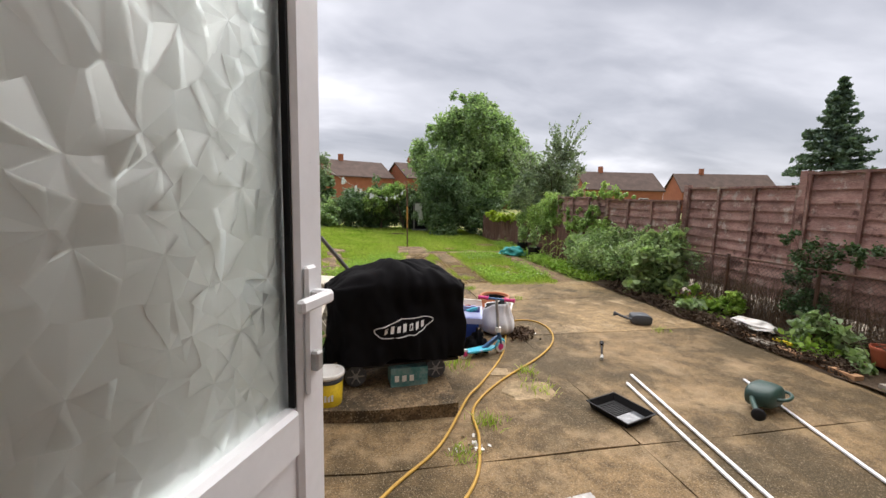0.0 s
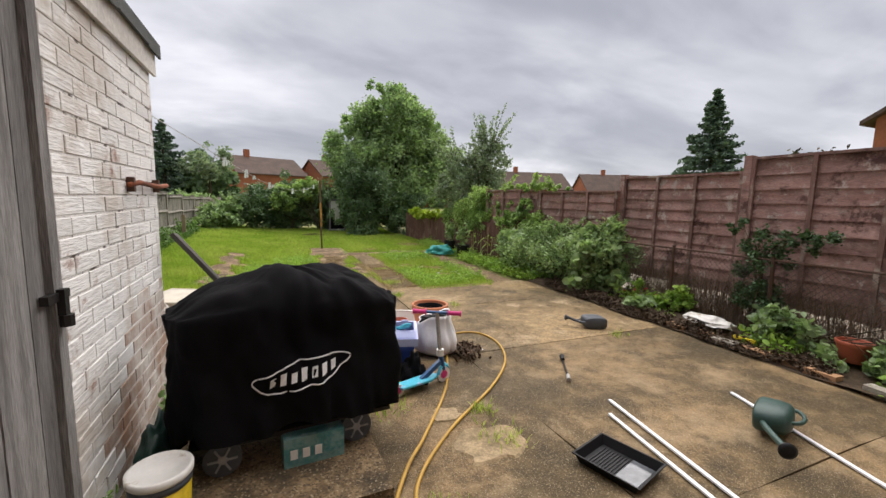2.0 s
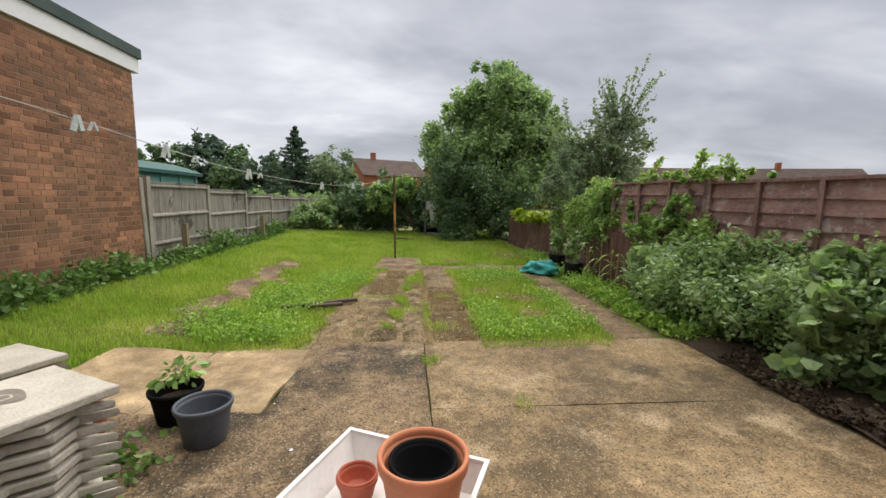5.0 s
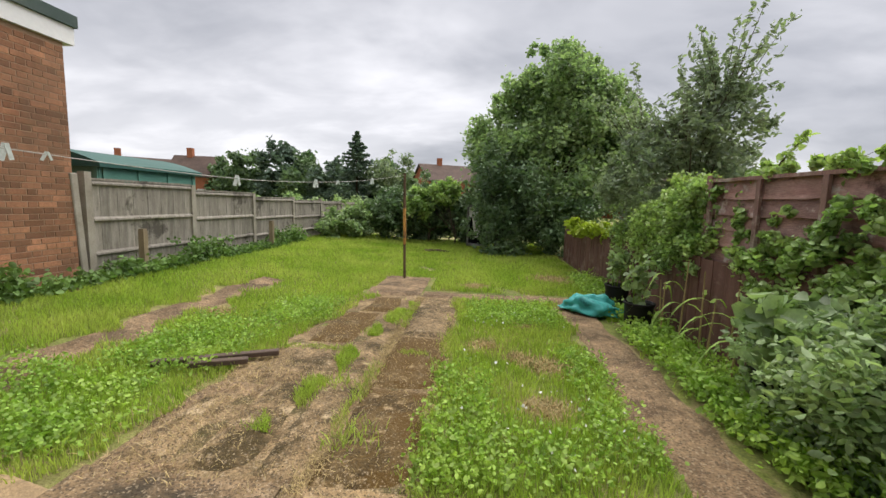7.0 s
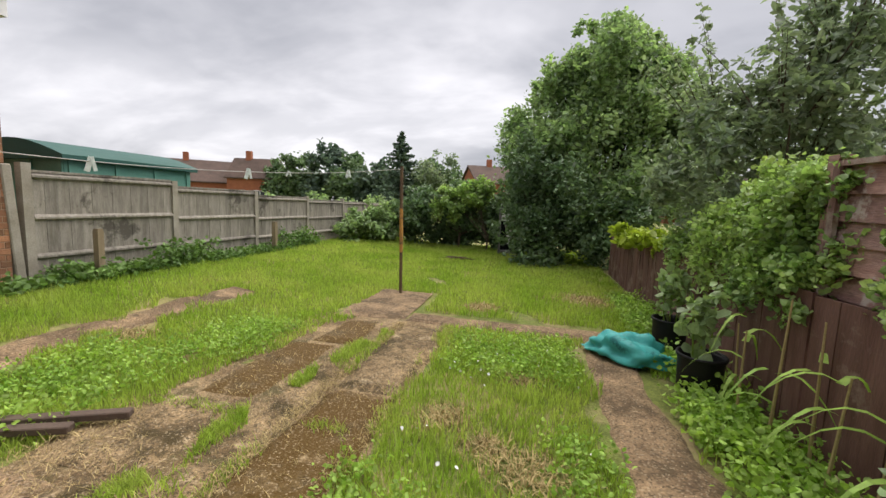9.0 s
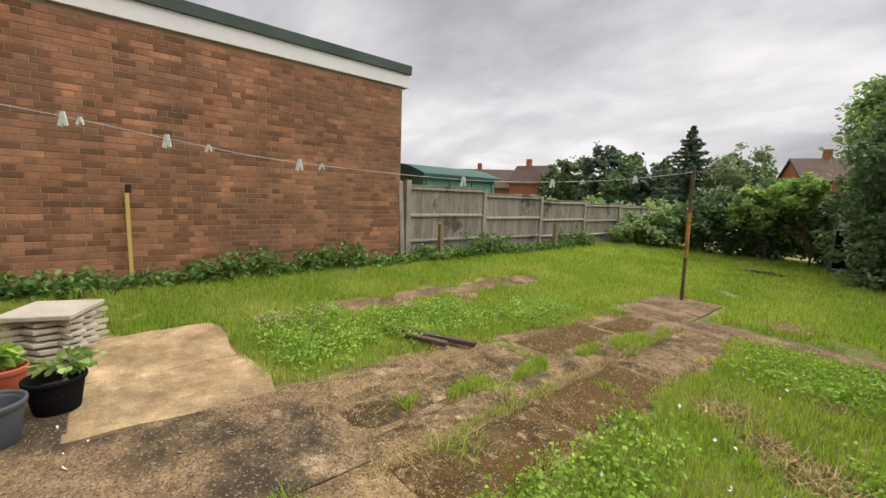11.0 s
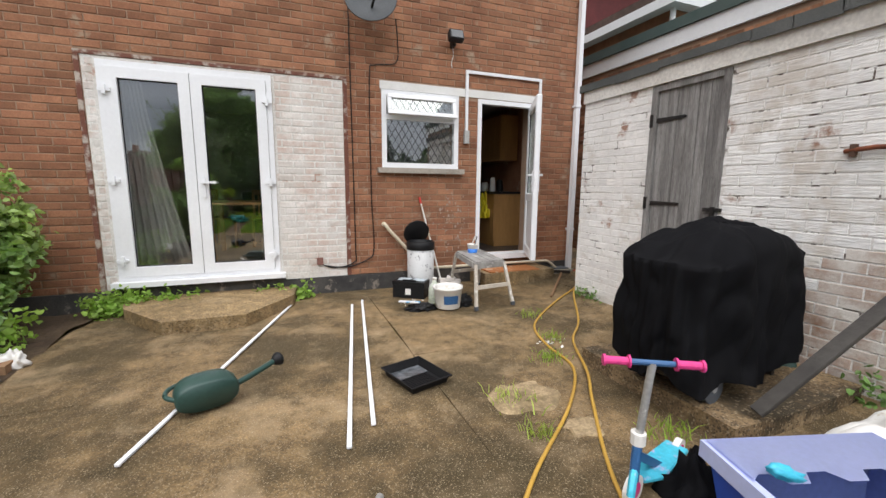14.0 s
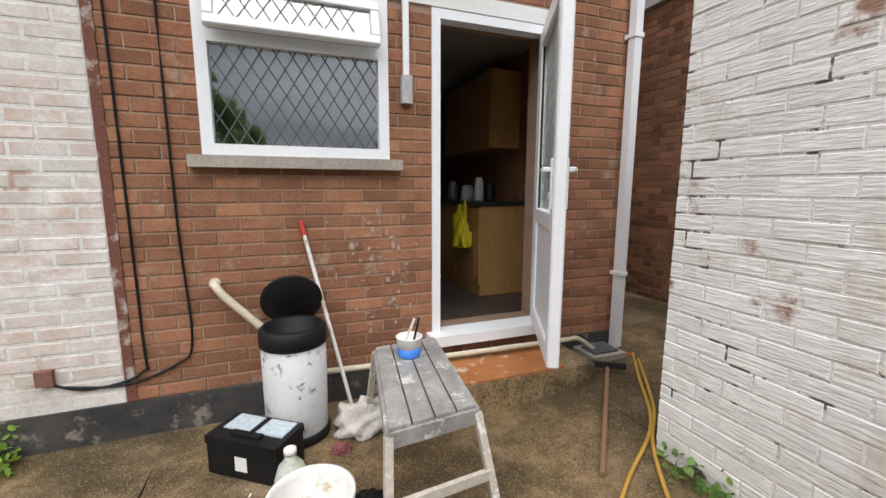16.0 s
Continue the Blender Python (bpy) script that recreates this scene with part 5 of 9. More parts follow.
def cover_at(a, z):
    """Surface of the draped cover at turn a and height z."""
    top, low = 1.07, 0.27
    hx, hy = 0.56, 0.295
    c, s = math.cos(a), math.sin(a)
    k = (abs(c) ** 4.5 + abs(s) ** 4.5) ** (-1 / 4.5)
    x, y = hx * k * c, hy * k * s
    drop = (top - z) / (top - low)
    f = 0.019 * drop * (math.sin(a * 9 + 1.3 + z * 1.5) + 0.7 * math.sin(a * 17 + z * 3) + 0.5 * math.sin(a * 29 - z * 4)) + 0.045 * noise.noise((c * 3, s * 3, z * 3)) + 0.022 * noise.noise((c * 8 + z * 4, s * 8, z * 5)) + 0.004 * noise.noise((c * 22 - z * 9, s * 22, z * 11))
    for k, (fx, fz) in enumerate(((2.4, 2.6), (3.6, 1.4), (5.2, 4.4))):
        # long sharp creases where the cloth was folded
        q = noise.noise((c * fx + z * 1.6 * (1 - k), s * fx, z * fz + 5 + 3 * k))
        f -= (0.018, 0.014, 0.007)[k] * max(0.0, 0.16 - abs(q)) / 0.16 * min(1.0, max(0.0, (0.87 - z) / 0.1))
    hang = 0.012 * drop
    n = Vector((c / hx, s / hy)).normalized()
    return Vector((x + n.x * (f + hang), y + n.y * (f + hang), z))


verts, faces = [], []
NA, levels = 192, [0.23 + 0.655 * k / 23 for k in range(24)]
for li, z in enumerate(levels):
    for i in range(NA):
        a = i * math.tau / NA
        lift = 0.11 * math.exp(-((a - 5.15) / 0.5) ** 2) + 0.075 * math.exp(-((a - 4.1) / 0.45) ** 2) + 0.03 * math.sin(a * 7) + 0.02 * math.sin(a * 3 + 1)
        p = cover_at(a, z + lift * max(1 - li / 7, 0))
        verts.append(tuple(p))
for q in range(1, 17):
    t = q / 16
    for i in range(NA):
        a = i * math.tau / NA
        p = cover_at(a, 0.885)
        sc = math.cos(t * math.pi / 2) ** 0.75
        hump = 0.20 * (1 - (1 - t) ** 2.0) * (1 - 0.62 * (p.x * sc / 0.61) ** 2) - 0.05 * (1 - t) * min(1.0, t * 4) * abs(p.x / 0.6) + 0.03 * noise.noise((p.x * sc * 5, p.y * sc * 5, 2)) + 0.02 * noise.noise((p.x * sc * 11 + p.y * 6, p.y * sc * 9, 4)) - 0.022 * min(1, t * 4) * max(0.0, 0.14 - abs(noise.noise((p.x * sc * 3.2 + p.y * sc * 2, p.y * sc * 4, 9)))) / 0.14
        verts.append((p.x * sc, p.y * sc, 0.885 + hump))
rings = len(levels) + 16
for r in range(rings - 1):
    for i in range(NA):
        j = (i + 1) % NA
        faces.append((r * NA + i, r * NA + j, (r + 1) * NA + j, (r + 1) * NA + i))
faces.append(tuple((rings - 1) * NA + i for i in range(NA)))
cover = link_mesh("cover", verts, faces, M_COVER, bbq, smooth=True)
cover["label"] = "creased black cover hanging in folds"


def on_front(x, z, off=0.004):
    """A point just off the front of the cover at x and z."""
    lo, hi = math.pi * 1.02, math.pi * 1.98
    for _ in range(40):
        m_ = (lo + hi) / 2
        if cover_at(m_, z).x < x:
            lo = m_
        else:
            hi = m_
    p = cover_at(lo, z)
    return Vector((p.x, p.y - off, p.z))


outline = []
for i in range(48):
    a = i * math.tau / 48
    r = 1 + 0.10 * math.sin(2 * a + 0.6) + 0.06 * math.sin(5 * a)
    v = Matrix.Rotation(radians(9), 2) @ Vector((0.22 * r * math.cos(a), 0.068 * r * math.sin(a)))
    outline.append(on_front(0.01 + v.x, 0.585 + v.y))
bm = bmesh.new()
tube(bm, outline + outline[:1], 0.0038, 5)
part("badge_outline", bm, M_PRINT, cover, "white badge outline printed on the cover")
for k in range(7):
    bm = bmesh.new()
    u = -0.155 + k * 0.049
    c_ = Matrix.Rotation(radians(9), 2) @ Vector((u, random.uniform(-0.005, 0.005)))
    hgt = random.uniform(0.024, 0.034)
    pts = [(c_.x + 0.006, 0.585 + c_.y - hgt), (c_.x + 0.032, 0.585 + c_.y - hgt + 0.008), (c_.x + 0.037, 0.585 + c_.y + hgt), (c_.x + 0.010, 0.585 + c_.y + hgt - 0.006)]
    bm.faces.new([bm.verts.new(on_front(x, z, 0.005)) for x, z in pts])
    part("badge_bar", bm, M_PRINT, cover)
for wx in (-0.36, 0.30):
    for wy in ((-0.2,) if wx < 0 else (-0.2, 0.2)):
        bm = bmesh.new()
        rod(bm, (wx, wy - 0.022, 0.185), (wx, wy + 0.022, 0.185), 0.085, n=24)
        wheel = part("wheel", bm, M_GREYPL, bbq)
        bm = bmesh.new()
        rod(bm, (wx, wy - 0.027, 0.185), (wx, wy + 0.027, 0.185), 0.022, n=12)
        for q in range(6):
            a = q * math.tau / 6
            bar(bm, (wx + 0.02 * math.cos(a), wy - 0.023, 0.185 + 0.02 * math.sin(a)), (wx + 0.065 * math.cos(a), wy - 0.023, 0.185 + 0.065 * math.sin(a)), 0.014, 0.008)
        part("hub", bm, material("wheel_grey", (0.30, 0.30, 0.31), rough=0.5, bump=0), wheel)
for lx in (-0.40, 0.34):
    for ly in (-0.22, 0.22):
        part("leg", boxes((lx - 0.018, lx + 0.018, ly * 0.8 - 0.018, ly * 0.8 + 0.018, 0.1, 0.5)), M_BLACKIRON, bbq)
part("shelf", boxes((-0.5, 0.5, -0.22, 0.22, 0.24, 0.262)), M_BLACKIRON, bbq)

carton = thing("cardboard_box", "damp teal and white printed carton under the barbecue", "box", Matrix.Translation((0.1, 3.0, 0.085)) @ Matrix.Rotation(radians(4), 4, "Z"))
part("carton", boxes((-0.15, 0.15, 0, 0.2, 0, 0.16)), material("teal_print", (0.07, 0.20, 0.20), (0.16, 0.27, 0.26), big=9, fine=30, bump=0.2, contrast=(0.46, 0.54)), carton, bevel=0.004)
for k in range(3):
    part("label_bar", boxes((-0.12 + k * 0.06, -0.085 + k * 0.06, -0.003, 0.0, 0.05, 0.10)), M_WHITEPL, carton)
tub = thing("paint_tub", "yellow and white plastic paint tub with a pale lid", "paint tub", Matrix.Translation((-0.52, 2.80, 0.088)) @ Matrix.Scale(1.22, 4))
bm = bmesh.new()
lathe(bm, [(0.075, 0), (0.082, 0.02), (0.09, 0.19)], 28)
part("tub", bm, material("yellow_label", (0.62, 0.44, 0.02), (0.66, 0.48, 0.03), rough=0.45, bump=0.03), tub, smooth=True)
bm = bmesh.new()
lathe(bm, [(0.0915, 0.188), (0.0925, 0.189), (0.094, 0.19), (0.098, 0.195), (0.098, 0.215), (0.088, 0.218), (0.085, 0.208)], 28)
part("lid", bm, M_WHITEPL, tub, "white snap lid", smooth=True)
bm = bmesh.new()
lathe(bm, [(0.0896, 0.162), (0.0918, 0.163), (0.0935, 0.187), (0.090, 0.188)], 28)
part("grey_band", bm, M_GREYPL, tub, "grey band round the tub", smooth=True)
bm = bmesh.new()
for k in range(4):
    a0 = -1.95 + k * 0.22
    bm.faces.new([bm.verts.new((0.0905 * f * math.cos(a), 0.0905 * f * math.sin(a), z)) for a, z, f in ((a0, 0.06, 0.96), (a0 + 0.15, 0.06, 0.96), (a0 + 0.15, 0.10, 0.99), (a0, 0.09 + 0.01 * (k % 2), 0.985))])
part("label_bar", bm, M_WHITEPL, tub)

bm = bmesh.new()
bmesh.ops.create_icosphere(bm, subdivisions=4, radius=1)
for v in bm.verts:
    n_ = 0.85 + 0.3 * noise.noise(v.co * 2.2 + Vector((4, 7, 1))) + 0.1 * noise.noise(v.co * 6)
    v.co = Vector((v.co.x * 0.09 * n_, v.co.y * 0.26 * n_, max(v.co.z, -0.06) * 0.30 * n_))
ob = part("green_sack", bm, material("dark_green_sheeting", (0.012, 0.035, 0.028), (0.02, 0.05, 0.04), rough=0.5, bump=0.1, spec=0.3), smooth=True)
ob.matrix_world = Matrix.Translation((-0.62, 3.22, 0.10))
tagged(ob, "crumpled dark green plastic sack between the shed and the barbecue", "sack")

# ---- yellow hose ----
HOSE = [(-1.5, 0.25), (-1.25, 0.55), (-0.9, 0.97), (-0.45, 1.25), (0.05, 1.62), (0.36, 1.95), (0.50, 2.35), (0.57, 2.74), (0.93, 3.15), (1.5, 3.61), (1.86, 4.02), (2.02, 4.45), (1.97, 4.76), (1.78, 4.84),
        (1.62, 4.75), (1.45, 4.43), (1.15, 3.73), (0.76, 3.15), (0.55, 2.86), (0.22, 2.31), (-0.16, 1.92), (-0.71, 1.17), (-1.05, 0.85), (-1.45, 0.35)]
pts = [(x, y, ground_z(x, y) + 0.011 + (0.020 if k in (18,) else 0)) for k, (x, y) in enumerate(HOSE)]
bm = bmesh.new()
tube(bm, smooth_line(pts, 8), 0.0105, 8)
hose = thing("garden_hose", "long yellow garden hose looped over the patio", "hose")
part("hose", bm, M_HOSE, hose, smooth=True)
bm = bmesh.new()
rod(bm, (-1.5, 0.25, 0.08), (-1.32, 0.2, 0.085), 0.018)
part("connector", bm, M_TERRA2, hose, "orange-red hose connector")

# ---- paint tray ----
tray = thing("paint_tray", "black plastic paint roller tray lying on the patio", "paint tray", Matrix.Translation((1.665, 2.50, ground_z(1.66, 2.5) + 0.004)) @ Matrix.Rotation(radians(17), 4, "Z"))
bm = bmesh.new()
lo, hi = [(-0.13, -0.16), (0.13, -0.16), (0.13, 0.16), (-0.13, 0.16)], [(-0.15, -0.18), (0.15, -0.18), (0.15, 0.18), (-0.15, 0.18)]
rings = [[bm.verts.new((x * s, y * s, z)) for x, y in ring] for ring, z, s in ((lo, 0, 1), (hi, 0.055, 1), (hi, 0.055, 1.06), (hi, 0.048, 1.06), (hi, 0.05, 0.985), (lo, 0.006, 0.98))]
for a, b in zip(rings, rings[1:]):
    for i in range(4):
        bm.faces.new((a[i], a[(i + 1) % 4], b[(i + 1) % 4], b[i]))
bm.faces.new(rings[0][::-1])
bm.faces.new(rings[-1])
part("tray", bm, M_BLACKPL, tray)
for k in range(9):
    part("rib", boxes((-0.10, 0.10, -0.02 + k * 0.018, -0.012 + k * 0.018, 0.0065, 0.011)), M_BLACKPL, tray)
bm = bmesh.new()
box(bm, -0.12, 0.12, -0.15, -0.03, 0.0062, 0.009)
part("paint_pool", bm, material("grey_paint_water", (0.13, 0.14, 0.155), (0.05, 0.055, 0.06), rough=0.08, big=14, bump=0.05, spec=0.7), tray)

# ---- white conduit lengths ----
for k, (a, b) in enumerate((((1.80, 0.66), (2.19, 3.09)), ((1.67, 0.53), (2.04, 2.94)), ((2.41, 0.45), (3.19, 2.85)))):
    bm = bmesh.new()
    za, zb = ground_z(*a) + 0.014, ground_z(*b) + 0.014
    if k == 2:
        zb += 0.0
    bar(bm, (*a, za), (*b, zb), 0.025, 0.016)
    tagged(part("conduit_length", bm, M_UPVC, bevel=0.003), "straight length of white plastic trunking on the patio", "trunking", "white trunking lengths")


# ---- watering cans ----
def watering_can(m, mat, label, boxy=False):
    th = thing("watering_can", label, "watering can", m)
    bm = bmesh.new()
    prof = []
    hw, hd, sq = (0.128, 0.064, 0.5) if boxy else (0.172, 0.095, 0.75)
    for z, sx, sy in ((0, 0.94, 0.9), (0.006, 1, 1), (0.165, 0.97, 0.97), (0.2, 0.9, 0.9), (0.226, 0.66, 0.72), (0.236, 0.3, 0.4)) if boxy else ((0, 0.92, 0.92), (0.015, 1, 1), (0.11, 1.0, 0.98), (0.165, 0.9, 0.9), (0.19, 0.68, 0.72), (0.198, 0.3, 0.4)):
        prof.append([bm.verts.new((hw * sx * math.copysign(abs(math.cos(t)) ** sq, math.cos(t)), hd * sy * math.copysign(abs(math.sin(t)) ** sq, math.sin(t)), z)) for t in [i * math.tau / 32 for i in range(32)]])
    for a, b in zip(prof, prof[1:]):
        for i in range(32):
            bm.faces.new((a[i], a[(i + 1) % 32], b[(i + 1) % 32], b[i]))
    bm.faces.new(prof[0][::-1])
    bm.faces.new(prof[-1])
    part("body", bm, mat, th, smooth=True)
    if boxy:
        bm = bmesh.new()
        tube(bm, smooth_line([(0.11, 0, 0.03), (0.16, 0.0, 0.055), (0.23, 0.015, 0.10), (0.29, 0.035, 0.14)], 5), 0.016, 10)
        spout = part("spout", bm, mat, th, smooth=True)
        bm = bmesh.new()
        tube(bm, smooth_line([(0.09, 0, 0.2), (0.15, 0.005, 0.16), (0.21, 0.012, 0.09)], 4), 0.007, 8)
        part("brace", bm, mat, th, smooth=True)
        bm = bmesh.new()
        lathe(bm, [(0.016, 0), (0.034, 0.04), (0.035, 0.046), (0.02, 0.05)], 18, m=Matrix.Translation((0.28, 0.03, 0.135)) @ Matrix.Rotation(radians(62), 4, "Y"))
        part("rose", bm, mat, spout, smooth=True)
        bm = bmesh.new()
        tube(bm, smooth_line([(0.04, 0, 0.222), (0.0, 0, 0.26), (-0.06, 0, 0.265), (-0.115, 0, 0.235), (-0.118, 0, 0.17)], 6), 0.012, 8)
        part("handle", bm, M_BLACKPL, th, smooth=True)
        return th
    bm = bmesh.new()
    tube(bm, smooth_line([(0.14, 0, 0.05), (0.22, 0, 0.085), (0.33, 0, 0.145), (0.44, 0, 0.21)], 5), 0.02, 10)
    spout = part("spout", bm, mat, th, smooth=True)
    bm = bmesh.new()
    lathe(bm, [(0.02, 0), (0.048, 0.05), (0.05, 0.06), (0.03, 0.068)], 18, m=Matrix.Translation((0.435, 0, 0.207)) @ Matrix.Rotation(radians(60), 4, "Y"))
    part("rose", bm, M_BLACKPL, spout, smooth=True)
    bm = bmesh.new()
    tube(bm, smooth_line([(0.06, 0, 0.18), (0.02, 0, 0.235), (-0.08, 0, 0.245), (-0.18, 0, 0.20), (-0.205, 0, 0.12), (-0.16, 0, 0.05)], 6), 0.014, 8)
    part("handle", bm, mat, th, smooth=True)
    return th


watering_can(Matrix.Translation((2.87, 2.49, 0.10)) @ Matrix.Rotation(radians(199), 4, "Z") @ Matrix.Rotation(radians(-84), 4, "X") @ Matrix.Scale(0.93, 4), M_GREENPL, "dark green watering can lying on its side on the trunking")
watering_can(Matrix.Translation((3.34, 4.45, 0.066)) @ Matrix.Rotation(radians(160), 4, "Z") @ Matrix.Rotation(radians(90), 4, "X"), M_GREYPL, "blue-grey plastic watering can lying on the concrete by the bed", boxy=True)

wand = thing("hose_lance", "black hose spray lance lying on the concrete", "spray lance")
bm = bmesh.new()
rod(bm, (2.37, 3.85, 0.012), (2.15, 3.50, 0.012), 0.009)
part("tube", bm, M_BLACKPL, wand)
bm = bmesh.new()
rod(bm, (2.385, 3.875, 0.022), (2.345, 3.81, 0.022), 0.024, 0.014, n=12)
part("spray_head", bm, M_BLACKPL, wand)
bm = bmesh.new()
rod(bm, (2.17, 3.53, 0.018), (2.12, 3.46, 0.018), 0.016, n=10)
part("grip", bm, M_ALU, wand)

# ---- child's scooter ----
M_PINK = material("pink_rubber", (0.62, 0.05, 0.22), rough=0.55, bump=0.05)
M_TEAL = material("turquoise_plastic", (0.06, 0.42, 0.58), (0.08, 0.48, 0.62), rough=0.4, bump=0.02, flake=((0.42, 0.40, 0.62), 12, 0.2))
M_BLUE = material("blue_paint", (0.03, 0.10, 0.24), rough=0.35, bump=0.02, spec=0.5)
sc = thing("scooter", "child's pink and turquoise kick scooter standing on the patio", "scooter")
W1 = Vector((1.16, 3.83, ground_z(1.16, 3.83)))
W2 = Vector((0.74, 3.70, ground_z(0.74, 3.7)))
head = Vector((1.12, 3.80, 0.24))
top_ = Vector((1.09, 3.81, 0.58))
for c_, r in ((W1, 0.062), (W2, 0.05)):
    d = Vector((0.13, -0.4, 0)).normalized() * 0.014
    bm = bmesh.new()
    rod(bm, c_ + Vector((0, 0, r)) - d, c_ + Vector((0, 0, r)) + d, r, n=22)
    wheel = part("wheel", bm, M_WHITEPL, sc)
    bm = bmesh.new()
    rod(bm, c_ + Vector((0, 0, r)) - d * 1.15, c_ + Vector((0, 0, r)) + d * 1.15, r * 0.55, n=16)
    part("hub", bm, M_PINK, wheel)
bm = bmesh.new()
rod(bm, head, top_, 0.016, n=12)
part("steering_column", bm, M_ALU, sc)
bm = bmesh.new()
rod(bm, W1 + Vector((0, 0, 0.1)), head + Vector((0, 0, 0.02)), 0.02, n=10)
bar(bm, head - Vector((0, 0, 0.06)), (W1 + W2) / 2 + Vector((0, 0, 0.07)), 0.03, 0.035)
part("fork", bm, M_BLUE, sc)
bm = bmesh.new()
rod(bm, head + Vector((0, 0, -0.01)), head + Vector((0, 0, 0.04)), 0.03, n=12)
part("clamp", bm, M_WHITEPL, sc)
bm = bmesh.new()
pp = [W1 + Vector((0.075 * math.cos(a) * 0.8, 0.075 * math.cos(a) * 0.6, 0.062 + 0.075 * math.sin(a))) for a in np.linspace(0.2, 2.9, 10)]
tube(bm, pp, 0.016, 6)
part("mudguard", bm, M_TEAL, sc)
side = Vector((0.5, -0.86, 0)).normalized()
ang = math.atan2((W1 - W2).y, (W1 - W2).x)
dm = Matrix.Translation((W1 * 0.42 + W2 * 0.58) + Vector((0, 0, 0.06))) @ Matrix.Rotation(ang, 4, "Z")
bm = bmesh.new()
prism(bm, [(-0.17, -0.05), (0.1, -0.06), (0.19, -0.02), (0.19, 0.02), (0.1, 0.06), (-0.17, 0.05)], "z", 0, 0.022, m=dm)
part("deck", bm, M_TEAL, sc, "turquoise patterned deck", bevel=0.005)
hb = Vector((0.86, -0.50, 0)).normalized()
bm = bmesh.new()
rod(bm, top_ - hb * 0.10, top_ + hb * 0.10, 0.012, n=10)
part("handlebar", bm, M_BLUE, sc)
for s in (-1, 1):
    bm = bmesh.new()
    rod(bm, top_ + hb * 0.085 * s, top_ + hb * 0.185 * s, 0.017, n=12)
    rod(bm, top_ + hb * 0.085 * s, top_ + hb * 0.093 * s, 0.026, n=12)
    rod(bm, top_ + hb * 0.180 * s, top_ + hb * 0.19 * s, 0.024, n=12)
    part("grip", bm, M_PINK, sc)

# black rag behind the scooter
bm = bmesh.new()
bmesh.ops.create_icosphere(bm, subdivisions=4, radius=1)
for v in bm.verts:
    n_ = 0.85 + 0.4 * noise.noise(v.co * 1.9) + 0.2 * noise.noise(v.co * 5)
    up_ = max(v.co.z, 0)
    v.co = Vector((v.co.x * (0.15 - 0.08 * up_) * n_, v.co.y * (0.14 - 0.07 * up_) * n_, max(v.co.z, -0.1) * 0.25 * n_))
ob = part("black_cloth", bm, M_COVER, smooth=True)
ob.matrix_world = Matrix.Translation((0.93, 3.93, ground_z(0.9, 3.9) + 0.015))
tagged(ob, "crumpled black cloth heaped beside the crate", "cloth")

# ---- blue crate ----
M_CRATE = material("blue_crate_plastic", (0.045, 0.10, 0.48), (0.06, 0.13, 0.55), rough=0.4, bump=0.05, spread=0.08)
M_LILAC = material("milky_lilac_plastic", (0.46, 0.50, 0.74), (0.40, 0.45, 0.70), rough=0.4, bump=0.05, spread=0.06)
crate_m = Matrix.Translation((0.72, 4.31, ground_z(0.72, 4.3))) @ Matrix.Rotation(radians(-17), 4, "Z")
crate = thing("storage_crate", "blue plastic storage crate with folded lilac lid flaps", "crate", crate_m)
bm = bmesh.new()
lo, hi = [(-0.29, -0.18), (0.29, -0.18), (0.29, 0.18), (-0.29, 0.18)], [(-0.335, -0.225), (0.335, -0.225), (0.335, 0.225), (-0.335, 0.225)]
rings = [[bm.verts.new((x * s, y * s, z)) for x, y in ring] for ring, z, s in ((lo, 0, 1), (hi, 0.27, 1), (hi, 0.27, 0.975), (lo, 0.012, 0.97))]
for a, b in zip(rings, rings[1:]):
    for i in range(4):
        bm.faces.new((a[i], a[(i + 1) % 4], b[(i + 1) % 4], b[i]))
bm.faces.new(rings[0][::-1])
bm.faces.new(rings[-1])
part("body", bm, M_CRATE, crate)
bm = bmesh.new()
inner = [[bm.verts.new((x * q, y * q, z)) for x, y in ring] for ring, z, q in ((hi, 0.285, 0.962), (lo, 0.03, 0.955))]
for i in range(4):
    bm.faces.new((inner[0][i], inner[0][(i + 1) % 4], inner[1][(i + 1) % 4], inner[1][i]))
bm.faces.new(inner[1])
bmesh.ops.solidify(bm, geom=bm.faces[:], thickness=0.003)
part("liner", bm, material("pale_blue_plastic", (0.24, 0.31, 0.64), (0.20, 0.27, 0.60), rough=0.4, bump=0.05, spread=0.08), crate, "paler blue inside")
rim = boxes((-0.36, 0.36, -0.25, -0.222, 0.262, 0.325), (-0.36, 0.36, 0.222, 0.25, 0.262, 0.325), (-0.36, -0.332, -0.222, 0.222, 0.262, 0.325), (0.332, 0.36, -0.222, 0.222, 0.262, 0.325))
part("rim", rim, M_LILAC, crate, bevel=0.006)
bm = bmesh.new()
for k in range(8):
    for q in range(3):
        x, z = -0.28 + k * 0.075, 0.05 + q * 0.07
        bar(bm, (x, 0.186 + z * 0.16, z), (x + 0.06, 0.186 + (z + 0.055) * 0.16, z + 0.055), 0.008, 0.01)
part("lattice_ribs", bm, M_LILAC, crate)
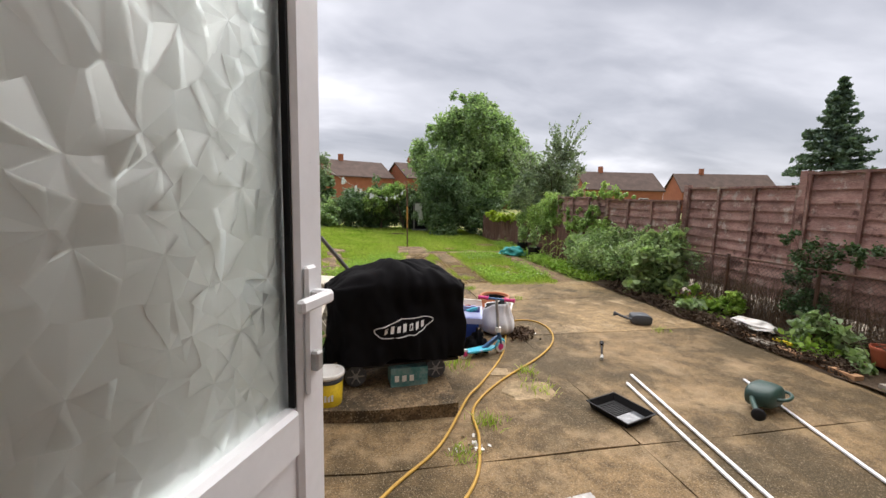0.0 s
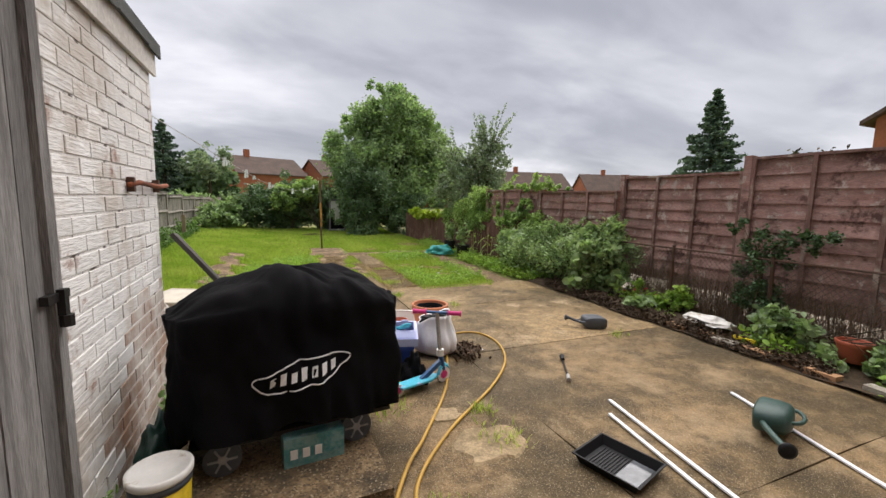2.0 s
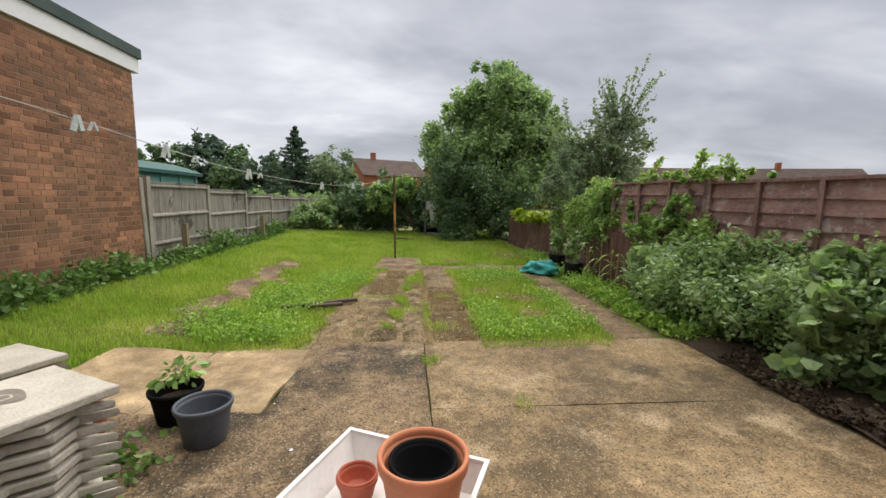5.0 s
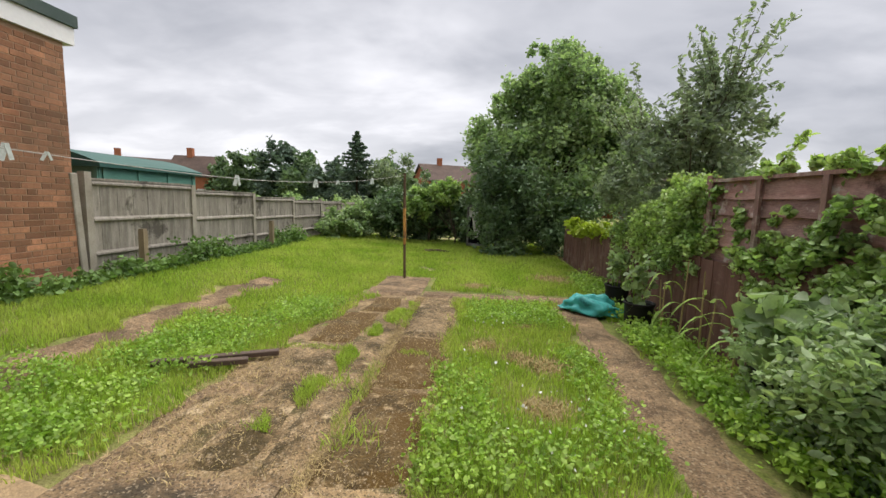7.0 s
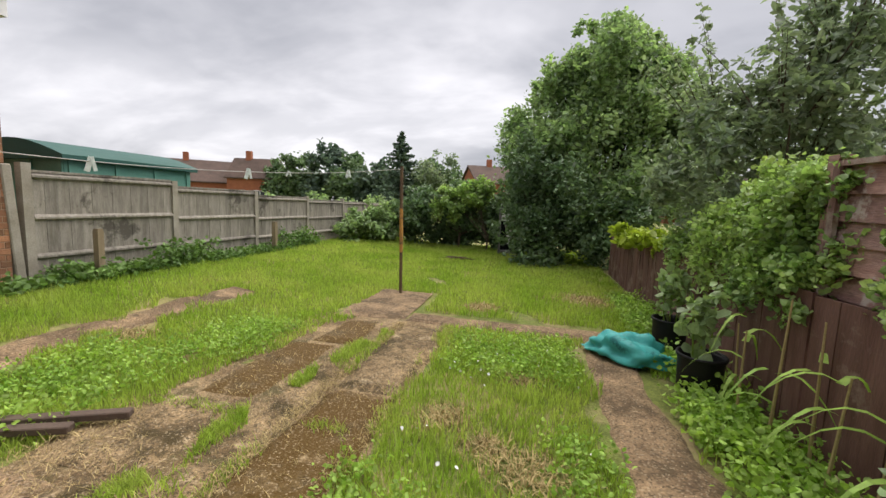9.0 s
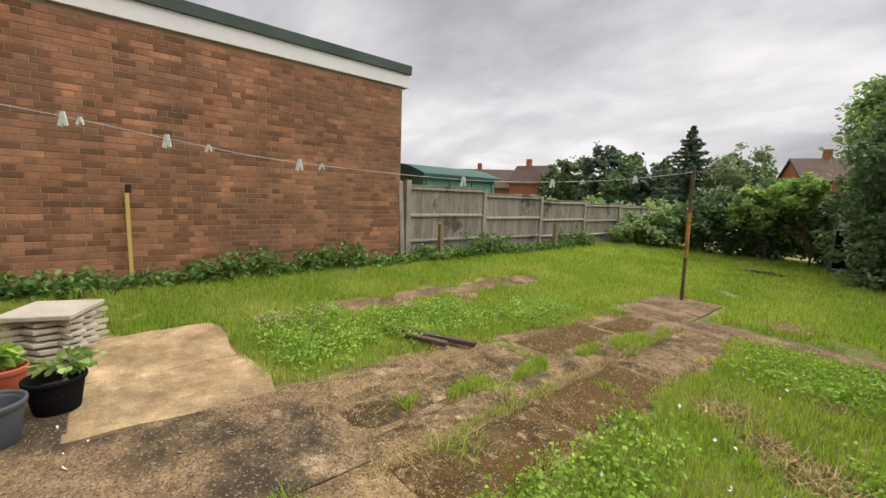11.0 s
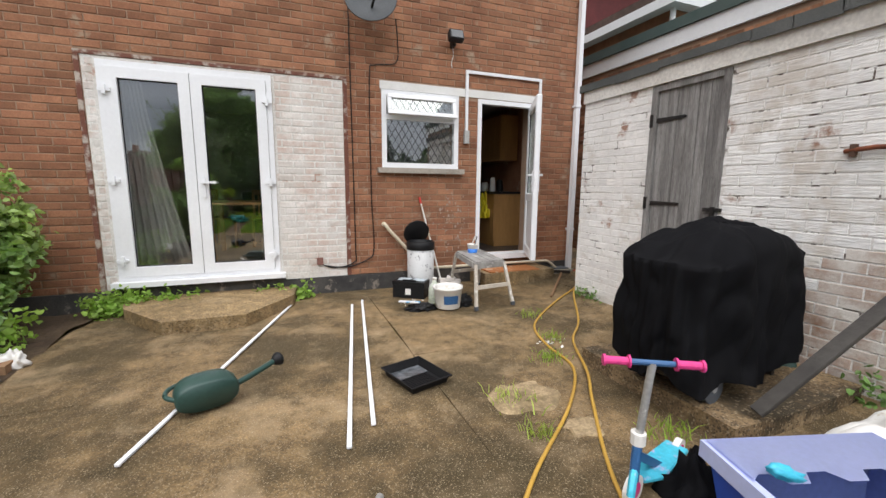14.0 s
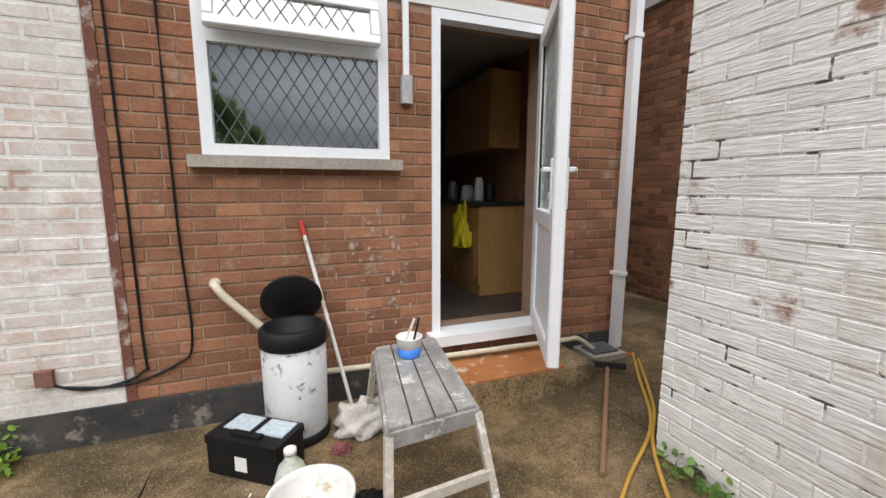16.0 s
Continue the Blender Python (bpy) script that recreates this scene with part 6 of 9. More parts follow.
for k, (y0, y1) in enumerate(((-0.24, -0.02),)):
    bm = bmesh.new()
    pr = [bm.verts.new((-0.345 + 0.69 * i / 20, y1 + 0.025 * (1 if (i // 3) % 2 else -1) * (0 if i in (0, 20) else 1), 0.33 + 0.004)) for i in range(21)]
    qr = [bm.verts.new((-0.345 + 0.69 * i / 20, y0, 0.333)) for i in range(21)]
    for i in range(20):
        bm.faces.new((qr[i], qr[i + 1], pr[i + 1], pr[i]))
    bmesh.ops.solidify(bm, geom=bm.faces[:], thickness=0.006)
    part("lid_flap", bm, M_LILAC, crate, "toothed lilac lid flap")
# the other flap hangs down outside
bm = boxes((-0.335, 0.335, 0.252, 0.258, 0.06, 0.30))
flap = part("lid_flap", bm, M_LILAC, crate, "lilac lid flap hanging open with a brick-like rib pattern", bevel=0.002)
bm = bmesh.new()
for q in range(4):
    z = 0.085 + q * 0.055
    box(bm, -0.32, 0.32, 0.2585, 0.2625, z, z + 0.007)
    for k in range(6):
        x = -0.29 + k * 0.11 + (0.055 if q % 2 else 0)
        if q < 3 and x < 0.31:
            bar(bm, (x - 0.02, 0.2605, z), (x + 0.02, 0.2605, z + 0.055), 0.007, 0.004, up=(0, 1, 0))
part("flap_ribs", bm, material("shaded_lilac_plastic", (0.27, 0.31, 0.58), rough=0.4, bump=0), flap)
for x in (-0.27, -0.14, -0.01, 0.12, 0.25):
    part("hinge_pin", boxes((x - 0.03, x + 0.03, 0.23, 0.25, 0.3255, 0.336)), M_LILAC, crate, bevel=0.003)
bm = bmesh.new()
bmesh.ops.create_icosphere(bm, subdivisions=3, radius=1)
for v in bm.verts:
    n_ = 0.85 + 0.35 * noise.noise(v.co * 2.0 + Vector((3, 1, 0)))
    v.co = Vector((v.co.x * 0.075 * n_, v.co.y * 0.03 * n_, v.co.z * 0.03 * n_ + 0.02 * v.co.x))
ob = part("turquoise_toy", bm, M_TEAL, smooth=True)
ob.matrix_world = crate_m @ Matrix.Translation((0.24, -0.02, 0.355))
tagged(ob, "small turquoise plastic toy on the crate", "toy")

# ---- white sack ----
sack = thing("rubble_sack", "bulging white woven plastic sack, open at the top", "sack", Matrix.Translation((1.33, 4.44, ground_z(1.33, 4.4))) @ Matrix.Rotation(math.atan2(0.6, -0.8), 4, "Z"))
verts, faces = [], []
NS, SACK = 72, ((0.0, 0.10, 0.09), (0.012, 0.155, 0.13), (0.06, 0.20, 0.17), (0.13, 0.205, 0.17), (0.19, 0.185, 0.145), (0.24, 0.165, 0.12), (0.29, 0.16, 0.10), (0.34, 0.152, 0.085), (0.37, 0.15, 0.08), (0.36, 0.138, 0.065), (0.32, 0.125, 0.055))
for li, (z, a_, b_) in enumerate(SACK):
    for i in range(NS):
        t = i * math.tau / NS
        c, s_ = math.cos(t), math.sin(t)
        k = (abs(c) ** 2.6 + abs(s_) ** 2.6) ** (-1 / 2.6)
        up_ = min(z / 0.41, 1)
        pleat = 1 + 0.05 * up_ * math.sin(t * 11 + 2 * z) + 0.18 * noise.noise((c * 1.8, s_ * 1.8, z * 4)) + 0.10 * noise.noise((c * 4 + z * 9, s_ * 4, z * 9 + 3))
        x, y = a_ * k * c * pleat, b_ * k * s_ * pleat
        verts.append((x + 0.02 * up_, y + 0.05 * up_ * up_, z - up_ ** 2 * (0.075 * x / 0.16 + 0.02 * math.sin(t * 3) - 0.05 * (s_ < 0) * abs(s_) + 0.02)))
for li in range(len(SACK) - 1):
    for i in range(NS):
        faces.append((li * NS + i, li * NS + (i + 1) % NS, (li + 1) * NS + (i + 1) % NS, (li + 1) * NS + i))
faces.append(tuple(range(NS))[::-1])
link_mesh("sack", verts, faces, material("white_woven_plastic", (0.80, 0.80, 0.81), (0.72, 0.72, 0.74), rough=0.6, big=4, fine=60, bump=0.3, spread=0.06), sack, smooth=True)
# a black sheet set in the mouth stands for the dark opening
base = (len(SACK) - 2) * NS
liner = [(x, y, z + 0.004) for x, y, z in verts[base:base + NS]]
mid_ = np.mean(np.array(liner), axis=0)
lv = liner + [(mid_[0] + (x - mid_[0]) * 0.5, mid_[1] + (y - mid_[1]) * 0.5, z - 0.012 + 0.02 * noise.noise((x * 40, y * 40, 1))) for x, y, z in liner] + [(mid_[0], mid_[1], mid_[2] - 0.02)]
lf = [(i, (i + 1) % NS, NS + (i + 1) % NS, NS + i) for i in range(NS)] + [(NS + i, NS + (i + 1) % NS, 2 * NS) for i in range(NS)]
ob = link_mesh("black_liner", lv, lf, M_BLACKPL, sack)
ob["label"] = "black sheet standing for the dark open mouth"

# ---- white tray with pots ----
tm = Matrix.Translation((1.315, 5.005, ground_z(1.3, 5.0) + 0.004)) @ Matrix.Rotation(math.atan2(0.31, -0.68), 4, "Z")
wt_ = thing("shallow_white_tray", "shallow white plastic tray holding flower pots", "tray", tm)
bm = bmesh.new()
lo, hi = [(-0.33, -0.255), (0.33, -0.255), (0.33, 0.255), (-0.33, 0.255)], [(-0.375, -0.30), (0.375, -0.30), (0.375, 0.30), (-0.375, 0.30)]
rings = [[bm.verts.new((x * s, y * s, z)) for x, y in ring] for ring, z, s in ((lo, 0, 1), (hi, 0.15, 1), (hi, 0.15, 0.98), (lo, 0.014, 0.965))]
for a, b in zip(rings, rings[1:]):
    for i in range(4):
        bm.faces.new((a[i], a[(i + 1) % 4], b[(i + 1) % 4], b[i]))
bm.faces.new(rings[0][::-1])
bm.faces.new(rings[-1])
part("tray", bm, M_WHITEPL, wt_, bevel=0.006)
for k_ in (-1, 1):
    part("rim", boxes((-0.388, 0.388, k_ * 0.29, k_ * 0.312, 0.1505, 0.168)), M_WHITEPL, wt_, bevel=0.004)
    part("rim", boxes((k_ * 0.366, k_ * 0.388, -0.2895, 0.2895, 0.1505, 0.168)), M_WHITEPL, wt_, bevel=0.004)


def flower_pot(x, y, z, r, h, mat, label, soil=None, collar=0.05, group="", taper=0.72):
    th = thing("plant_pot", label, "plant pot", Matrix.Translation((x, y, z)), group=group)
    bm = bmesh.new()
    lathe(bm, [(r * taper, 0), (r * taper + 0.004, 0.008), (r * 0.94, h - collar), (r * 0.945, h - collar * 0.5), (r * 0.90, h - collar * 0.5), (r * 0.87, h - collar * 1.1), (r * 0.68, 0.016), (r * 0.64, 0.012)], 36)
    part("pot", bm, mat, th, smooth=True)
    bm = bmesh.new()
    rows_ = [(r * 0.946, h - collar), (r, h - collar + 0.003), (r * 1.01, h - collar + 0.008), (r * 1.03, h - 0.01), (r * 1.02, h), (r * 0.95, h + 0.002), (r * 0.91, h - 0.01), (r * 0.899, h - collar * 0.7)]
    lathe(bm, rows_ + rows_[:1], 36, close=False, top=False)
    part("rim", bm, mat, th, smooth=True)
    if soil:
        bm = bmesh.new()
        lathe(bm, [(r * 0.87, h * 0.55), (r * 0.86, h * 0.58 + 0.01)], 24)
        part("soil", bm, soil, th)
    return th


flower_pot(1.47, 4.97, ground_z(1.4, 5) + 0.02, 0.192, 0.31, M_TERRA, "large terracotta-coloured plastic pot in the white tray", collar=0.06)
flower_pot(1.47, 4.97, ground_z(1.4, 5) + 0.13, 0.145, 0.175, M_POTBLACK, "black pot nested in the large terracotta pot", collar=0.03)
flower_pot(1.17, 5.12, ground_z(1.2, 5.1) + 0.02, 0.095, 0.11, M_TERRA2, "small red-brown pots stacked in the tray", collar=0.03)
flower_pot(1.17, 5.12, ground_z(1.2, 5.1) + 0.05, 0.09, 0.09, M_TERRA2, "small red-brown pots stacked in the tray", collar=0.03)
flower_pot(0.24, 5.65, ground_z(0.24, 5.65), 0.15, 0.235, M_GREYPL, "empty dark grey plastic pot on the patio", collar=0.035)
flower_pot(-0.04, 5.89, ground_z(0, 5.89), 0.15, 0.215, M_POTBLACK, "black pot with a leafy green plant", soil=M_SOIL, collar=0.03)
flower_pot(-0.40, 5.62, ground_z(-0.4, 5.6), 0.125, 0.19, M_TERRA2, "terracotta pot with weeds beside the slab stack", soil=M_SOIL, collar=0.04)


# ---- stacks of paving slabs ----
def slab_mesh(w, d, h, name="paving_slab", notch=0.045):
    """A slab with a zigzag moulded edge all round."""
    bm = bmesh.new()
    pts = []
    nx_, ny_ = 3, 2
    for i in range(nx_ * 2):
        pts.append((-w / 2 + w * i / (nx_ * 2), -d / 2 + (notch if i % 2 else 0)))
    for i in range(ny_ * 2):
        pts.append((w / 2 - (notch if i % 2 else 0), -d / 2 + d * i / (ny_ * 2)))
    for i in range(nx_ * 2):
        pts.append((w / 2 - w * i / (nx_ * 2), d / 2 - (notch if i % 2 else 0)))
    for i in range(ny_ * 2):
        pts.append((-w / 2 + (notch if i % 2 else 0), d / 2 - d * i / (ny_ * 2)))
    rr = [[bm.verts.new((x * s, y * s, z)) for x, y in pts] for z, s in ((0, 0.97), (0.008, 1), (h - 0.007, 1), (h, 0.975))]
    n = len(pts)
    for a, b in zip(rr, rr[1:]):
        for i in range(n):
            bm.faces.new((a[i], a[(i + 1) % n], b[(i + 1) % n], b[i]))
    bm.faces.new(rr[0][::-1])
    bm.faces.new(rr[-1])
    bmesh.ops.recalc_face_normals(bm, faces=bm.faces)
    me = bpy.data.meshes.new(name)
    bm.to_mesh(me)
    bm.free()
    me.materials.append(M_SLABTOP)
    return me


SLAB_ME = slab_mesh(0.48, 0.45, 0.036, notch=0.065)
SLAB_TOP = slab_mesh(0.49, 0.47, 0.042, notch=0.004)
for cx, cy, turn, count, who in ((-0.17, 5.02, -28, 12, "front"), (-0.86, 5.08, -20, 10, "back"), (-1.00, 5.84, -24, 7, "low")):
    z = ground_z(cx, cy) - 0.01
    for k in range(count):
        top = k == count - 1
        ob = new("paving_slab", SLAB_TOP if top else SLAB_ME)
        ob.matrix_world = Matrix.Translation((cx + random.uniform(-0.018, 0.018), cy + random.uniform(-0.018, 0.018), z)) @ Matrix.Rotation(radians(turn + random.uniform(-3, 3) + (180 if k % 2 else 0)), 4, "Z")
        z += 0.0365 + (0.017 if k % 2 else 0.014)
        if not top:
            tagged(ob, "pale concrete paving slab with notched edges in a stack", "paving slab", "stacked paving slabs")
            continue
        tagged(ob, "smooth pale concrete slab topping a stack" if who != "front" else "smooth pale concrete slab with a round damp stain", "paving slab", "stacked paving slabs")
        if who == "front":
            bm = bmesh.new()
            for r0, r1 in ((0.0, 0.022), (0.034, 0.085)):
                a, b = [[bm.verts.new(((r * (1 + 0.16 * math.sin(3 * t + r * 40)) + 0.001) * math.cos(t) + 0.03, 0.75 * (r * (1 + 0.12 * math.cos(2 * t + 1)) + 0.001) * math.sin(t) + 0.02, 0.0432)) for t in [i * math.tau / 24 for i in range(24)]] for r in (r0, r1)]
                for i in range(24):
                    bm.faces.new((a[i], b[i], b[(i + 1) % 24], a[(i + 1) % 24]))
            part("damp_stain", bm, material("damp_grime", (0.16, 0.135, 0.105), (0.24, 0.21, 0.17), rough=0.8, big=20, bump=0.2), ob, "brown damp stain")

# ---- step ladder ----
lad = thing("step_ladder", "old white-speckled aluminium step ladder leaning by the shed", "step ladder")
BL, BR, TL, TR = Vector((-0.57, 4.22, 0.05)), Vector((-0.57, 4.76, 0.05)), Vector((-1.42, 4.28, 1.36)), Vector((-1.40, 4.58, 1.36))
M_LADDER = material("paint_spotted_aluminium", (0.60, 0.55, 0.48), (0.48, 0.43, 0.37), rough=0.5, metal=0.2, big=7, bump=0.1, flake=((0.74, 0.72, 0.68), 14, 0.2))
for a, b in ((BL, TL), (BR, TR)):
    bm = bmesh.new()
    bar(bm, a, b, 0.022, 0.048)
    part("stile", bm, M_LADDER, lad, bevel=0.003)
bm = bmesh.new()
tube(bm, smooth_line([TL - (TL - BL).normalized() * 0.02, TL + Vector((-0.05, 0.0, 0.05)), (TL + TR) / 2 + Vector((-0.08, 0.0, 0.085)), TR + Vector((-0.05, 0.0, 0.05)), TR - (TR - BR).normalized() * 0.02], 6), 0.017, 8)
part("top_hoop", bm, M_LADDER, lad, smooth=True)
for t in (0.02, 0.2, 0.38, 0.56, 0.72):
    bm = bmesh.new()
    bar(bm, BL.lerp(TL, t), BR.lerp(TR, t), 0.075, 0.022)
    part("tread", bm, M_LADDER, lad, bevel=0.003)
for a, b in ((TL, Vector((-1.72, 4.24, 0.14))), (TR, Vector((-1.72, 4.78, 0.14)))):
    bm = bmesh.new()
    bar(bm, b, a, 0.02, 0.03)
    part("back_leg", bm, M_OLDDOOR, lad)

plank = tagged(part("timber_plank", (lambda b: (bar(b, (0.22, 3.72, 0.135), (-0.69, 4.13, 1.19), 0.07, 0.03, up=(0.7, 0, 0.7)), b)[1])(bmesh.new()), M_DARKPLANK, bevel=0.004), "dark weathered plank leaning against the shed corner", "plank")

# white plastic sheet heaped behind the crate
bm = bmesh.new()
bmesh.ops.create_icosphere(bm, subdivisions=4, radius=1)
for v in bm.verts:
    n_ = 0.9 + 0.3 * noise.noise(v.co * 1.8 + Vector((5, 0, 2)))
    v.co = Vector((v.co.x * 0.36 * n_, v.co.y * 0.24 * n_, max(v.co.z, -0.1) * 0.34 * n_))
ob = part("white_plastic_sheet", bm, M_WHITEPL, smooth=True)
ob.matrix_world = Matrix.Translation((0.02, 4.16, ground_z(0, 4.1) + 0.03))
tagged(ob, "crumpled off-white plastic sheet heaped by the plank", "plastic sheet")
bm = bmesh.new()
bmesh.ops.create_icosphere(bm, subdivisions=4, radius=1)
for v in bm.verts:
    n_ = 0.85 + 0.4 * noise.noise(v.co * 2.4 + Vector((1, 9, 2)))
    v.co = Vector((v.co.x * 0.20 * n_, v.co.y * 0.30 * n_, max(v.co.z, -0.1) * 0.075 * n_))
ob = part("white_sheet", bm, M_WHITEPL, smooth=True)
ob.matrix_world = Matrix.Translation((4.62, 4.02, 0.09))
tagged(ob, "crumpled white plastic sheet lying on the bed edge", "plastic sheet")

# leaf litter by the sack
rng = np.random.default_rng(8)
pts = np.concatenate([rng.normal([1.56, 4.28, 0.02], [0.08, 0.10, 0.010], (230, 3)), rng.normal([1.66, 4.42, 0.02], [0.05, 0.06, 0.01], (80, 3))])
pts[:, 2] = np.abs(pts[:, 2]) + 0.002
tagged(leaf_mesh("leaf_litter", pts, 0.03, material("dead_leaves", (0.065, 0.04, 0.026), (0.12, 0.08, 0.05), bump=0, island=0.5), rng=rng, long=1.8), "swept heap of dead brown leaves", "leaf litter", kind="stuff")

# ---- by the house ----
bench = thing("step_platform", "paint-splashed aluminium work platform standing on the patio", "work platform")
M_PLAT = material("splashed_aluminium", (0.40, 0.39, 0.37), (0.27, 0.26, 0.25), rough=0.55, metal=0.3, big=9, bump=0.15, flake=((0.66, 0.65, 0.63), 11, 0.2))
P = [Vector((0.60, 1.20, 0.5)), Vector((0.24, 1.16, 0.5)), Vector((0.16, 0.42, 0.5)), Vector((0.50, 0.46, 0.5))]
for k in range(4):
    a, b = P[0].lerp(P[1], k / 4 + 0.012), P[0].lerp(P[1], (k + 1) / 4 - 0.012)
    c_, d_ = P[3].lerp(P[2], k / 4 + 0.012), P[3].lerp(P[2], (k + 1) / 4 - 0.012)
    bm = bmesh.new()
    va = [bm.verts.new(p) for p in (a, b, d_, c_)]
    vb = [bm.verts.new(p - Vector((0, 0, 0.025))) for p in (a, b, d_, c_)]
    bm.faces.new(va)
    bm.faces.new(vb[::-1])
    for i in range(4):
        bm.faces.new((va[i], vb[i], vb[(i + 1) % 4], va[(i + 1) % 4]))
    part("deck_strip", bm, M_PLAT, bench, bevel=0.003)
for a, b in ((P[0], P[1]), (P[1], P[2]), (P[2], P[3]), (P[3], P[0])):
    bm = bmesh.new()
    bar(bm, a - Vector((0, 0, 0.045)), b - Vector((0, 0, 0.045)), 0.02, 0.06)
    part("side_rail", bm, M_PLAT, bench)
feet = [Vector((0.63, 1.30, 0.02)), Vector((0.18, 1.27, 0.03)), Vector((0.12, 0.32, 0.03)), Vector((0.54, 0.36, 0.02))]
for p, f in zip(P, feet):
    bm = bmesh.new()
    bar(bm, f, p - Vector((0, 0, 0.03)), 0.03, 0.03, up=(0, 1, 0))
    leg = part("leg", bm, M_LADDER, bench)
    bm = bmesh.new()
    bar(bm, f - Vector((0, 0, 0.012)), f + Vector((0, 0, 0.03)), 0.036, 0.036, up=(0, 1, 0))
    part("rubber_foot", bm, M_GREYPL, leg)
for a, b in ((0, 1), (2, 3)):
    bm = bmesh.new()
    bar(bm, feet[a].lerp(P[a], 0.45), feet[b].lerp(P[b], 0.45), 0.02, 0.04)
    part("cross_rail", bm, M_LADDER, bench)

pot_ = thing("paint_pot", "white paint pot with a blue band and two brushes", "paint pot", Matrix.Translation((0.36, 0.62, 0.502)))
bm = bmesh.new()
lathe(bm, [(0.055, 0), (0.056, 0.004), (0.06, 0.045)], 20)
part("band", bm, material("blue_band", (0.05, 0.20, 0.62), rough=0.4, bump=0), pot_, smooth=True)
bm = bmesh.new()
lathe(bm, [(0.058, 0.0455), (0.064, 0.095), (0.068, 0.1), (0.060, 0.1), (0.056, 0.05)], 20)
part("pot", bm, M_WHITEPL, pot_, smooth=True)
for dx, lean, mt in ((-0.02, -0.03, M_BLACKPL), (0.025, -0.05, M_WHITEPL)):
    bm = bmesh.new()
    bar(bm, (dx, 0, 0.06), (dx + lean, 0.01, 0.19), 0.016, 0.01)
    part("brush", bm, mt, pot_)

bin_ = thing("pedal_bin", "tall scuffed white swing-top bin with a black open lid", "bin", Matrix.Translation((0.90, 0.28, 0.02)))
bm = bmesh.new()
lathe(bm, [(0.155, 0), (0.16, 0.02), (0.165, 0.5)], 32)
part("body", bm, material("scuffed_white_metal", (0.50, 0.50, 0.50), (0.42, 0.42, 0.42), rough=0.45, bump=0.05, spread=0.06, flake=((0.13, 0.13, 0.13), 11, 0.17)), bin_, smooth=True)
bm = bmesh.new()
lathe(bm, [(0.168, 0.50), (0.172, 0.505), (0.17, 0.585), (0.15, 0.60), (0.135, 0.59), (0.13, 0.52)], 32)
part("collar", bm, M_BLACKPL, bin_, smooth=True)
bm = bmesh.new()
lathe(bm, [(0.160, 0), (0.165, 0.004), (0.165, 0.014), (0.16, 0.018), (0.02, 0.019)], 32, m=Matrix.Translation((0, -0.16, 0.68)) @ Matrix.Rotation(radians(68), 4, "X"))
part("lid", bm, M_BLACKPL, bin_, "black lid tipped open against the wall", smooth=True)
bm = bmesh.new()
lathe(bm, [(0.162, -0.018), (0.17, -0.015), (0.168, 0.03), (0.16, 0.032)], 32)
part("base_ring", bm, M_BLACKPL, bin_, smooth=True)

tb = thing("tool_box", "black plastic tool box with clear lid compartments", "tool box", Matrix.Translation((1.09, 0.50, 0.0)) @ Matrix.Rotation(radians(-36), 4, "Z"))
part("body", boxes((-0.19, 0.19, -0.10, 0.10, 0, 0.15)), M_BLACKPL, tb, bevel=0.01)
part("lid", boxes((-0.195, 0.195, -0.105, 0.105, 0.152, 0.19)), M_BLACKPL, tb, bevel=0.01)
for x in (-0.1, 0.08):
    part("clear_tray", boxes((x - 0.07, x + 0.075, -0.09, 0.03, 0.19, 0.196)), material("clear_tray_plastic", (0.42, 0.48, 0.52), rough=0.2, bump=0), tb)
part("label", boxes((-0.03, 0.035, 0.1, 0.102, 0.04, 0.11)), M_WHITEPL, tb)
part("handle", boxes((-0.08, 0.08, 0.04, 0.075, 0.19, 0.205)), M_BLACKPL, tb, bevel=0.006)

bk = thing("bucket", "white plastic mortar bucket with a dark blue label", "bucket", Matrix.Translation((0.86, 1.08, 0.012)))
bm = bmesh.new()
lathe(bm, [(0.125, 0), (0.13, 0.01), (0.15, 0.2), (0.158, 0.205), (0.158, 0.225), (0.146, 0.228), (0.142, 0.2), (0.122, 0.02)], 32)
part("bucket", bm, M_WHITEPL, bk, smooth=True)
bm = bmesh.new()
for k in range(7):
    a0, a1 = 0.9 + k * 0.16, 0.9 + (k + 1) * 0.16
    bm.faces.new([bm.verts.new((0.147 * math.cos(a) * s, 0.147 * math.sin(a) * s, z)) for a, z, s in ((a0, 0.06, 0.945), (a1, 0.06, 0.945), (a1, 0.15, 1.005), (a0, 0.15, 1.005))])
part("label", bm, M_BLUE, bk, "dark blue printed label")
btl = thing("plastic_bottle", "empty clear plastic milk bottle", "bottle", Matrix.Translation((0.93, 0.86, 0.0)))
bm = bmesh.new()
lathe(bm, [(0.06, 0), (0.066, 0.01), (0.066, 0.16), (0.05, 0.21), (0.022, 0.245), (0.022, 0.262)], 20)
part("bottle", bm, material("milky_plastic", (0.72, 0.74, 0.75), (0.62, 0.65, 0.66), rough=0.25, bump=0.05, spec=0.5, through_light=0.45), btl, smooth=True)
bm = bmesh.new()
lathe(bm, [(0.025, 0.262), (0.025, 0.285), (0.02, 0.288)], 16)
part("cap", bm, M_WHITEPL, btl, smooth=True)


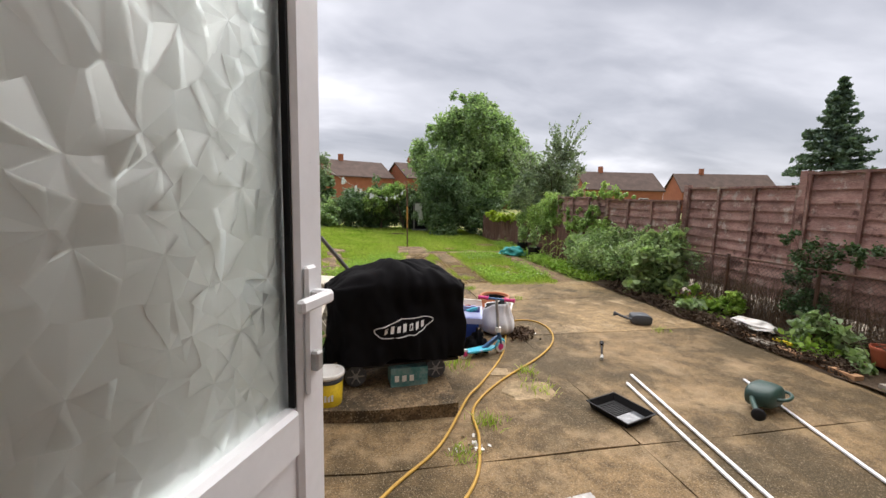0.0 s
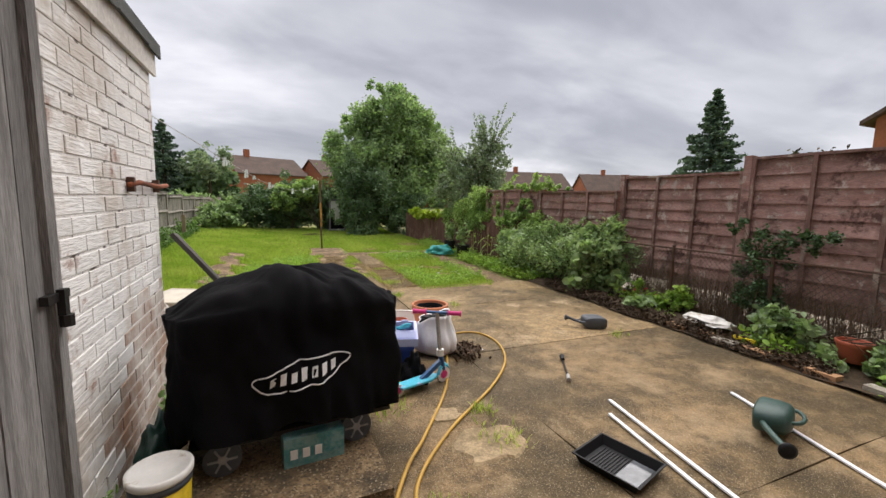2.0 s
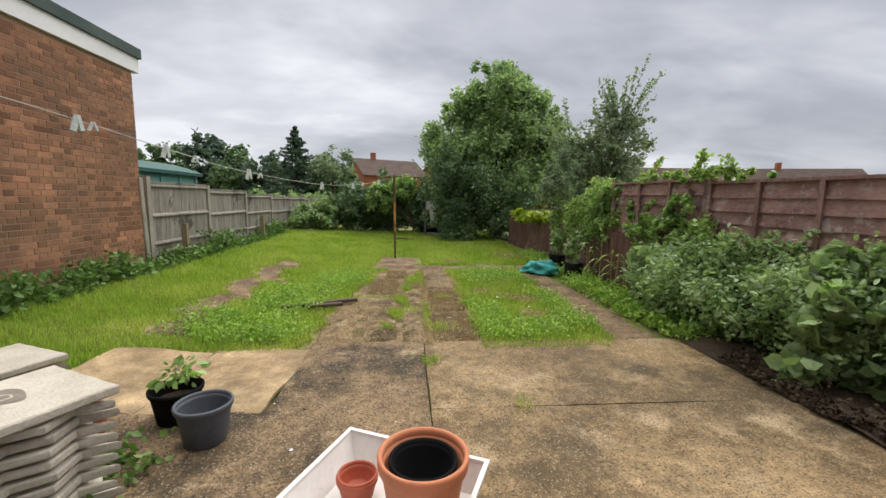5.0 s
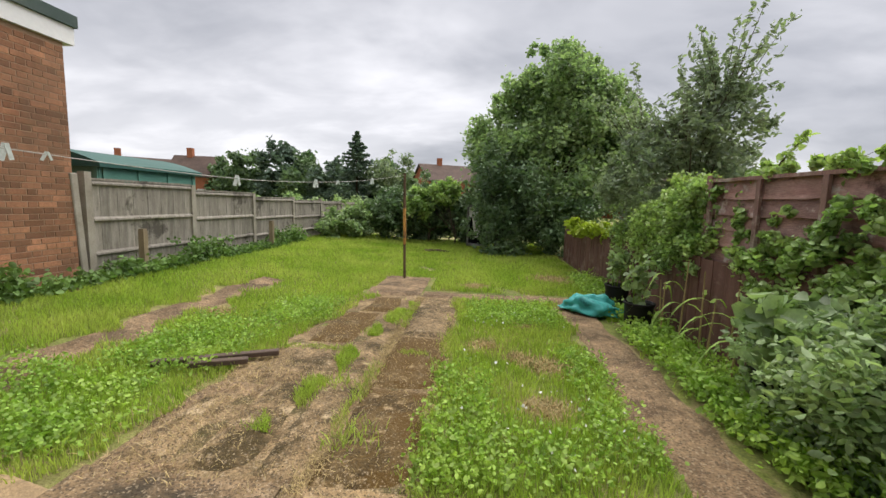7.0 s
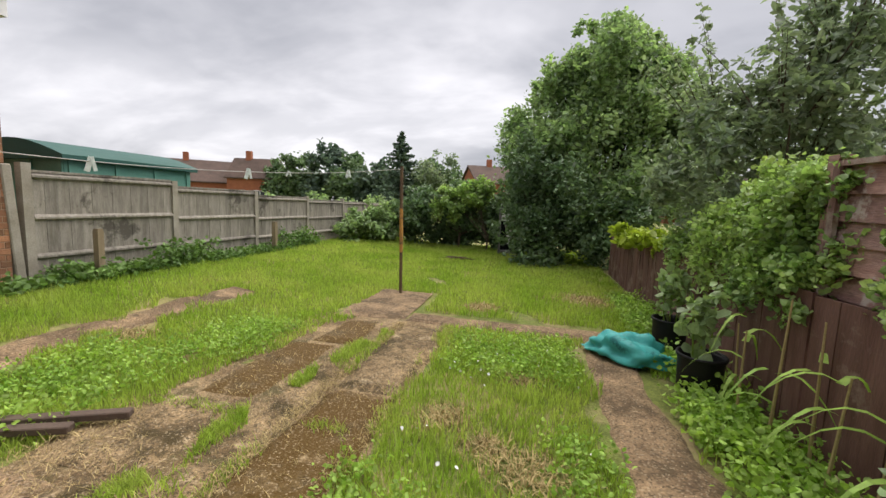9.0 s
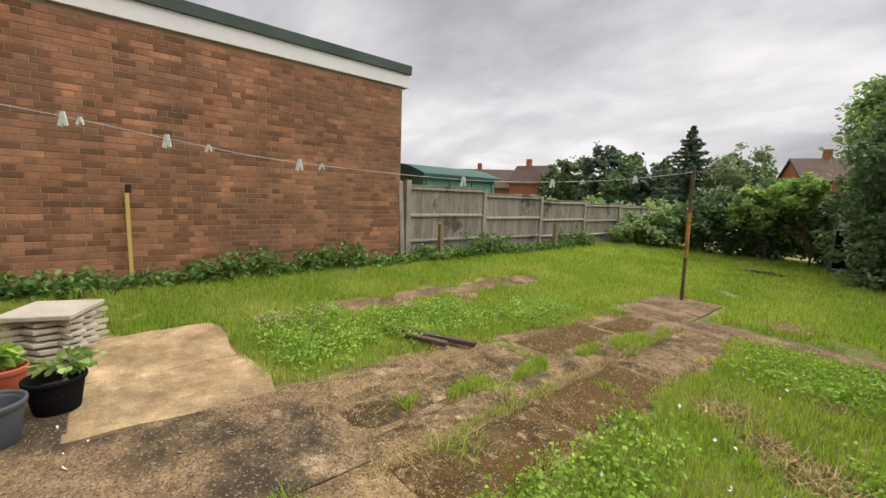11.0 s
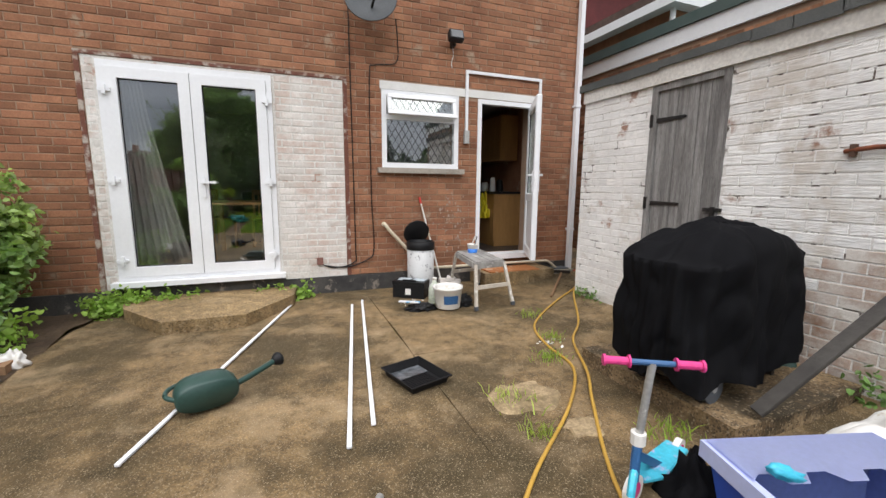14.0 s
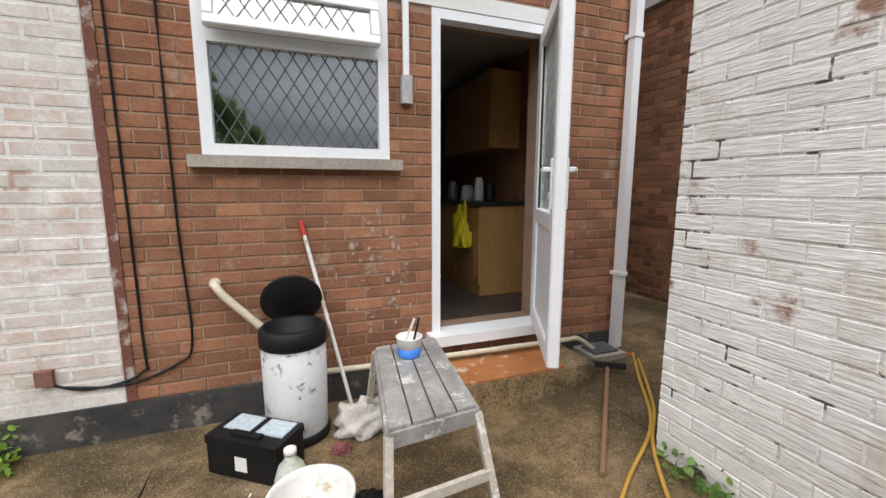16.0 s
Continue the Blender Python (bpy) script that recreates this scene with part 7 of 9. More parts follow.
def heap(name, x, y, sx, sy, sz, mat, label, category, seed, fold=2.4):
    bm = bmesh.new()
    bmesh.ops.create_icosphere(bm, subdivisions=4, radius=1)
    for v in bm.verts:
        n_ = 0.8 + 0.45 * noise.noise(v.co * fold + Vector((seed, seed * 2, 0))) + 0.12 * noise.noise(v.co * 7)
        v.co = Vector((v.co.x * sx * n_, v.co.y * sy * n_, max(v.co.z, -0.08) * sz * n_))
    ob = part(name, bm, mat, smooth=True)
    ob.matrix_world = Matrix.Translation((x, y, ground_z(x, y) + 0.1 * sz))
    return tagged(ob, label, category)


M_CLOTH = material("dusty_white_cloth", (0.62, 0.59, 0.55), (0.48, 0.44, 0.40), rough=0.95, bump=0.3, fine=60)
heap("dust_sheet", 0.55, 0.36, 0.19, 0.13, 0.17, M_CLOTH, "crumpled dusty white cloth by the bin", "cloth", 4)
heap("bin_liner", 0.66, 1.02, 0.13, 0.12, 0.12, M_BLACKPL, "crumpled black plastic bag behind the bucket", "plastic bag", 6, 3.5)
heap("bin_liner", 1.14, 1.02, 0.20, 0.14, 0.07, M_BLACKPL, "flat black plastic bag with tools beside the bucket", "plastic bag", 9, 3.5)
heap("white_rag", 4.25, 1.35, 0.10, 0.09, 0.12, M_WHITEPL, "bundled white plastic on the bed edge", "plastic sheet", 13)
heap("rag", 0.70, 0.52, 0.06, 0.05, 0.045, material("red_rag", (0.20, 0.07, 0.07), rough=0.95), "small dull red rag on the ground", "rag", 2)
bm = boxes((-0.11, 0.11, -0.03, 0.03, 0, 0.012))
ob = part("filler_packet", bm, material("blue_white_packet", (0.10, 0.35, 0.62), (0.7, 0.72, 0.74), big=7, contrast=(0.48, 0.52), bump=0), bevel=0.004)
ob.matrix_world = Matrix.Translation((1.27, 1.03, 0.085)) @ Matrix.Rotation(radians(-30), 4, "Z") @ Matrix.Rotation(radians(6), 4, "X")
tagged(ob, "blue and white packet lying on the black bag", "packet")

mop = thing("broom", "white-handled broom with a red tip leaning on the wall", "broom")
bm = bmesh.new()
rod(bm, (0.60, 0.22, 0.06), (0.815, 0.035, 1.06), 0.011, n=10)
part("handle", bm, M_WHITEPL, mop)
bm = bmesh.new()
rod(bm, (0.815, 0.035, 1.06), (0.832, 0.021, 1.14), 0.014, n=10)
part("tip", bm, material("red_cap", (0.5, 0.05, 0.04), rough=0.4), mop, "red plastic hanging tip")
bm = bmesh.new()
rod(bm, (0.60, 0.22, 0.0), (0.60, 0.22, 0.07), 0.05, 0.02, n=12)
part("mop_head", bm, M_CLOTH, mop)

M_CREAM = material("cream_waste_pipe", (0.62, 0.55, 0.42), (0.55, 0.48, 0.36), rough=0.5, bump=0.05)
wp = thing("waste_pipe", "cream plastic waste pipe running down the wall", "pipe")
bm = bmesh.new()
tube(bm, smooth_line([(1.29, 0.02, 0.77), (1.28, 0.06, 0.76), (1.22, 0.07, 0.68), (0.96, 0.08, 0.40), (0.86, 0.08, 0.3)], 5), 0.022, 10)
part("pipe", bm, M_CREAM, wp, smooth=True)
bm = bmesh.new()
rod(bm, (1.29, 0.0, 0.77), (1.29, 0.022, 0.77), 0.03, n=14)
part("collar", bm, M_CREAM, wp)
bm = bmesh.new()
tube(bm, smooth_line([(0.86, 0.08, 0.24), (0.4, 0.10, 0.235), (-0.35, 0.15, 0.245), (-0.95, 0.16, 0.24), (-1.08, 0.14, 0.22), (-1.28, 0.12, 0.08)], 5), 0.018, 10)
tagged(part("waste_pipe", bm, M_CREAM, smooth=True), "cream waste pipe along the foot of the wall to the drain", "pipe")
dr = thing("drain", "square drain gully with a grey cover", "drain", Matrix.Translation((-1.28, 0.14, ground_z(-1.28, 0.14))))
part("surround", boxes((-0.15, 0.15, -0.12, 0.12, -0.02, 0.045)), M_CONPOST, dr, bevel=0.006)
part("cover", boxes((-0.11, 0.11, -0.08, 0.08, 0.046, 0.06)), M_GREYPL, dr, bevel=0.004)

dp = thing("downpipe", "square white plastic downpipe at the house corner", "downpipe")
part("pipe", boxes((-1.535, -1.47, 0.03, 0.095, 0.05, 5.9)), M_UPVC, dp, bevel=0.008)
for z in (0.66, 2.4, 4.2):
    part("bracket", boxes((-1.545, -1.46, 0.0, 0.102, z, z + 0.03)), M_UPVC, dp, bevel=0.003)

stp = thing("door_step", "rough concrete doorstep with an orange board laid on it", "step", kind="structure")
part("step", boxes((-0.95, 0.10, 0.02, 0.46, -0.05, 0.185)), M_CONCRETE, stp, bevel=0.012)
part("board", boxes((-0.72, 0.02, 0.125, 0.455, 0.187, 0.2)), material("orange_plywood", (0.42, 0.17, 0.06), (0.34, 0.13, 0.045), big=5, fine=30, bump=0.15, stain=((0.55, 0.42, 0.3), 6, 0.2)), stp, "stained orange plywood board")
fst = thing("garden_step", "low concrete step with angled corners under the french doors", "step", kind="structure")
bm = bmesh.new()
prism(bm, [(2.33, 0.02), (2.38, 0.44), (2.80, 1.0), (3.45, 1.0), (3.88, 0.44), (4.0, 0.02)], "z", -0.05, 0.115)
part("step", bm, M_CONCRETE, fst, bevel=0.015)

cond = thing("cable_trunking", "white plastic cable trunking over the kitchen door", "trunking")
for r in ((0.18, 0.215, 0.0155, 0.04, 1.95, 2.69), (-0.92, 0.18, 0.0155, 0.036, 2.655, 2.69), (-0.92, -0.885, 0.0155, 0.036, 2.44, 2.655)):
    part("length", boxes(r), M_UPVC, cond, bevel=0.003)
part("switch_box", boxes((0.165, 0.23, 0.012, 0.055, 1.79, 1.95)), material("grey_switch", (0.40, 0.40, 0.39), rough=0.4), cond, bevel=0.006)

fl = thing("flood_light", "small black flood light on the wall", "flood light")
part("lamp", (lambda b: (box(b, -0.09, 0.09, -0.04, 0.05, -0.06, 0.07, m=Matrix.Translation((0.41, 0.14, 3.02)) @ Matrix.Rotation(radians(20), 4, "X")), b)[1])(bmesh.new()), M_BLACKIRON, fl, bevel=0.01)
part("lens", (lambda b: (box(b, -0.075, 0.075, 0.05, 0.056, -0.045, 0.05, m=Matrix.Translation((0.41, 0.14, 3.02)) @ Matrix.Rotation(radians(20), 4, "X")), b)[1])(bmesh.new()), M_DARKGLASS, fl)
part("bracket", boxes((0.39, 0.43, 0.0, 0.11, 2.93, 3.0)), M_BLACKIRON, fl)
bm = bmesh.new()
tube(bm, smooth_line([(0.40, 0.012, 2.95), (0.385, 0.014, 2.85), (0.41, 0.014, 2.76), (0.40, 0.014, 2.70)], 5), 0.005, 6)
part("cable", bm, M_WHITEPL, fl)

dish = thing("satellite_dish", "dark grey mesh satellite dish on a wall bracket", "satellite dish")
bm = bmesh.new()
DM = Matrix.Translation((1.46, 0.27, 3.20)) @ Matrix.Rotation(radians(-76), 4, "X") @ Matrix.Rotation(radians(12), 4, "Y")
lathe(bm, [(0.02, 0.0), (0.15, 0.02), (0.27, 0.065), (0.28, 0.07), (0.27, 0.074), (0.15, 0.03), (0.02, 0.01)], 36, m=DM)
part("dish", bm, material("dish_grey", (0.07, 0.075, 0.08), rough=0.6, bump=0.1), dish, smooth=True)
bm = bmesh.new()
bar(bm, (1.46, 0.0, 3.12), (1.46, 0.27, 3.22), 0.03, 0.03)
bar(bm, (1.46, 0.28, 3.12), (1.46, 0.62, 3.20), 0.02, 0.03)
part("arm", bm, M_BLACKIRON, dish)
bm = bmesh.new()
rod(bm, (1.46, 0.60, 3.19), (1.46, 0.68, 3.24), 0.03)
part("receiver", bm, M_GREYPL, dish)
bm = bmesh.new()
for pts_ in ([(1.68, 0.016, 4.8), (1.66, 0.016, 2.5), (1.645, 0.016, 0.6), (1.66, 0.018, 0.36), (1.9, 0.016, 0.3), (2.06, 0.016, 0.36)],
             [(1.12, 0.016, 3.2), (1.10, 0.016, 2.98), (1.12, 0.016, 2.72), (1.38, 0.016, 2.66), (1.44, 0.016, 2.5), (1.44, 0.016, 1.2), (1.42, 0.018, 0.52), (1.5, 0.018, 0.38), (1.75, 0.018, 0.30), (2.0, 0.018, 0.33)]):
    bm = bmesh.new()
    tube(bm, smooth_line(pts_, 6), 0.0065, 6)
    tagged(part("cable", bm, M_BLACKPL), "black cable clipped down the brick wall", "cable", "wall wiring")
tagged(part("socket_box", boxes((2.03, 2.10, 0.004, 0.035, 0.35, 0.43)), material("rusty_box", (0.20, 0.10, 0.08), rough=0.8), bevel=0.005), "small rusty outdoor socket box", "socket box")
mat_t = thing("mattock", "hand tool with a wooden handle leaning on the drain", "tool")
bm = bmesh.new()
rod(bm, (-1.12, 0.40, 0.10), (-0.40, 1.16, ground_z(-0.4, 1.16) + 0.016), 0.015, n=10)
part("handle", bm, material("handle_wood", (0.22, 0.13, 0.07), bump=0.2), mat_t)
bm = bmesh.new()
bar(bm, (-1.22, 0.46, 0.12), (-1.02, 0.33, 0.12), 0.03, 0.04)
part("head", bm, M_BLACKIRON, mat_t)

# paint scrapings on the concrete
rng = np.random.default_rng(14)
pts = np.concatenate([rng.normal([x, y, 0.004], [s_, s_ * 0.7, 0.001], (n, 3)) for x, y, s_, n in ((0.45, 2.28, 0.06, 26), (1.15, 0.82, 0.12, 14), (1.6, 4.35, 0.1, 6), (0.8, 5.9, 0.3, 12))])
pts[:, 2] = ground_zs(pts[:, 0], pts[:, 1]) + 0.008
tagged(leaf_mesh("paint_flakes", pts, 0.02, M_WHITEPL, rng=rng, long=1.4), "white paint flakes scattered on the concrete", "paint flakes", kind="stuff")

for ob in (cond, fl, dish, wp):
    ob.location.z = HZ

# ---- garden things ----
yp = tagged(part("yellow_post", boxes((-2.845, -2.80, 6.385, 6.425, 0.22, 1.30)), material("yellow_wood", (0.58, 0.44, 0.16), (0.50, 0.37, 0.13), bump=0.1, spread=0.1), bevel=0.004), "pale yellow timber batten standing against the brick wall", "batten")
yp.rotation_euler = (radians(0), 0, 0)
tagged(part("dark_bracket", boxes((-2.85, -2.80, 6.39, 6.45, 1.302, 1.40)), M_BLACKIRON, bevel=0.004), "rusty dark bracket on the brick wall above the batten", "bracket")
pole = thing("washing_line_post", "rusty metal washing line post with peeling orange paint", "post")
bm = bmesh.new()
rod(bm, (1.12, 12.66, -0.1), (1.09, 12.66, 1.9), 0.024, n=12)
part("post", bm, material("rusty_post", (0.16, 0.105, 0.06), (0.08, 0.055, 0.038), big=3, bump=0.3, stretch=(1, 1, 1)), pole)
bm = bmesh.new()
rod(bm, (1.111, 12.66, 0.62), (1.098, 12.66, 1.28), 0.0262, n=12)
part("orange_band", bm, material("orange_peeling", (0.52, 0.27, 0.07), (0.40, 0.20, 0.06), big=6, bump=0.2, flake=((0.14, 0.09, 0.05), 9, 0.3)), pole)
line_pts = [Vector((-0.93, 4.16, 2.05)), Vector((-0.70, 5.2, 1.92)), Vector((-0.55, 6.0, 1.83)), Vector((-0.35, 6.65, 1.72)), Vector((-0.125, 7.45, 1.62)), Vector((0.3, 9.2, 1.56)), Vector((0.72, 11.0, 1.66)), Vector((1.09, 12.66, 1.86))]
line_s = smooth_line(line_pts, 8)
wl = thing("washing_line", "thin washing line with pale plastic pegs", "washing line")
bm = bmesh.new()
tube(bm, line_s, 0.003, 5)
part("line", bm, material("line_cord", (0.45, 0.45, 0.42), rough=0.7), wl)
for k, big in ((16, 1), (17, 0), (23, 1), (26, 0), (32, 1), (33, 0), (39, 1), (44, 1), (46, 0), (50, 1)):
    p = line_s[min(k, len(line_s) - 1)]
    bm = bmesh.new()
    s_ = 1.0 if big else 0.55
    bar(bm, p + Vector((0, 0, 0.03 * s_)), p - Vector((0.015, 0.02, 0.065 * s_)), 0.012, 0.03 * s_)
    bar(bm, p + Vector((0.004, 0, 0.03 * s_)), p - Vector((-0.012, -0.015, 0.06 * s_)), 0.012, 0.02 * s_)
    part("peg", bm, material("pale_peg", (0.62, 0.70, 0.66), rough=0.5) if k == 16 else bpy.data.materials["pale_peg"], wl)

rail = thing("fallen_rail", "rotten dark timber rails lying in the grass", "timber")
for a, b in (((-0.14, 8.34), (0.72, 8.77)), ((0.16, 8.36), (0.56, 8.55))):
    bm = bmesh.new()
    bar(bm, (*a, ground_z(*a) + 0.04), (*b, ground_z(*b) + 0.03), 0.07, 0.045)
    part("rail", bm, material("rotten_timber", (0.075, 0.05, 0.04), (0.11, 0.08, 0.06), bump=0.5), rail, bevel=0.006)
rng = np.random.default_rng(5)
bm = bmesh.new()
bmesh.ops.create_icosphere(bm, subdivisions=4, radius=1)
for v in bm.verts:
    n_ = 0.82 + 0.4 * noise.noise(v.co * 2.1 + Vector((2, 2, 7))) + 0.1 * noise.noise(v.co * 6)
    v.co = Vector((v.co.x * 0.46 * n_, v.co.y * 0.24 * n_, max(v.co.z, -0.08) * 0.25 * n_))
ob = part("garden_bag", bm, material("turquoise_tarpaulin", (0.04, 0.32, 0.30), (0.06, 0.38, 0.36), rough=0.45, bump=0.1, fine=30, spread=0.1, stain=((0.02, 0.16, 0.16), 5, 0.2)), smooth=True)
ob.matrix_world = Matrix.Translation((3.95, 10.85, 0.03)) @ Matrix.Rotation(radians(-28), 4, "Z")
tagged(ob, "crumpled turquoise tarpaulin garden bag on the path", "garden bag")

# ---- kitchen seen through the door ----
M_BEECH = material("beech_cabinet", (0.46, 0.26, 0.10), (0.38, 0.21, 0.08), rough=0.4, big=3, fine=25, bump=0.08, stretch=(5, 5, 0.8), spread=0.1)
M_WORKTOP = material("black_worktop", (0.02, 0.02, 0.022), (0.03, 0.03, 0.032), rough=0.25, fine=120, bump=0.03, spec=0.5)


def base_unit(y0, y1):
    th = thing("base_cabinet", "beech-fronted kitchen base cabinet", "cabinet", group="kitchen base cabinets")
    part("body", boxes((-1.265, -0.785, y0, y1, 0.302, 1.165)), M_BEECH, th)
    d = part("door", boxes((-0.783, -0.765, y0 + 0.004, y1 - 0.004, 0.41, 0.99)), M_BEECH, th, bevel=0.004)
    part("panel", boxes((-0.764, -0.758, y0 + 0.07, y1 - 0.07, 0.48, 0.92)), M_BEECH, d, bevel=0.003)
    part("drawer_front", boxes((-0.783, -0.765, y0 + 0.004, y1 - 0.004, 1.0, 1.15)), M_BEECH, th, bevel=0.004)
    part("handle", boxes((-0.757, -0.735, (y0 + y1) / 2 - 0.05, (y0 + y1) / 2 + 0.05, 1.07, 1.08)), M_ALU, th)


for a in (-0.95, -1.55, -2.15):
    base_unit(a - 0.6, a)
tagged(part("worktop", boxes((-1.265, -0.74, -2.78, -0.93, 1.167, 1.205)), M_WORKTOP, bevel=0.004), "black laminate kitchen worktop", "worktop")
for k, a in enumerate((-1.1, -1.7)):
    th = thing("wall_cabinet", "beech-fronted kitchen wall cabinet", "cabinet", group="kitchen wall cabinets")
    part("body", boxes((-1.265, -0.96, a - 0.6, a, 1.72, 2.45)), M_BEECH, th)
    part("door", boxes((-0.958, -0.94, a - 0.595, a - 0.005, 1.725, 2.445)), M_BEECH, th, bevel=0.004)
wm = thing("washing_machine", "grey front-loading washing machine at the far wall", "washing machine")
part("body", boxes((-0.35, 0.25, -3.95, -3.35, 0.302, 1.14)), M_ALU, wm, bevel=0.01)
bm = bmesh.new()
rod(bm, (-0.05, -3.349, 0.72), (-0.05, -3.32, 0.72), 0.19, n=28)
part("door", bm, M_GREYPL, wm)
th = thing("oven", "black built-in oven under the worktop", "oven")
part("body", boxes((-1.265, -0.79, -3.4, -2.80, 0.302, 1.16)), M_BLACKPL, th, bevel=0.004)
part("door_glass", boxes((-0.789, -0.77, -3.38, -2.82, 0.45, 0.98)), M_DARKGLASS, th)
bg = heap("shopping_bag", -0.70, -1.22, 0.07, 0.17, 0.30, material("yellow_bag", (0.66, 0.55, 0.02), rough=0.5, bump=0.1), "bright yellow plastic bag hanging on a cabinet", "shopping bag", 3)
bg.matrix_world = Matrix.Translation((-0.68, -1.18, 0.80)) @ Matrix.Diagonal((1.1, 1.25, 1.35, 1))
for k, (y, h, r, mt) in enumerate(((-1.2, 0.20, 0.06, M_BLACKPL), (-1.45, 0.24, 0.05, M_WHITEPL), (-1.75, 0.16, 0.07, M_WHITEPL), (-2.2, 0.22, 0.06, M_ALU))):
    bm = bmesh.new()
    lathe(bm, [(r, 0), (r * 1.05, 0.02), (r * 0.9, h * 0.8), (r * 0.6, h)], 18, m=Matrix.Translation((-1.0, y, 1.206)))
    tagged(part("kitchen_jar" if k else "kettle", bm, mt, smooth=True), "small canister on the worktop" if k else "black electric kettle on the worktop", "kitchenware")

# ---- dining room behind the french doors ----
M_CURTAIN = material("pale_curtain", (0.62, 0.60, 0.56), (0.52, 0.50, 0.46), rough=0.9, bump=0.1)
for x0_, x1_, ph in ((3.40, 3.98, 0.3), (2.52, 2.72, 1.7)):
    bm = bmesh.new()
    n = 40
    cols = []
    for i in range(n + 1):
        x = x0_ + (x1_ - x0_) * i / n
        y = -0.36 + 0.035 * math.sin(i * 1.1 + ph)
        edge_ = 3.98 if ph < 1 else 2.52
        cols.append([bm.verts.new((edge_ + (x - edge_) * (0.34 + 0.66 * (1 - (z - 0.31) / 2.19) ** 1.3), y - 0.03 * (2.4 - z) * 0.2, z)) for z in (0.31, 0.7, 1.3, 1.9, 2.5)])
    for a, b in zip(cols, cols[1:]):
        for i in range(4):
            bm.faces.new((a[i], b[i], b[i + 1], a[i + 1]))
    bmesh.ops.solidify(bm, geom=bm.faces[:], thickness=0.004)
    tagged(part("curtain", bm, M_CURTAIN, smooth=True), "pale curtain hanging inside the french doors", "curtain")
tbl = thing("dining_table", "beech dining table inside the room", "dining table")
part("tabletop", boxes((2.55, 3.35, -1.9, -0.85, 1.02, 1.05)), M_BEECH, tbl, bevel=0.004)
for x in (2.6, 3.3):
    for y in (-1.85, -0.9):
        part("leg", boxes((x - 0.03, x + 0.03, y - 0.03, y + 0.03, 0.302, 1.018)), M_BEECH, tbl)
ch = thing("dining_chair", "beech dining chair with a slatted back", "chair", Matrix.Translation((2.72, -2.3, 0.302)) @ Matrix.Rotation(radians(180), 4, "Z"), group="dining chairs")
part("seat", boxes((-0.2, 0.2, -0.2, 0.2, 0.44, 0.47)), M_BEECH, ch, bevel=0.004)
for x in (-0.18, 0.18):
    for y in (-0.18, 0.18):
        part("leg", boxes((x - 0.018, x + 0.018, y - 0.018, y + 0.018, 0, 0.438 if y < 0 else 0.9)), M_BEECH, ch)
part("back_rail", boxes((-0.16, 0.16, 0.17, 0.19, 0.82, 0.9)), M_BEECH, ch)
for x in (-0.1, 0, 0.1):
    part("slat", boxes((x - 0.015, x + 0.015, 0.172, 0.188, 0.473, 0.818)), M_BEECH, ch)
copy_thing(ch, Matrix.Translation((3.3, -2.35, 0.302)) @ Matrix.Rotation(radians(-100), 4, "Z"))
th = thing("armchair", "small dark armchair in the room", "armchair", Matrix.Translation((2.75, -2.6, 0.302)))
part("seat", boxes((-0.35, 0.35, -0.35, 0.35, 0.05, 0.42)), M_COVER, th, bevel=0.03)
part("backrest", boxes((-0.35, 0.35, -0.5, -0.36, 0.05, 0.85)), M_COVER, th, bevel=0.03)

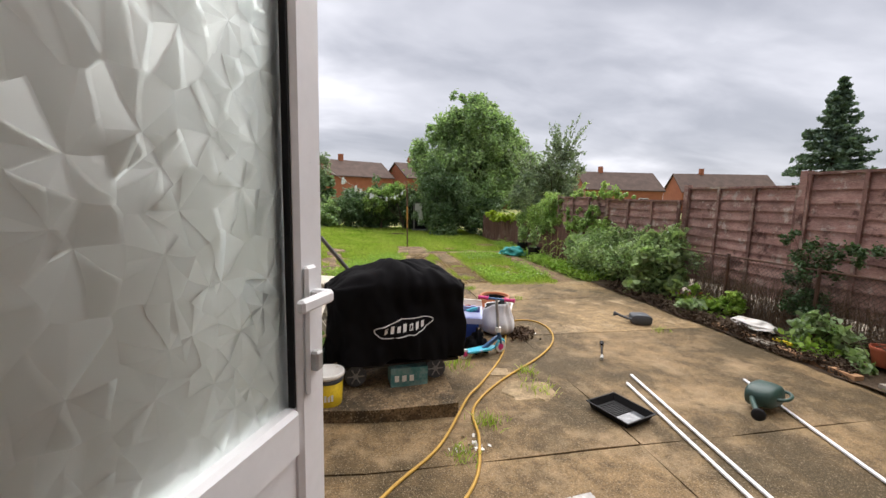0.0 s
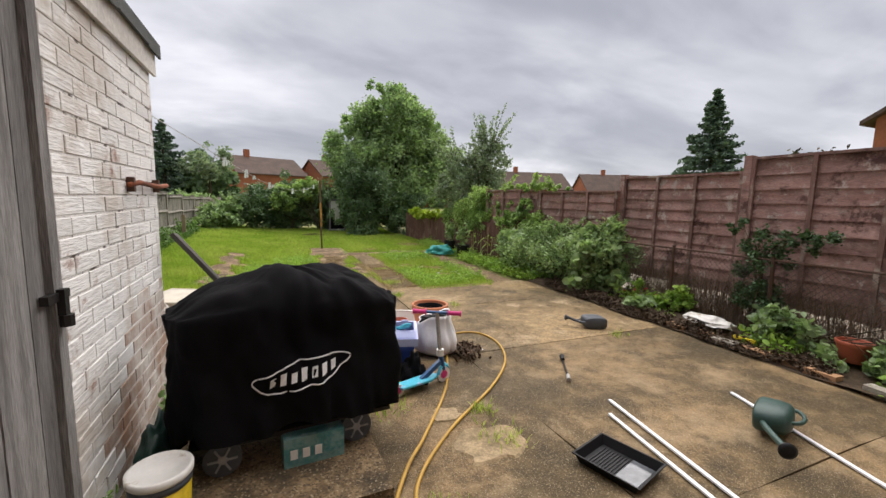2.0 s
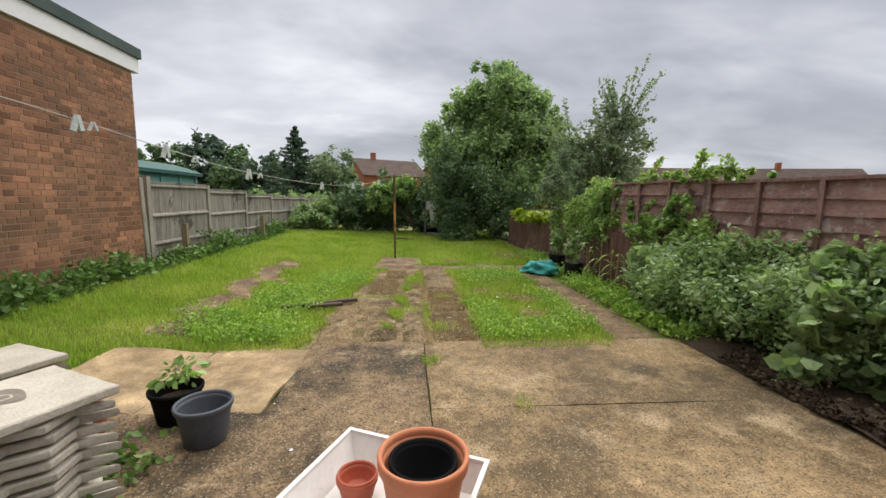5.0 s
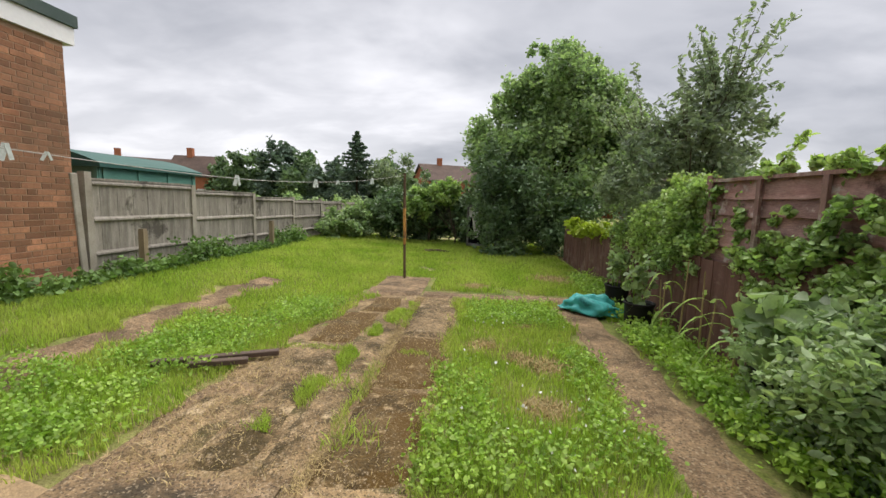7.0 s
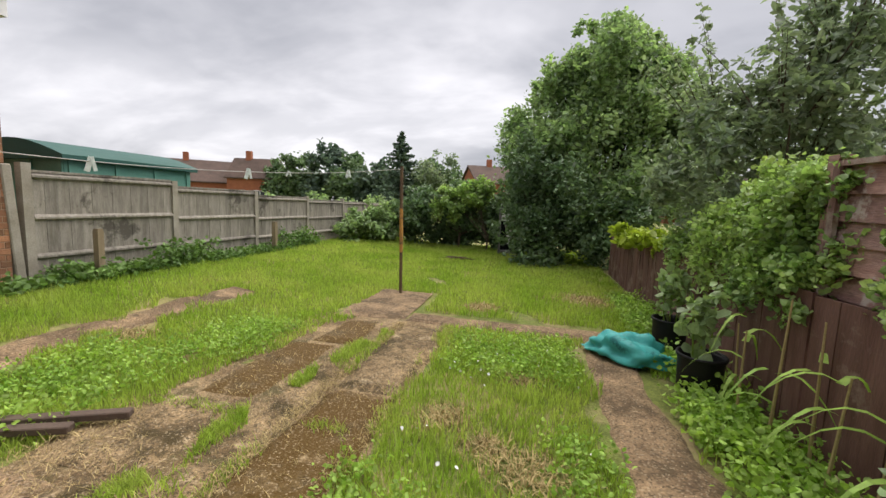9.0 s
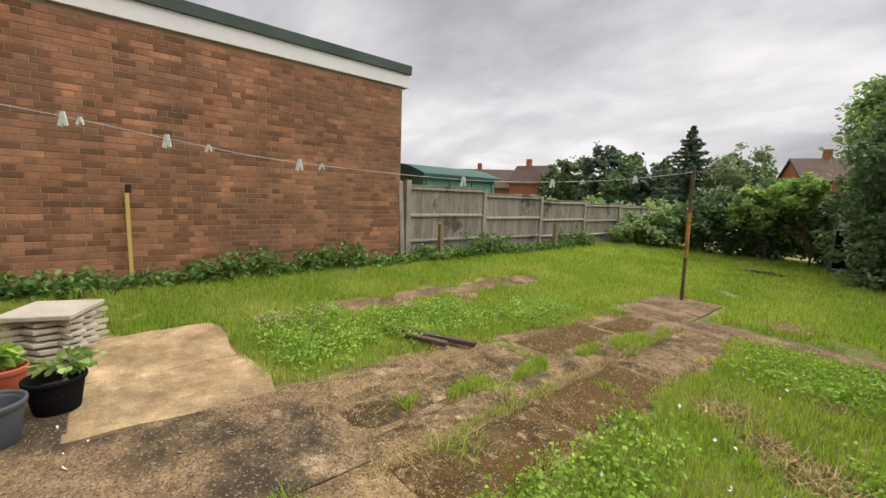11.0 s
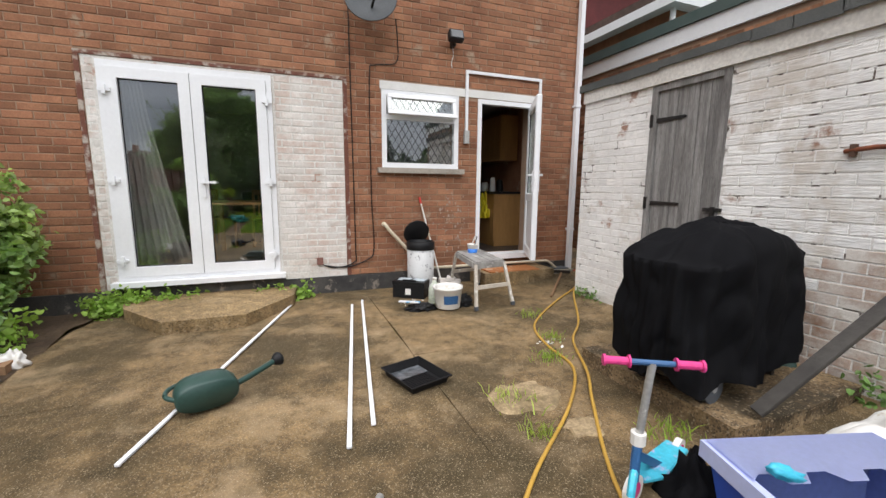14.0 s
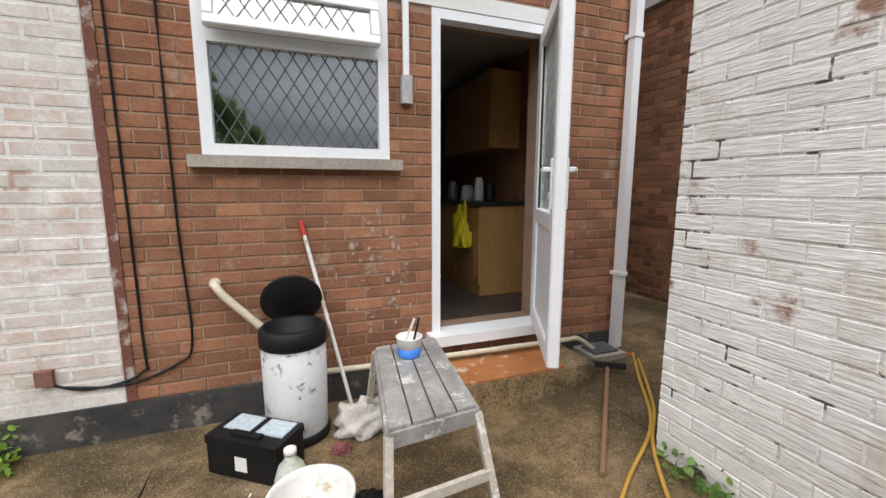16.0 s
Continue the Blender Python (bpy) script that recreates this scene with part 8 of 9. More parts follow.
# ---- trees, shrubs and distance ----
def tree(name, x, y, lumps, leaves, size, mat, label, trunk=(0.12, 2.0), seed=1, shoots=0, zb=None, limbs=9, long=1.6, lumpy=False, tight=0.135, reach=0.9):
    rng = np.random.default_rng(seed)
    th = thing(name, label, "tree" if "tree" in name or "conifer" in name else "shrub")
    z0 = ground_z(x, y) if zb is None else zb
    bm = bmesh.new()
    r, h = trunk
    rod(bm, (x, y, z0 - 0.1), (x + 0.05, y, z0 + h), r, r * 0.6, n=10)
    for k in range(limbs):
        lx, ly, lz, rx, ry, rz = lumps[k % len(lumps)]
        end = Vector((lx, ly, lz)) + Vector(rng.normal(0, 0.4, 3)) * Vector((rx, ry, rz)).length * 0.4
        start = Vector((x, y, z0 + h * rng.uniform(0.35, 1.0)))
        mid = start.lerp(end, 0.5) + Vector((0, 0, 0.15))
        rod(bm, start, mid, r * 0.4, r * 0.25, n=6)
        rod(bm, mid, end, r * 0.25, r * 0.08, n=6)
    sprays, twigs = [], bmesh.new()
    for _ in range(shoots):
        # an arching shoot: a thin stem with leaves along it
        l = lumps[rng.integers(0, len(lumps))]
        a = rng.uniform(0, math.tau)
        d = np.array([math.cos(a) * rng.uniform(0.2, 0.7), math.sin(a) * rng.uniform(0.2, 0.7), rng.uniform(0.8, 1.3)])
        p0 = np.array(l[:3]) + d * np.array(l[3:]) * 0.55
        n_ = 46
        t = np.linspace(0, 1, n_)[:, None]
        curve = p0 + d * t * reach * rng.uniform(0.5, 1.1) + np.array([0, 0, -0.3 * reach]) * t * t
        for q in range(0, n_ - 6, 6):
            rod(twigs, curve[q], curve[q + 6], 0.007 * (1.1 - q / n_), 0.007 * (1.1 - (q + 6) / n_), n=4, caps=False)
        sprays.append(curve + rng.normal(0, size * 0.55, (n_, 3)))
    part("trunk", bm, M_BARK, th)
    if shoots:
        tagged(part("twigs", twigs, M_BARK, th), kind="stuff")
    total = sum(l[3] * l[4] * l[5] for l in lumps)
    pts = []
    for l in lumps:
        n = int(leaves * l[3] * l[4] * l[5] / total)
        # clumps of leaves scattered over the lump, so the outline breaks up
        c = cloud_points(rng, [l], max(6, n // 70), 1.6, 0.45)
        if lumpy:
            # boughs: smaller heads of leaf standing out of the lump
            heads = cloud_points(rng, [l], 9, 1.2, 0.85)
            c = np.concatenate([c[: len(c) // 3]] + [cloud_points(rng, [(*h, *(np.array(l[3:]) * rng.uniform(0.26, 0.46)))], max(4, len(c) // 11), 1.2, 0.5) for h in heads])
        pts.append((c[rng.integers(0, len(c), n)] + rng.normal(0, tight * (l[3] * l[4] * l[5]) ** 0.33, (n, 3))))
    pts = np.concatenate(pts)
    pts[:, 2] = np.maximum(pts[:, 2], z0 + 0.02)
    if sprays:
        pts = np.concatenate([pts] + sprays)
    ob = leaf_mesh("crown", pts, size, mat, th, rng, long)
    return th


tree("broadleaf_tree", 5.05, 19.4, [(4.65, 19.14, 4.53, 1.49, 1.56, 1.43), (3.48, 19.14, 3.55, 1.3, 1.3, 1.37), (5.95, 19.53, 3.81, 1.43, 1.43, 1.43), (4.91, 18.88, 2.58, 2.21, 1.82, 1.56), (4.33, 19.14, 5.76, 0.65, 0.65, 0.65), (5.37, 19.27, 5.76, 0.59, 0.65, 0.59), (7.12, 19.79, 2.97, 1.23, 1.3, 1.23), (6.47, 19.27, 4.92, 0.65, 0.65, 0.59), (3.35, 19.14, 4.79, 0.59, 0.65, 0.52)],
     86000, 0.085, M_LEAF_TREE, "large round-headed green tree behind the low fence", trunk=(0.16, 2.2), seed=3, lumpy=True, tight=0.10)
tree("holly_tree", 3.0, 17.6, [(2.9, 17.4, 1.9, 0.9, 1.0, 1.1), (3.6, 17.4, 1.2, 1.3, 1.0, 1.2), (3.1, 17.8, 0.9, 0.7, 0.9, 0.9), (4.6, 17.2, 1.0, 1.3, 1.0, 1.0)],
     22000, 0.07, M_LEAF_DARK, "dense dark evergreen at the garden end", trunk=(0.12, 1.4), seed=5, lumpy=True, tight=0.1)
tree("willow_shrub", 5.45, 11.6, [(5.3, 11.5, 1.95, 0.7, 0.8, 0.75), (5.65, 11.4, 2.4, 0.5, 0.5, 0.6), (5.0, 12.0, 1.8, 0.55, 0.75, 0.65), (5.6, 11.8, 1.4, 0.85, 0.8, 0.85)],
     14500, 0.042, M_LEAF_SILVER, "grey-green shrub with long loose shoots over the fence", trunk=(0.07, 1.2), seed=8, shoots=120, reach=1.2, long=2.1, lumpy=True, tight=0.1)
tree("ivy_mass", 4.85, 10.6, [(4.78, 10.2, 1.15, 0.22, 0.55, 0.42), (4.8, 11.0, 1.1, 0.24, 0.6, 0.38), (4.85, 11.9, 1.0, 0.24, 0.6, 0.28), (4.9, 10.3, 1.5, 0.3, 0.6, 0.25), (4.82, 9.75, 1.3, 0.12, 0.16, 0.5), (4.7, 10.6, 0.82, 0.1, 0.9, 0.12)],
     26000, 0.041, M_LEAF_IVY, "ivy and creeper hanging over the low brown fence", trunk=(0.03, 0.8), seed=9, limbs=5, long=1.15)
tree("fence_top_creeper", 4.95, 8.8, [(4.92, 9.2, 1.74, 0.09, 0.5, 0.07), (4.98, 8.3, 1.74, 0.1, 0.6, 0.08), (5.08, 7.6, 1.71, 0.08, 0.4, 0.05), (4.85, 9.3, 1.3, 0.05, 0.12, 0.3)],
     2600, 0.05, M_LEAF_IVY, "thin creeper trailing along the top of the brown fence", trunk=(0.015, 1.6), seed=24, limbs=4, long=1.2, shoots=6, reach=0.3)
tree("climbing_ivy", 4.8, 8.7, [(4.82, 8.75, 0.75, 0.13, 0.32, 0.42), (4.86, 8.35, 0.95, 0.12, 0.35, 0.32), (4.9, 7.9, 0.8, 0.14, 0.35, 0.4), (4.86, 8.9, 1.2, 0.06, 0.16, 0.24), (4.84, 8.25, 1.3, 0.07, 0.4, 0.2), (4.84, 9.2, 1.0, 0.08, 0.3, 0.28)],
     12500, 0.045, M_LEAF_IVY, "ivy climbing the low fence behind the pot", trunk=(0.02, 0.8), seed=25, limbs=4, long=1.15)
tree("golden_creeper", 4.72, 13.8, [(4.7, 13.3, 0.92, 0.25, 0.7, 0.12), (4.7, 14.5, 0.95, 0.28, 0.7, 0.14)], 1800, 0.09, M_LEAF_LIME, "yellow-green creeper along the top of the low fence", trunk=(0.02, 0.7), seed=10, limbs=4)
tree("escallonia_bush", 4.72, 7.0, [(4.72, 7.4, 0.42, 0.55, 0.75, 0.45), (4.85, 6.3, 0.48, 0.48, 0.6, 0.5), (4.55, 8.1, 0.32, 0.4, 0.5, 0.35), (5.0, 5.9, 0.6, 0.35, 0.4, 0.5), (4.95, 7.0, 0.7, 0.4, 0.8, 0.3)],
     20000, 0.036, M_LEAF_BUSH, "dense green bush spreading over the patio edge", trunk=(0.04, 0.4), seed=12, shoots=60, reach=0.32)
tree("broad_leaved_shrub", 4.85, 6.0, [(4.66, 5.8, 0.42, 0.36, 0.42, 0.42), (4.9, 6.0, 0.9, 0.3, 0.38, 0.28), (4.85, 5.55, 0.7, 0.2, 0.22, 0.2)], 1150, 0.125, M_LEAF_BUSH, "shrub with large soft green leaves", trunk=(0.03, 0.6), seed=13, long=1.2)
tree("fence_ivy", 5.0, 3.75, [(5.0, 3.75, 0.75, 0.13, 0.3, 0.5), (5.05, 3.35, 1.1, 0.1, 0.35, 0.16), (4.98, 3.8, 0.3, 0.15, 0.28, 0.28), (5.05, 4.0, 1.2, 0.08, 0.2, 0.14)], 4600, 0.03, M_LEAF_CLIMB, "dark ivy growing up the chain-link fence", trunk=(0.02, 0.9), seed=15, long=1.2)
tree("hebe_shrub", 4.75, 3.1, [(4.7, 3.3, 0.2, 0.26, 0.36, 0.22), (4.8, 2.2, 0.28, 0.3, 0.5, 0.28), (4.85, 1.3, 0.3, 0.35, 0.6, 0.32), (4.6, 2.75, 0.12, 0.2, 0.3, 0.12)],
     8000, 0.05, M_LEAF_BUSH, "low mixed green plants in the bed", trunk=(0.02, 0.2), seed=16)
tree("corner_bush", 4.9, 0.55, [(4.85, 0.55, 0.75, 0.4, 0.4, 0.55), (4.75, 1.1, 0.35, 0.35, 0.45, 0.3), (5.0, 0.45, 1.25, 0.28, 0.3, 0.25)], 7000, 0.05, M_LEAF_IVY, "green climbing bush at the corner of the house", trunk=(0.03, 0.8), seed=18)
tree("flowering_weeds", 4.7, 5.1, [(4.85, 5.15, 0.2, 0.16, 0.35, 0.14), (4.85, 4.6, 0.2, 0.16, 0.35, 0.16)], 1500, 0.034, M_WEED, "loose green weeds under the chain-link fence", trunk=(0.012, 0.15), seed=17)
pl = thing("bedding_plant", "low rosette of broad bright green leaves in the bed", "plant")
leaf_mesh("leaves", cloud_points(np.random.default_rng(31), [(4.42, 4.82, 0.15, 0.17, 0.16, 0.07)], 110, 1, 0.2), 0.085, M_LEAF_BUSH, pl, np.random.default_rng(31), 1.25)
M_PETAL = material("red_petals", (0.48, 0.05, 0.03), (0.36, 0.03, 0.03), rough=0.6, bump=0)
r_ = np.random.default_rng(33)
tagged(leaf_mesh("red_flowers", np.concatenate([r_.normal([x, y, z], 0.011, (5, 3)) for x, y, z in ((4.58, 5.25, 0.2), (4.72, 5.2, 0.22), (4.84, 5.1, 0.24), (4.66, 5.02, 0.19), (4.78, 4.86, 0.22))]), 0.02, M_PETAL, rng=r_, long=1.0), "small red flowers among the bed weeds", "flowers", kind="stuff")
litter_y = r_.uniform(2.7, 6.6, 2600)
litter = np.stack([4.165 + np.abs(r_.normal(0, 0.1, 2600)) + 0.03 * np.sin(litter_y * 5) + 0.02 * np.sin(litter_y * 13), litter_y, np.zeros(2600)], 1)
litter[:, 2] = 0.022 + np.minimum(0.10, (litter[:, 0] - 4.18).clip(0) * 0.5) + r_.uniform(0, 0.025, 2600)
tagged(leaf_mesh("leaf_litter", litter, 0.025, M_SOIL, rng=r_, long=1.7, droop=0.0), "dark soil crumbs and dead leaves along the bed edge", "leaf litter", kind="stuff")
tree("garden_hedge", 0.6, 20.0, [(x, 20.2 + 0.3 * math.sin(x * 2), 1.0, 0.75, 0.7, 1.0 + 0.2 * math.sin(x * 3.1)) for x in np.arange(-0.9, 3.2, 0.65)], 28000, 0.085, M_LEAF_DARK, "tall dark hedge across the end of the garden", trunk=(0.05, 0.8), seed=20)
tree("buddleia_shrub", -2.0, 18.8, [(-2.2, 18.4, 0.5, 0.5, 0.7, 0.5), (-1.8, 19.3, 0.6, 0.5, 0.6, 0.6)], 6000, 0.08, M_LEAF_BUSH, "grey-green shrub by the grey fence", trunk=(0.04, 0.5), seed=21, shoots=10)
tree("hedge_shrub", 1.6, 19.4, [(1.2, 19.6, 1.7, 0.6, 0.5, 0.5), (0.3, 19.7, 1.3, 0.6, 0.5, 0.5)], 5000, 0.08, M_LEAF_IVY, "lighter green shrub in front of the hedge", trunk=(0.03, 0.5), seed=22)


def conifer(x, y, h, w, seed, label):
    rng = np.random.default_rng(seed)
    th = thing("conifer", label, "tree")
    bm = bmesh.new()
    rod(bm, (x, y, -0.2), (x, y, h * 0.97), h * 0.02, 0.02, n=8)
    part("trunk", bm, M_BARK, th)
    pts = []
    tiers = 24
    for k in range(tiers):
        t = k / (tiers - 1)
        z = h * (0.05 + 0.95 * t)
        rad = w / 2 * (1 - t) ** 0.85 * rng.uniform(0.7, 1.25) + 0.06
        for b in range(int(8 + 8 * (1 - t))):
            a = rng.uniform(0, math.tau)
            ln = rad * rng.uniform(0.7, 1.15)
            s = np.linspace(0.15, 1, 48)[:, None]
            d = np.array([math.cos(a), math.sin(a), -0.18])
            p = np.array([x, y, z]) + d * s * ln + np.array([0, 0, 0.18 * ln]) * s * s
            pts.append(p + rng.normal(0, 0.045 * h / 7, p.shape))
    leaf_mesh("crown", np.concatenate(pts), 0.02 * h, M_LEAF_CONIFER, th, rng, 1.9)
    return th


conifer(-8.1, 39.2, 7.0, 5.6, 31, "dark pointed conifer beyond the grey fence")
conifer(37.0, 26.5, 11.5, 8.2, 32, "tall dark conifer behind the brown fence")
for k, (x, y, h, w, sd) in enumerate(((-14.5, 44, 5.8, 5, 41), (-18.5, 46, 7.4, 4.6, 42), (-22.5, 47, 6.2, 4.5, 43), (-11.5, 42, 5.0, 4.5, 44), (-26, 49, 5.6, 4, 45), (-16.5, 47, 6.4, 4, 49), (-5.5, 40, 4.5, 4, 46))):
    tree("background_tree", x, y, [(x, y, h * 0.55, w * 0.42, w * 0.4, h * 0.42), (x - w * 0.3, y, h * 0.4, w * 0.3, w * 0.3, h * 0.36), (x + w * 0.32, y, h * 0.42, w * 0.3, w * 0.3, h * 0.4)],
         4200, 0.30, M_LEAF_CONIFER if k % 2 else M_LEAF_DARK, "distant dark green tree beyond the fence", trunk=(0.15, h * 0.4), seed=sd, limbs=4)
tree("bare_topped_tree", -4.9, 38.5, [(-4.9, 38.5, 4.4, 1.3, 1.2, 1.6), (-5.6, 38.5, 3.2, 1.2, 1.2, 1.2)], 2200, 0.16, M_LEAF_SILVER, "thin airy tree beyond the hedge", trunk=(0.1, 3.0), seed=55, lumpy=True)
tree("background_tree", 48, 24, [(48, 24, 4.5, 3.5, 3, 2.2), (52, 25, 4.0, 3.5, 3, 2.0)], 3000, 0.3, material("russet_leaves", (0.12, 0.085, 0.05), (0.09, 0.10, 0.05), bump=0, island=0.4), "russet tree far beyond the fence", trunk=(0.15, 2.5), seed=56)
tree("background_tree", 22, 60, [(22, 60, 2.5, 8, 3, 2.2), (38, 62, 2.5, 8, 3, 2.0), (8, 64, 2.8, 8, 3, 2.4), (-14, 66, 3, 10, 3, 2.6)], 9000, 0.4, M_LEAF_DARK, "far line of trees", trunk=(0.2, 1.5), seed=57)
tree("neighbour_hedge", -4.4, 21, [(-4.2, y, 0.95, 0.5, 0.8, 0.5) for y in np.arange(16.5, 30, 1.3)], 9000, 0.08, M_LEAF_BUSH, "green hedge behind the grey fence", trunk=(0.04, 0.6), seed=58)


def far_house(x, y, turn, w, d, eave, ridge, label, walls=M_FARBRICK, windows=2, chimney=True):
    m = Matrix.Translation((x, y, 0)) @ Matrix.Rotation(radians(turn), 4, "Z")
    th = thing("house", label, "house", m)
    bm = bmesh.new()
    box(bm, -w / 2, w / 2, -d / 2, d / 2, -0.3, eave)
    prism(bm, [(-d / 2, eave), (d / 2, eave), (0, ridge - 0.12)], "x", -w / 2, w / 2)
    part("wall", bm, walls, th)
    bm = bmesh.new()
    for s in (-1, 1):
        prism(bm, [(s * (d / 2 + 0.3), eave - 0.2), (s * (d / 2 + 0.3), eave - 0.06), (0, ridge + 0.06), (0, ridge - 0.1)], "x", -w / 2 - 0.25, w / 2 + 0.25)
    roof = part("roof", bm, M_ROOFTILE, th)
    if chimney:
        part("chimney", boxes((-w * 0.2 - 0.3, -w * 0.2 + 0.3, -0.3, 0.3, ridge - 0.6, ridge + 0.9)), walls, roof)
    for k in range(windows):
        for z in (1.0, 3.4):
            if z + 1.2 > eave:
                continue
            cx = -w / 2 + w * (k + 0.5) / windows
            win = part("window", boxes((cx - 0.75, cx + 0.75, -d / 2 - 0.05, -d / 2 - 0.01, z, z + 1.15)), M_UPVC, th)
            for q in (-0.36, 0.36):
                part("pane", boxes((cx + q - 0.31, cx + q + 0.31, -d / 2 - 0.06, -d / 2 - 0.052, z + 0.08, z + 1.07)), M_DARKGLASS, win)
    return th


far_house(-1.8, 62, 25, 9, 8, 4.2, 6.5, "brick house with a brown tiled roof beyond the gardens")
far_house(8.4, 64, 20, 8, 8, 4.3, 6.6, "brick house with a steep gable beyond the gardens")
far_house(-37, 50, 40, 12, 8, 3.0, 5.6, "low brick house beyond the fence")
far_house(-30, 50, 15, 5, 5, 3.6, 5.9, "orange brick house beyond the fence")
far_house(40, 60, -10, 12, 8, 3.4, 6.2, "far terrace roof beyond the fence", chimney=True)
far_house(58, 58, -20, 14, 8, 3.4, 6.4, "far terrace roof beyond the fence", chimney=True)
far_house(24, 66, 0, 11, 8, 3.4, 6.0, "far terrace roof beyond the fence", chimney=True)
far_house(21.8, 3.9, 0, 8, 8.2, 4.3, 7.0, "neighbouring brick house with grey eaves", chimney=False)

# taller neighbouring house behind the long building
nh = thing("neighbour_house", "neighbouring brick house with white eaves and tile-hung upper floor", "house")
part("wall", boxes((-9.5, -4.4, -9.0, -1.0, 0, 4.6)), M_GBRICK_MANY, nh)
part("eaves_board", boxes((-9.6, -4.15, -9.0, -0.75, 4.55, 4.72)), M_FASCIA, nh, bevel=0.02)
part("roof", boxes((-9.6, -4.2, -9.0, -0.8, 4.722, 4.9)), M_ROOFTILE, nh)
part("upper_wall", boxes((-9.5, -3.6, -12.0, -3.6, 4.0, 6.4)), material("maroon_tile_hanging", (0.13, 0.035, 0.035), (0.10, 0.03, 0.03), big=3, fine=12, bump=0.4), nh)
part("upper_eaves_board", boxes((-9.8, -3.3, -12.2, -3.3, 6.4, 6.55)), M_FASCIA, nh)
bm = bmesh.new()
rod(bm, (-4.38, -0.97, 0), (-4.38, -0.97, 4.55), 0.05)
part("downpipe", bm, M_UPVC, nh)
w = part("window", boxes((-6.4, -5.2, -0.999, -0.95, 3.3, 4.3)), M_UPVC, nh)
part("pane", boxes((-6.3, -5.3, -0.949, -0.945, 3.4, 4.2)), M_DARKGLASS, w)

gs = thing("green_shed", "green painted garden shed with a curved roof behind the fence", "shed", Matrix.Translation((-4.55, 12.65, 0.1)))
M_GREENPAINT = material("pale_green_paint", (0.09, 0.25, 0.20), (0.12, 0.29, 0.235), rough=0.6, bump=0.1)
part("wall", boxes((-1.0, 0.9, -1.2, 1.0, 0, 1.72)), M_GREENPAINT, gs)
for k in range(4):
    part("frame_bar", boxes((-0.99 + k * 0.6, -0.91 + k * 0.6, -1.225, -1.201, 0, 1.72)), M_GREENPAINT, gs)
    part("frame_bar", boxes((0.901, 0.925, -1.15 + k * 0.68, -1.07 + k * 0.68, 0, 1.72)), M_GREENPAINT, gs)
bm = bmesh.new()
arc = [(-1.1 + 2.1 * i / 10, 1.72 + 0.24 * math.sin(math.pi * i / 10) + 0.06) for i in range(11)]
prism(bm, arc + [(1.0, 1.71), (-1.1, 1.71)], "y", -1.28, 1.08)
part("roof", bm, material("dark_green_roof", (0.02, 0.085, 0.07), (0.03, 0.10, 0.085), rough=0.6, bump=0.1), gs)

hut = thing("old_hutch", "broken wooden hutch with white panels at the garden end", "hutch", Matrix.Translation((2.38, 18.6, 0)))
part("frame", boxes((-0.35, -0.29, 0, 0.06, 0, 1.35), (0.29, 0.35, 0, 0.06, 0, 1.35), (-0.29, 0.29, 0, 0.06, 1.29, 1.35), (-0.35, 0.35, 0.06, 0.5, 0, 0.06)), M_OLDDOOR, hut)
part("panel", boxes((-0.28, 0.05, 0.01, 0.03, 0.95, 1.28)), M_WHITEWOOD, hut)
part("panel", (lambda b: (box(b, -0.05, 0.2, 0.0, 0.02, 0.3, 0.95, m=Matrix.Rotation(radians(-8), 4, "Y")), b)[1])(bmesh.new()), M_WHITEWOOD, hut)
part("back", boxes((-0.35, 0.35, 0.5, 0.52, 0, 1.35)), M_COVER, hut)
heap("debris_pile", 1.2, 16.9, 0.45, 0.16, 0.06, M_SOIL, "small pile of garden debris on the lawn", "debris", 11)


# ---- pots and tall plants by the fence ----
for x, y, r, h in ((4.36, 10.25, 0.17, 0.31), (4.45, 11.3, 0.17, 0.31), (4.62, 8.28, 0.24, 0.33)):
    flower_pot(x, y, ground_z(x, y), r, h, M_BLACKPL, "large black pot with a leafy vegetable plant", soil=M_SOIL, collar=0.03, taper=0.85)
    rngp = np.random.default_rng(int(x * 100))
    pl = thing("potted_plant", "tall leafy vegetable plant with broad leaves", "plant")
    bm = bmesh.new()
    for k in range(3):
        rod(bm, (x + 0.05 * (k - 1), y, h * 0.5), (x + 0.1 * (k - 1), y + 0.05 * k, h + 0.45), 0.008, 0.004, n=6)
    part("stem", bm, M_WEED, pl)
    leaf_mesh("leaves", cloud_points(rngp, [(x, y, h + 0.26, r * (1.0 if r < 0.2 else 1.35), r * (1.0 if r < 0.2 else 1.35), 0.3)], 130 if r < 0.2 else 240, 1, 0.2), 0.085 if r < 0.2 else 0.13, M_LEAF_BUSH, pl, rngp, 1.15)
pl = thing("potted_plant", "leafy green plant in the black patio pot", "plant")
leaf_mesh("leaves", cloud_points(np.random.default_rng(4), [(-0.06, 5.95, 0.28, 0.17, 0.17, 0.08)], 75, 1, 0.2), 0.05, M_LEAF_IVY, pl, np.random.default_rng(4), 1.2)
pl = thing("potted_plant", "dry wispy weeds in the terracotta pot", "plant")
leaf_mesh("leaves", cloud_points(np.random.default_rng(6), [(-0.4, 5.62, 0.27, 0.1, 0.1, 0.08)], 60, 1, 0.2), 0.05, M_WEED, pl, np.random.default_rng(6), 2.0)
flower_pot(4.80, 2.80, 0.06, 0.13, 0.19, M_TERRA2, "terracotta pot half sunk in the bed", soil=M_SOIL, collar=0.04)
corn = thing("sweetcorn", "pale dry sweetcorn stalks by the low fence", "plant")
rngp = np.random.default_rng(19)
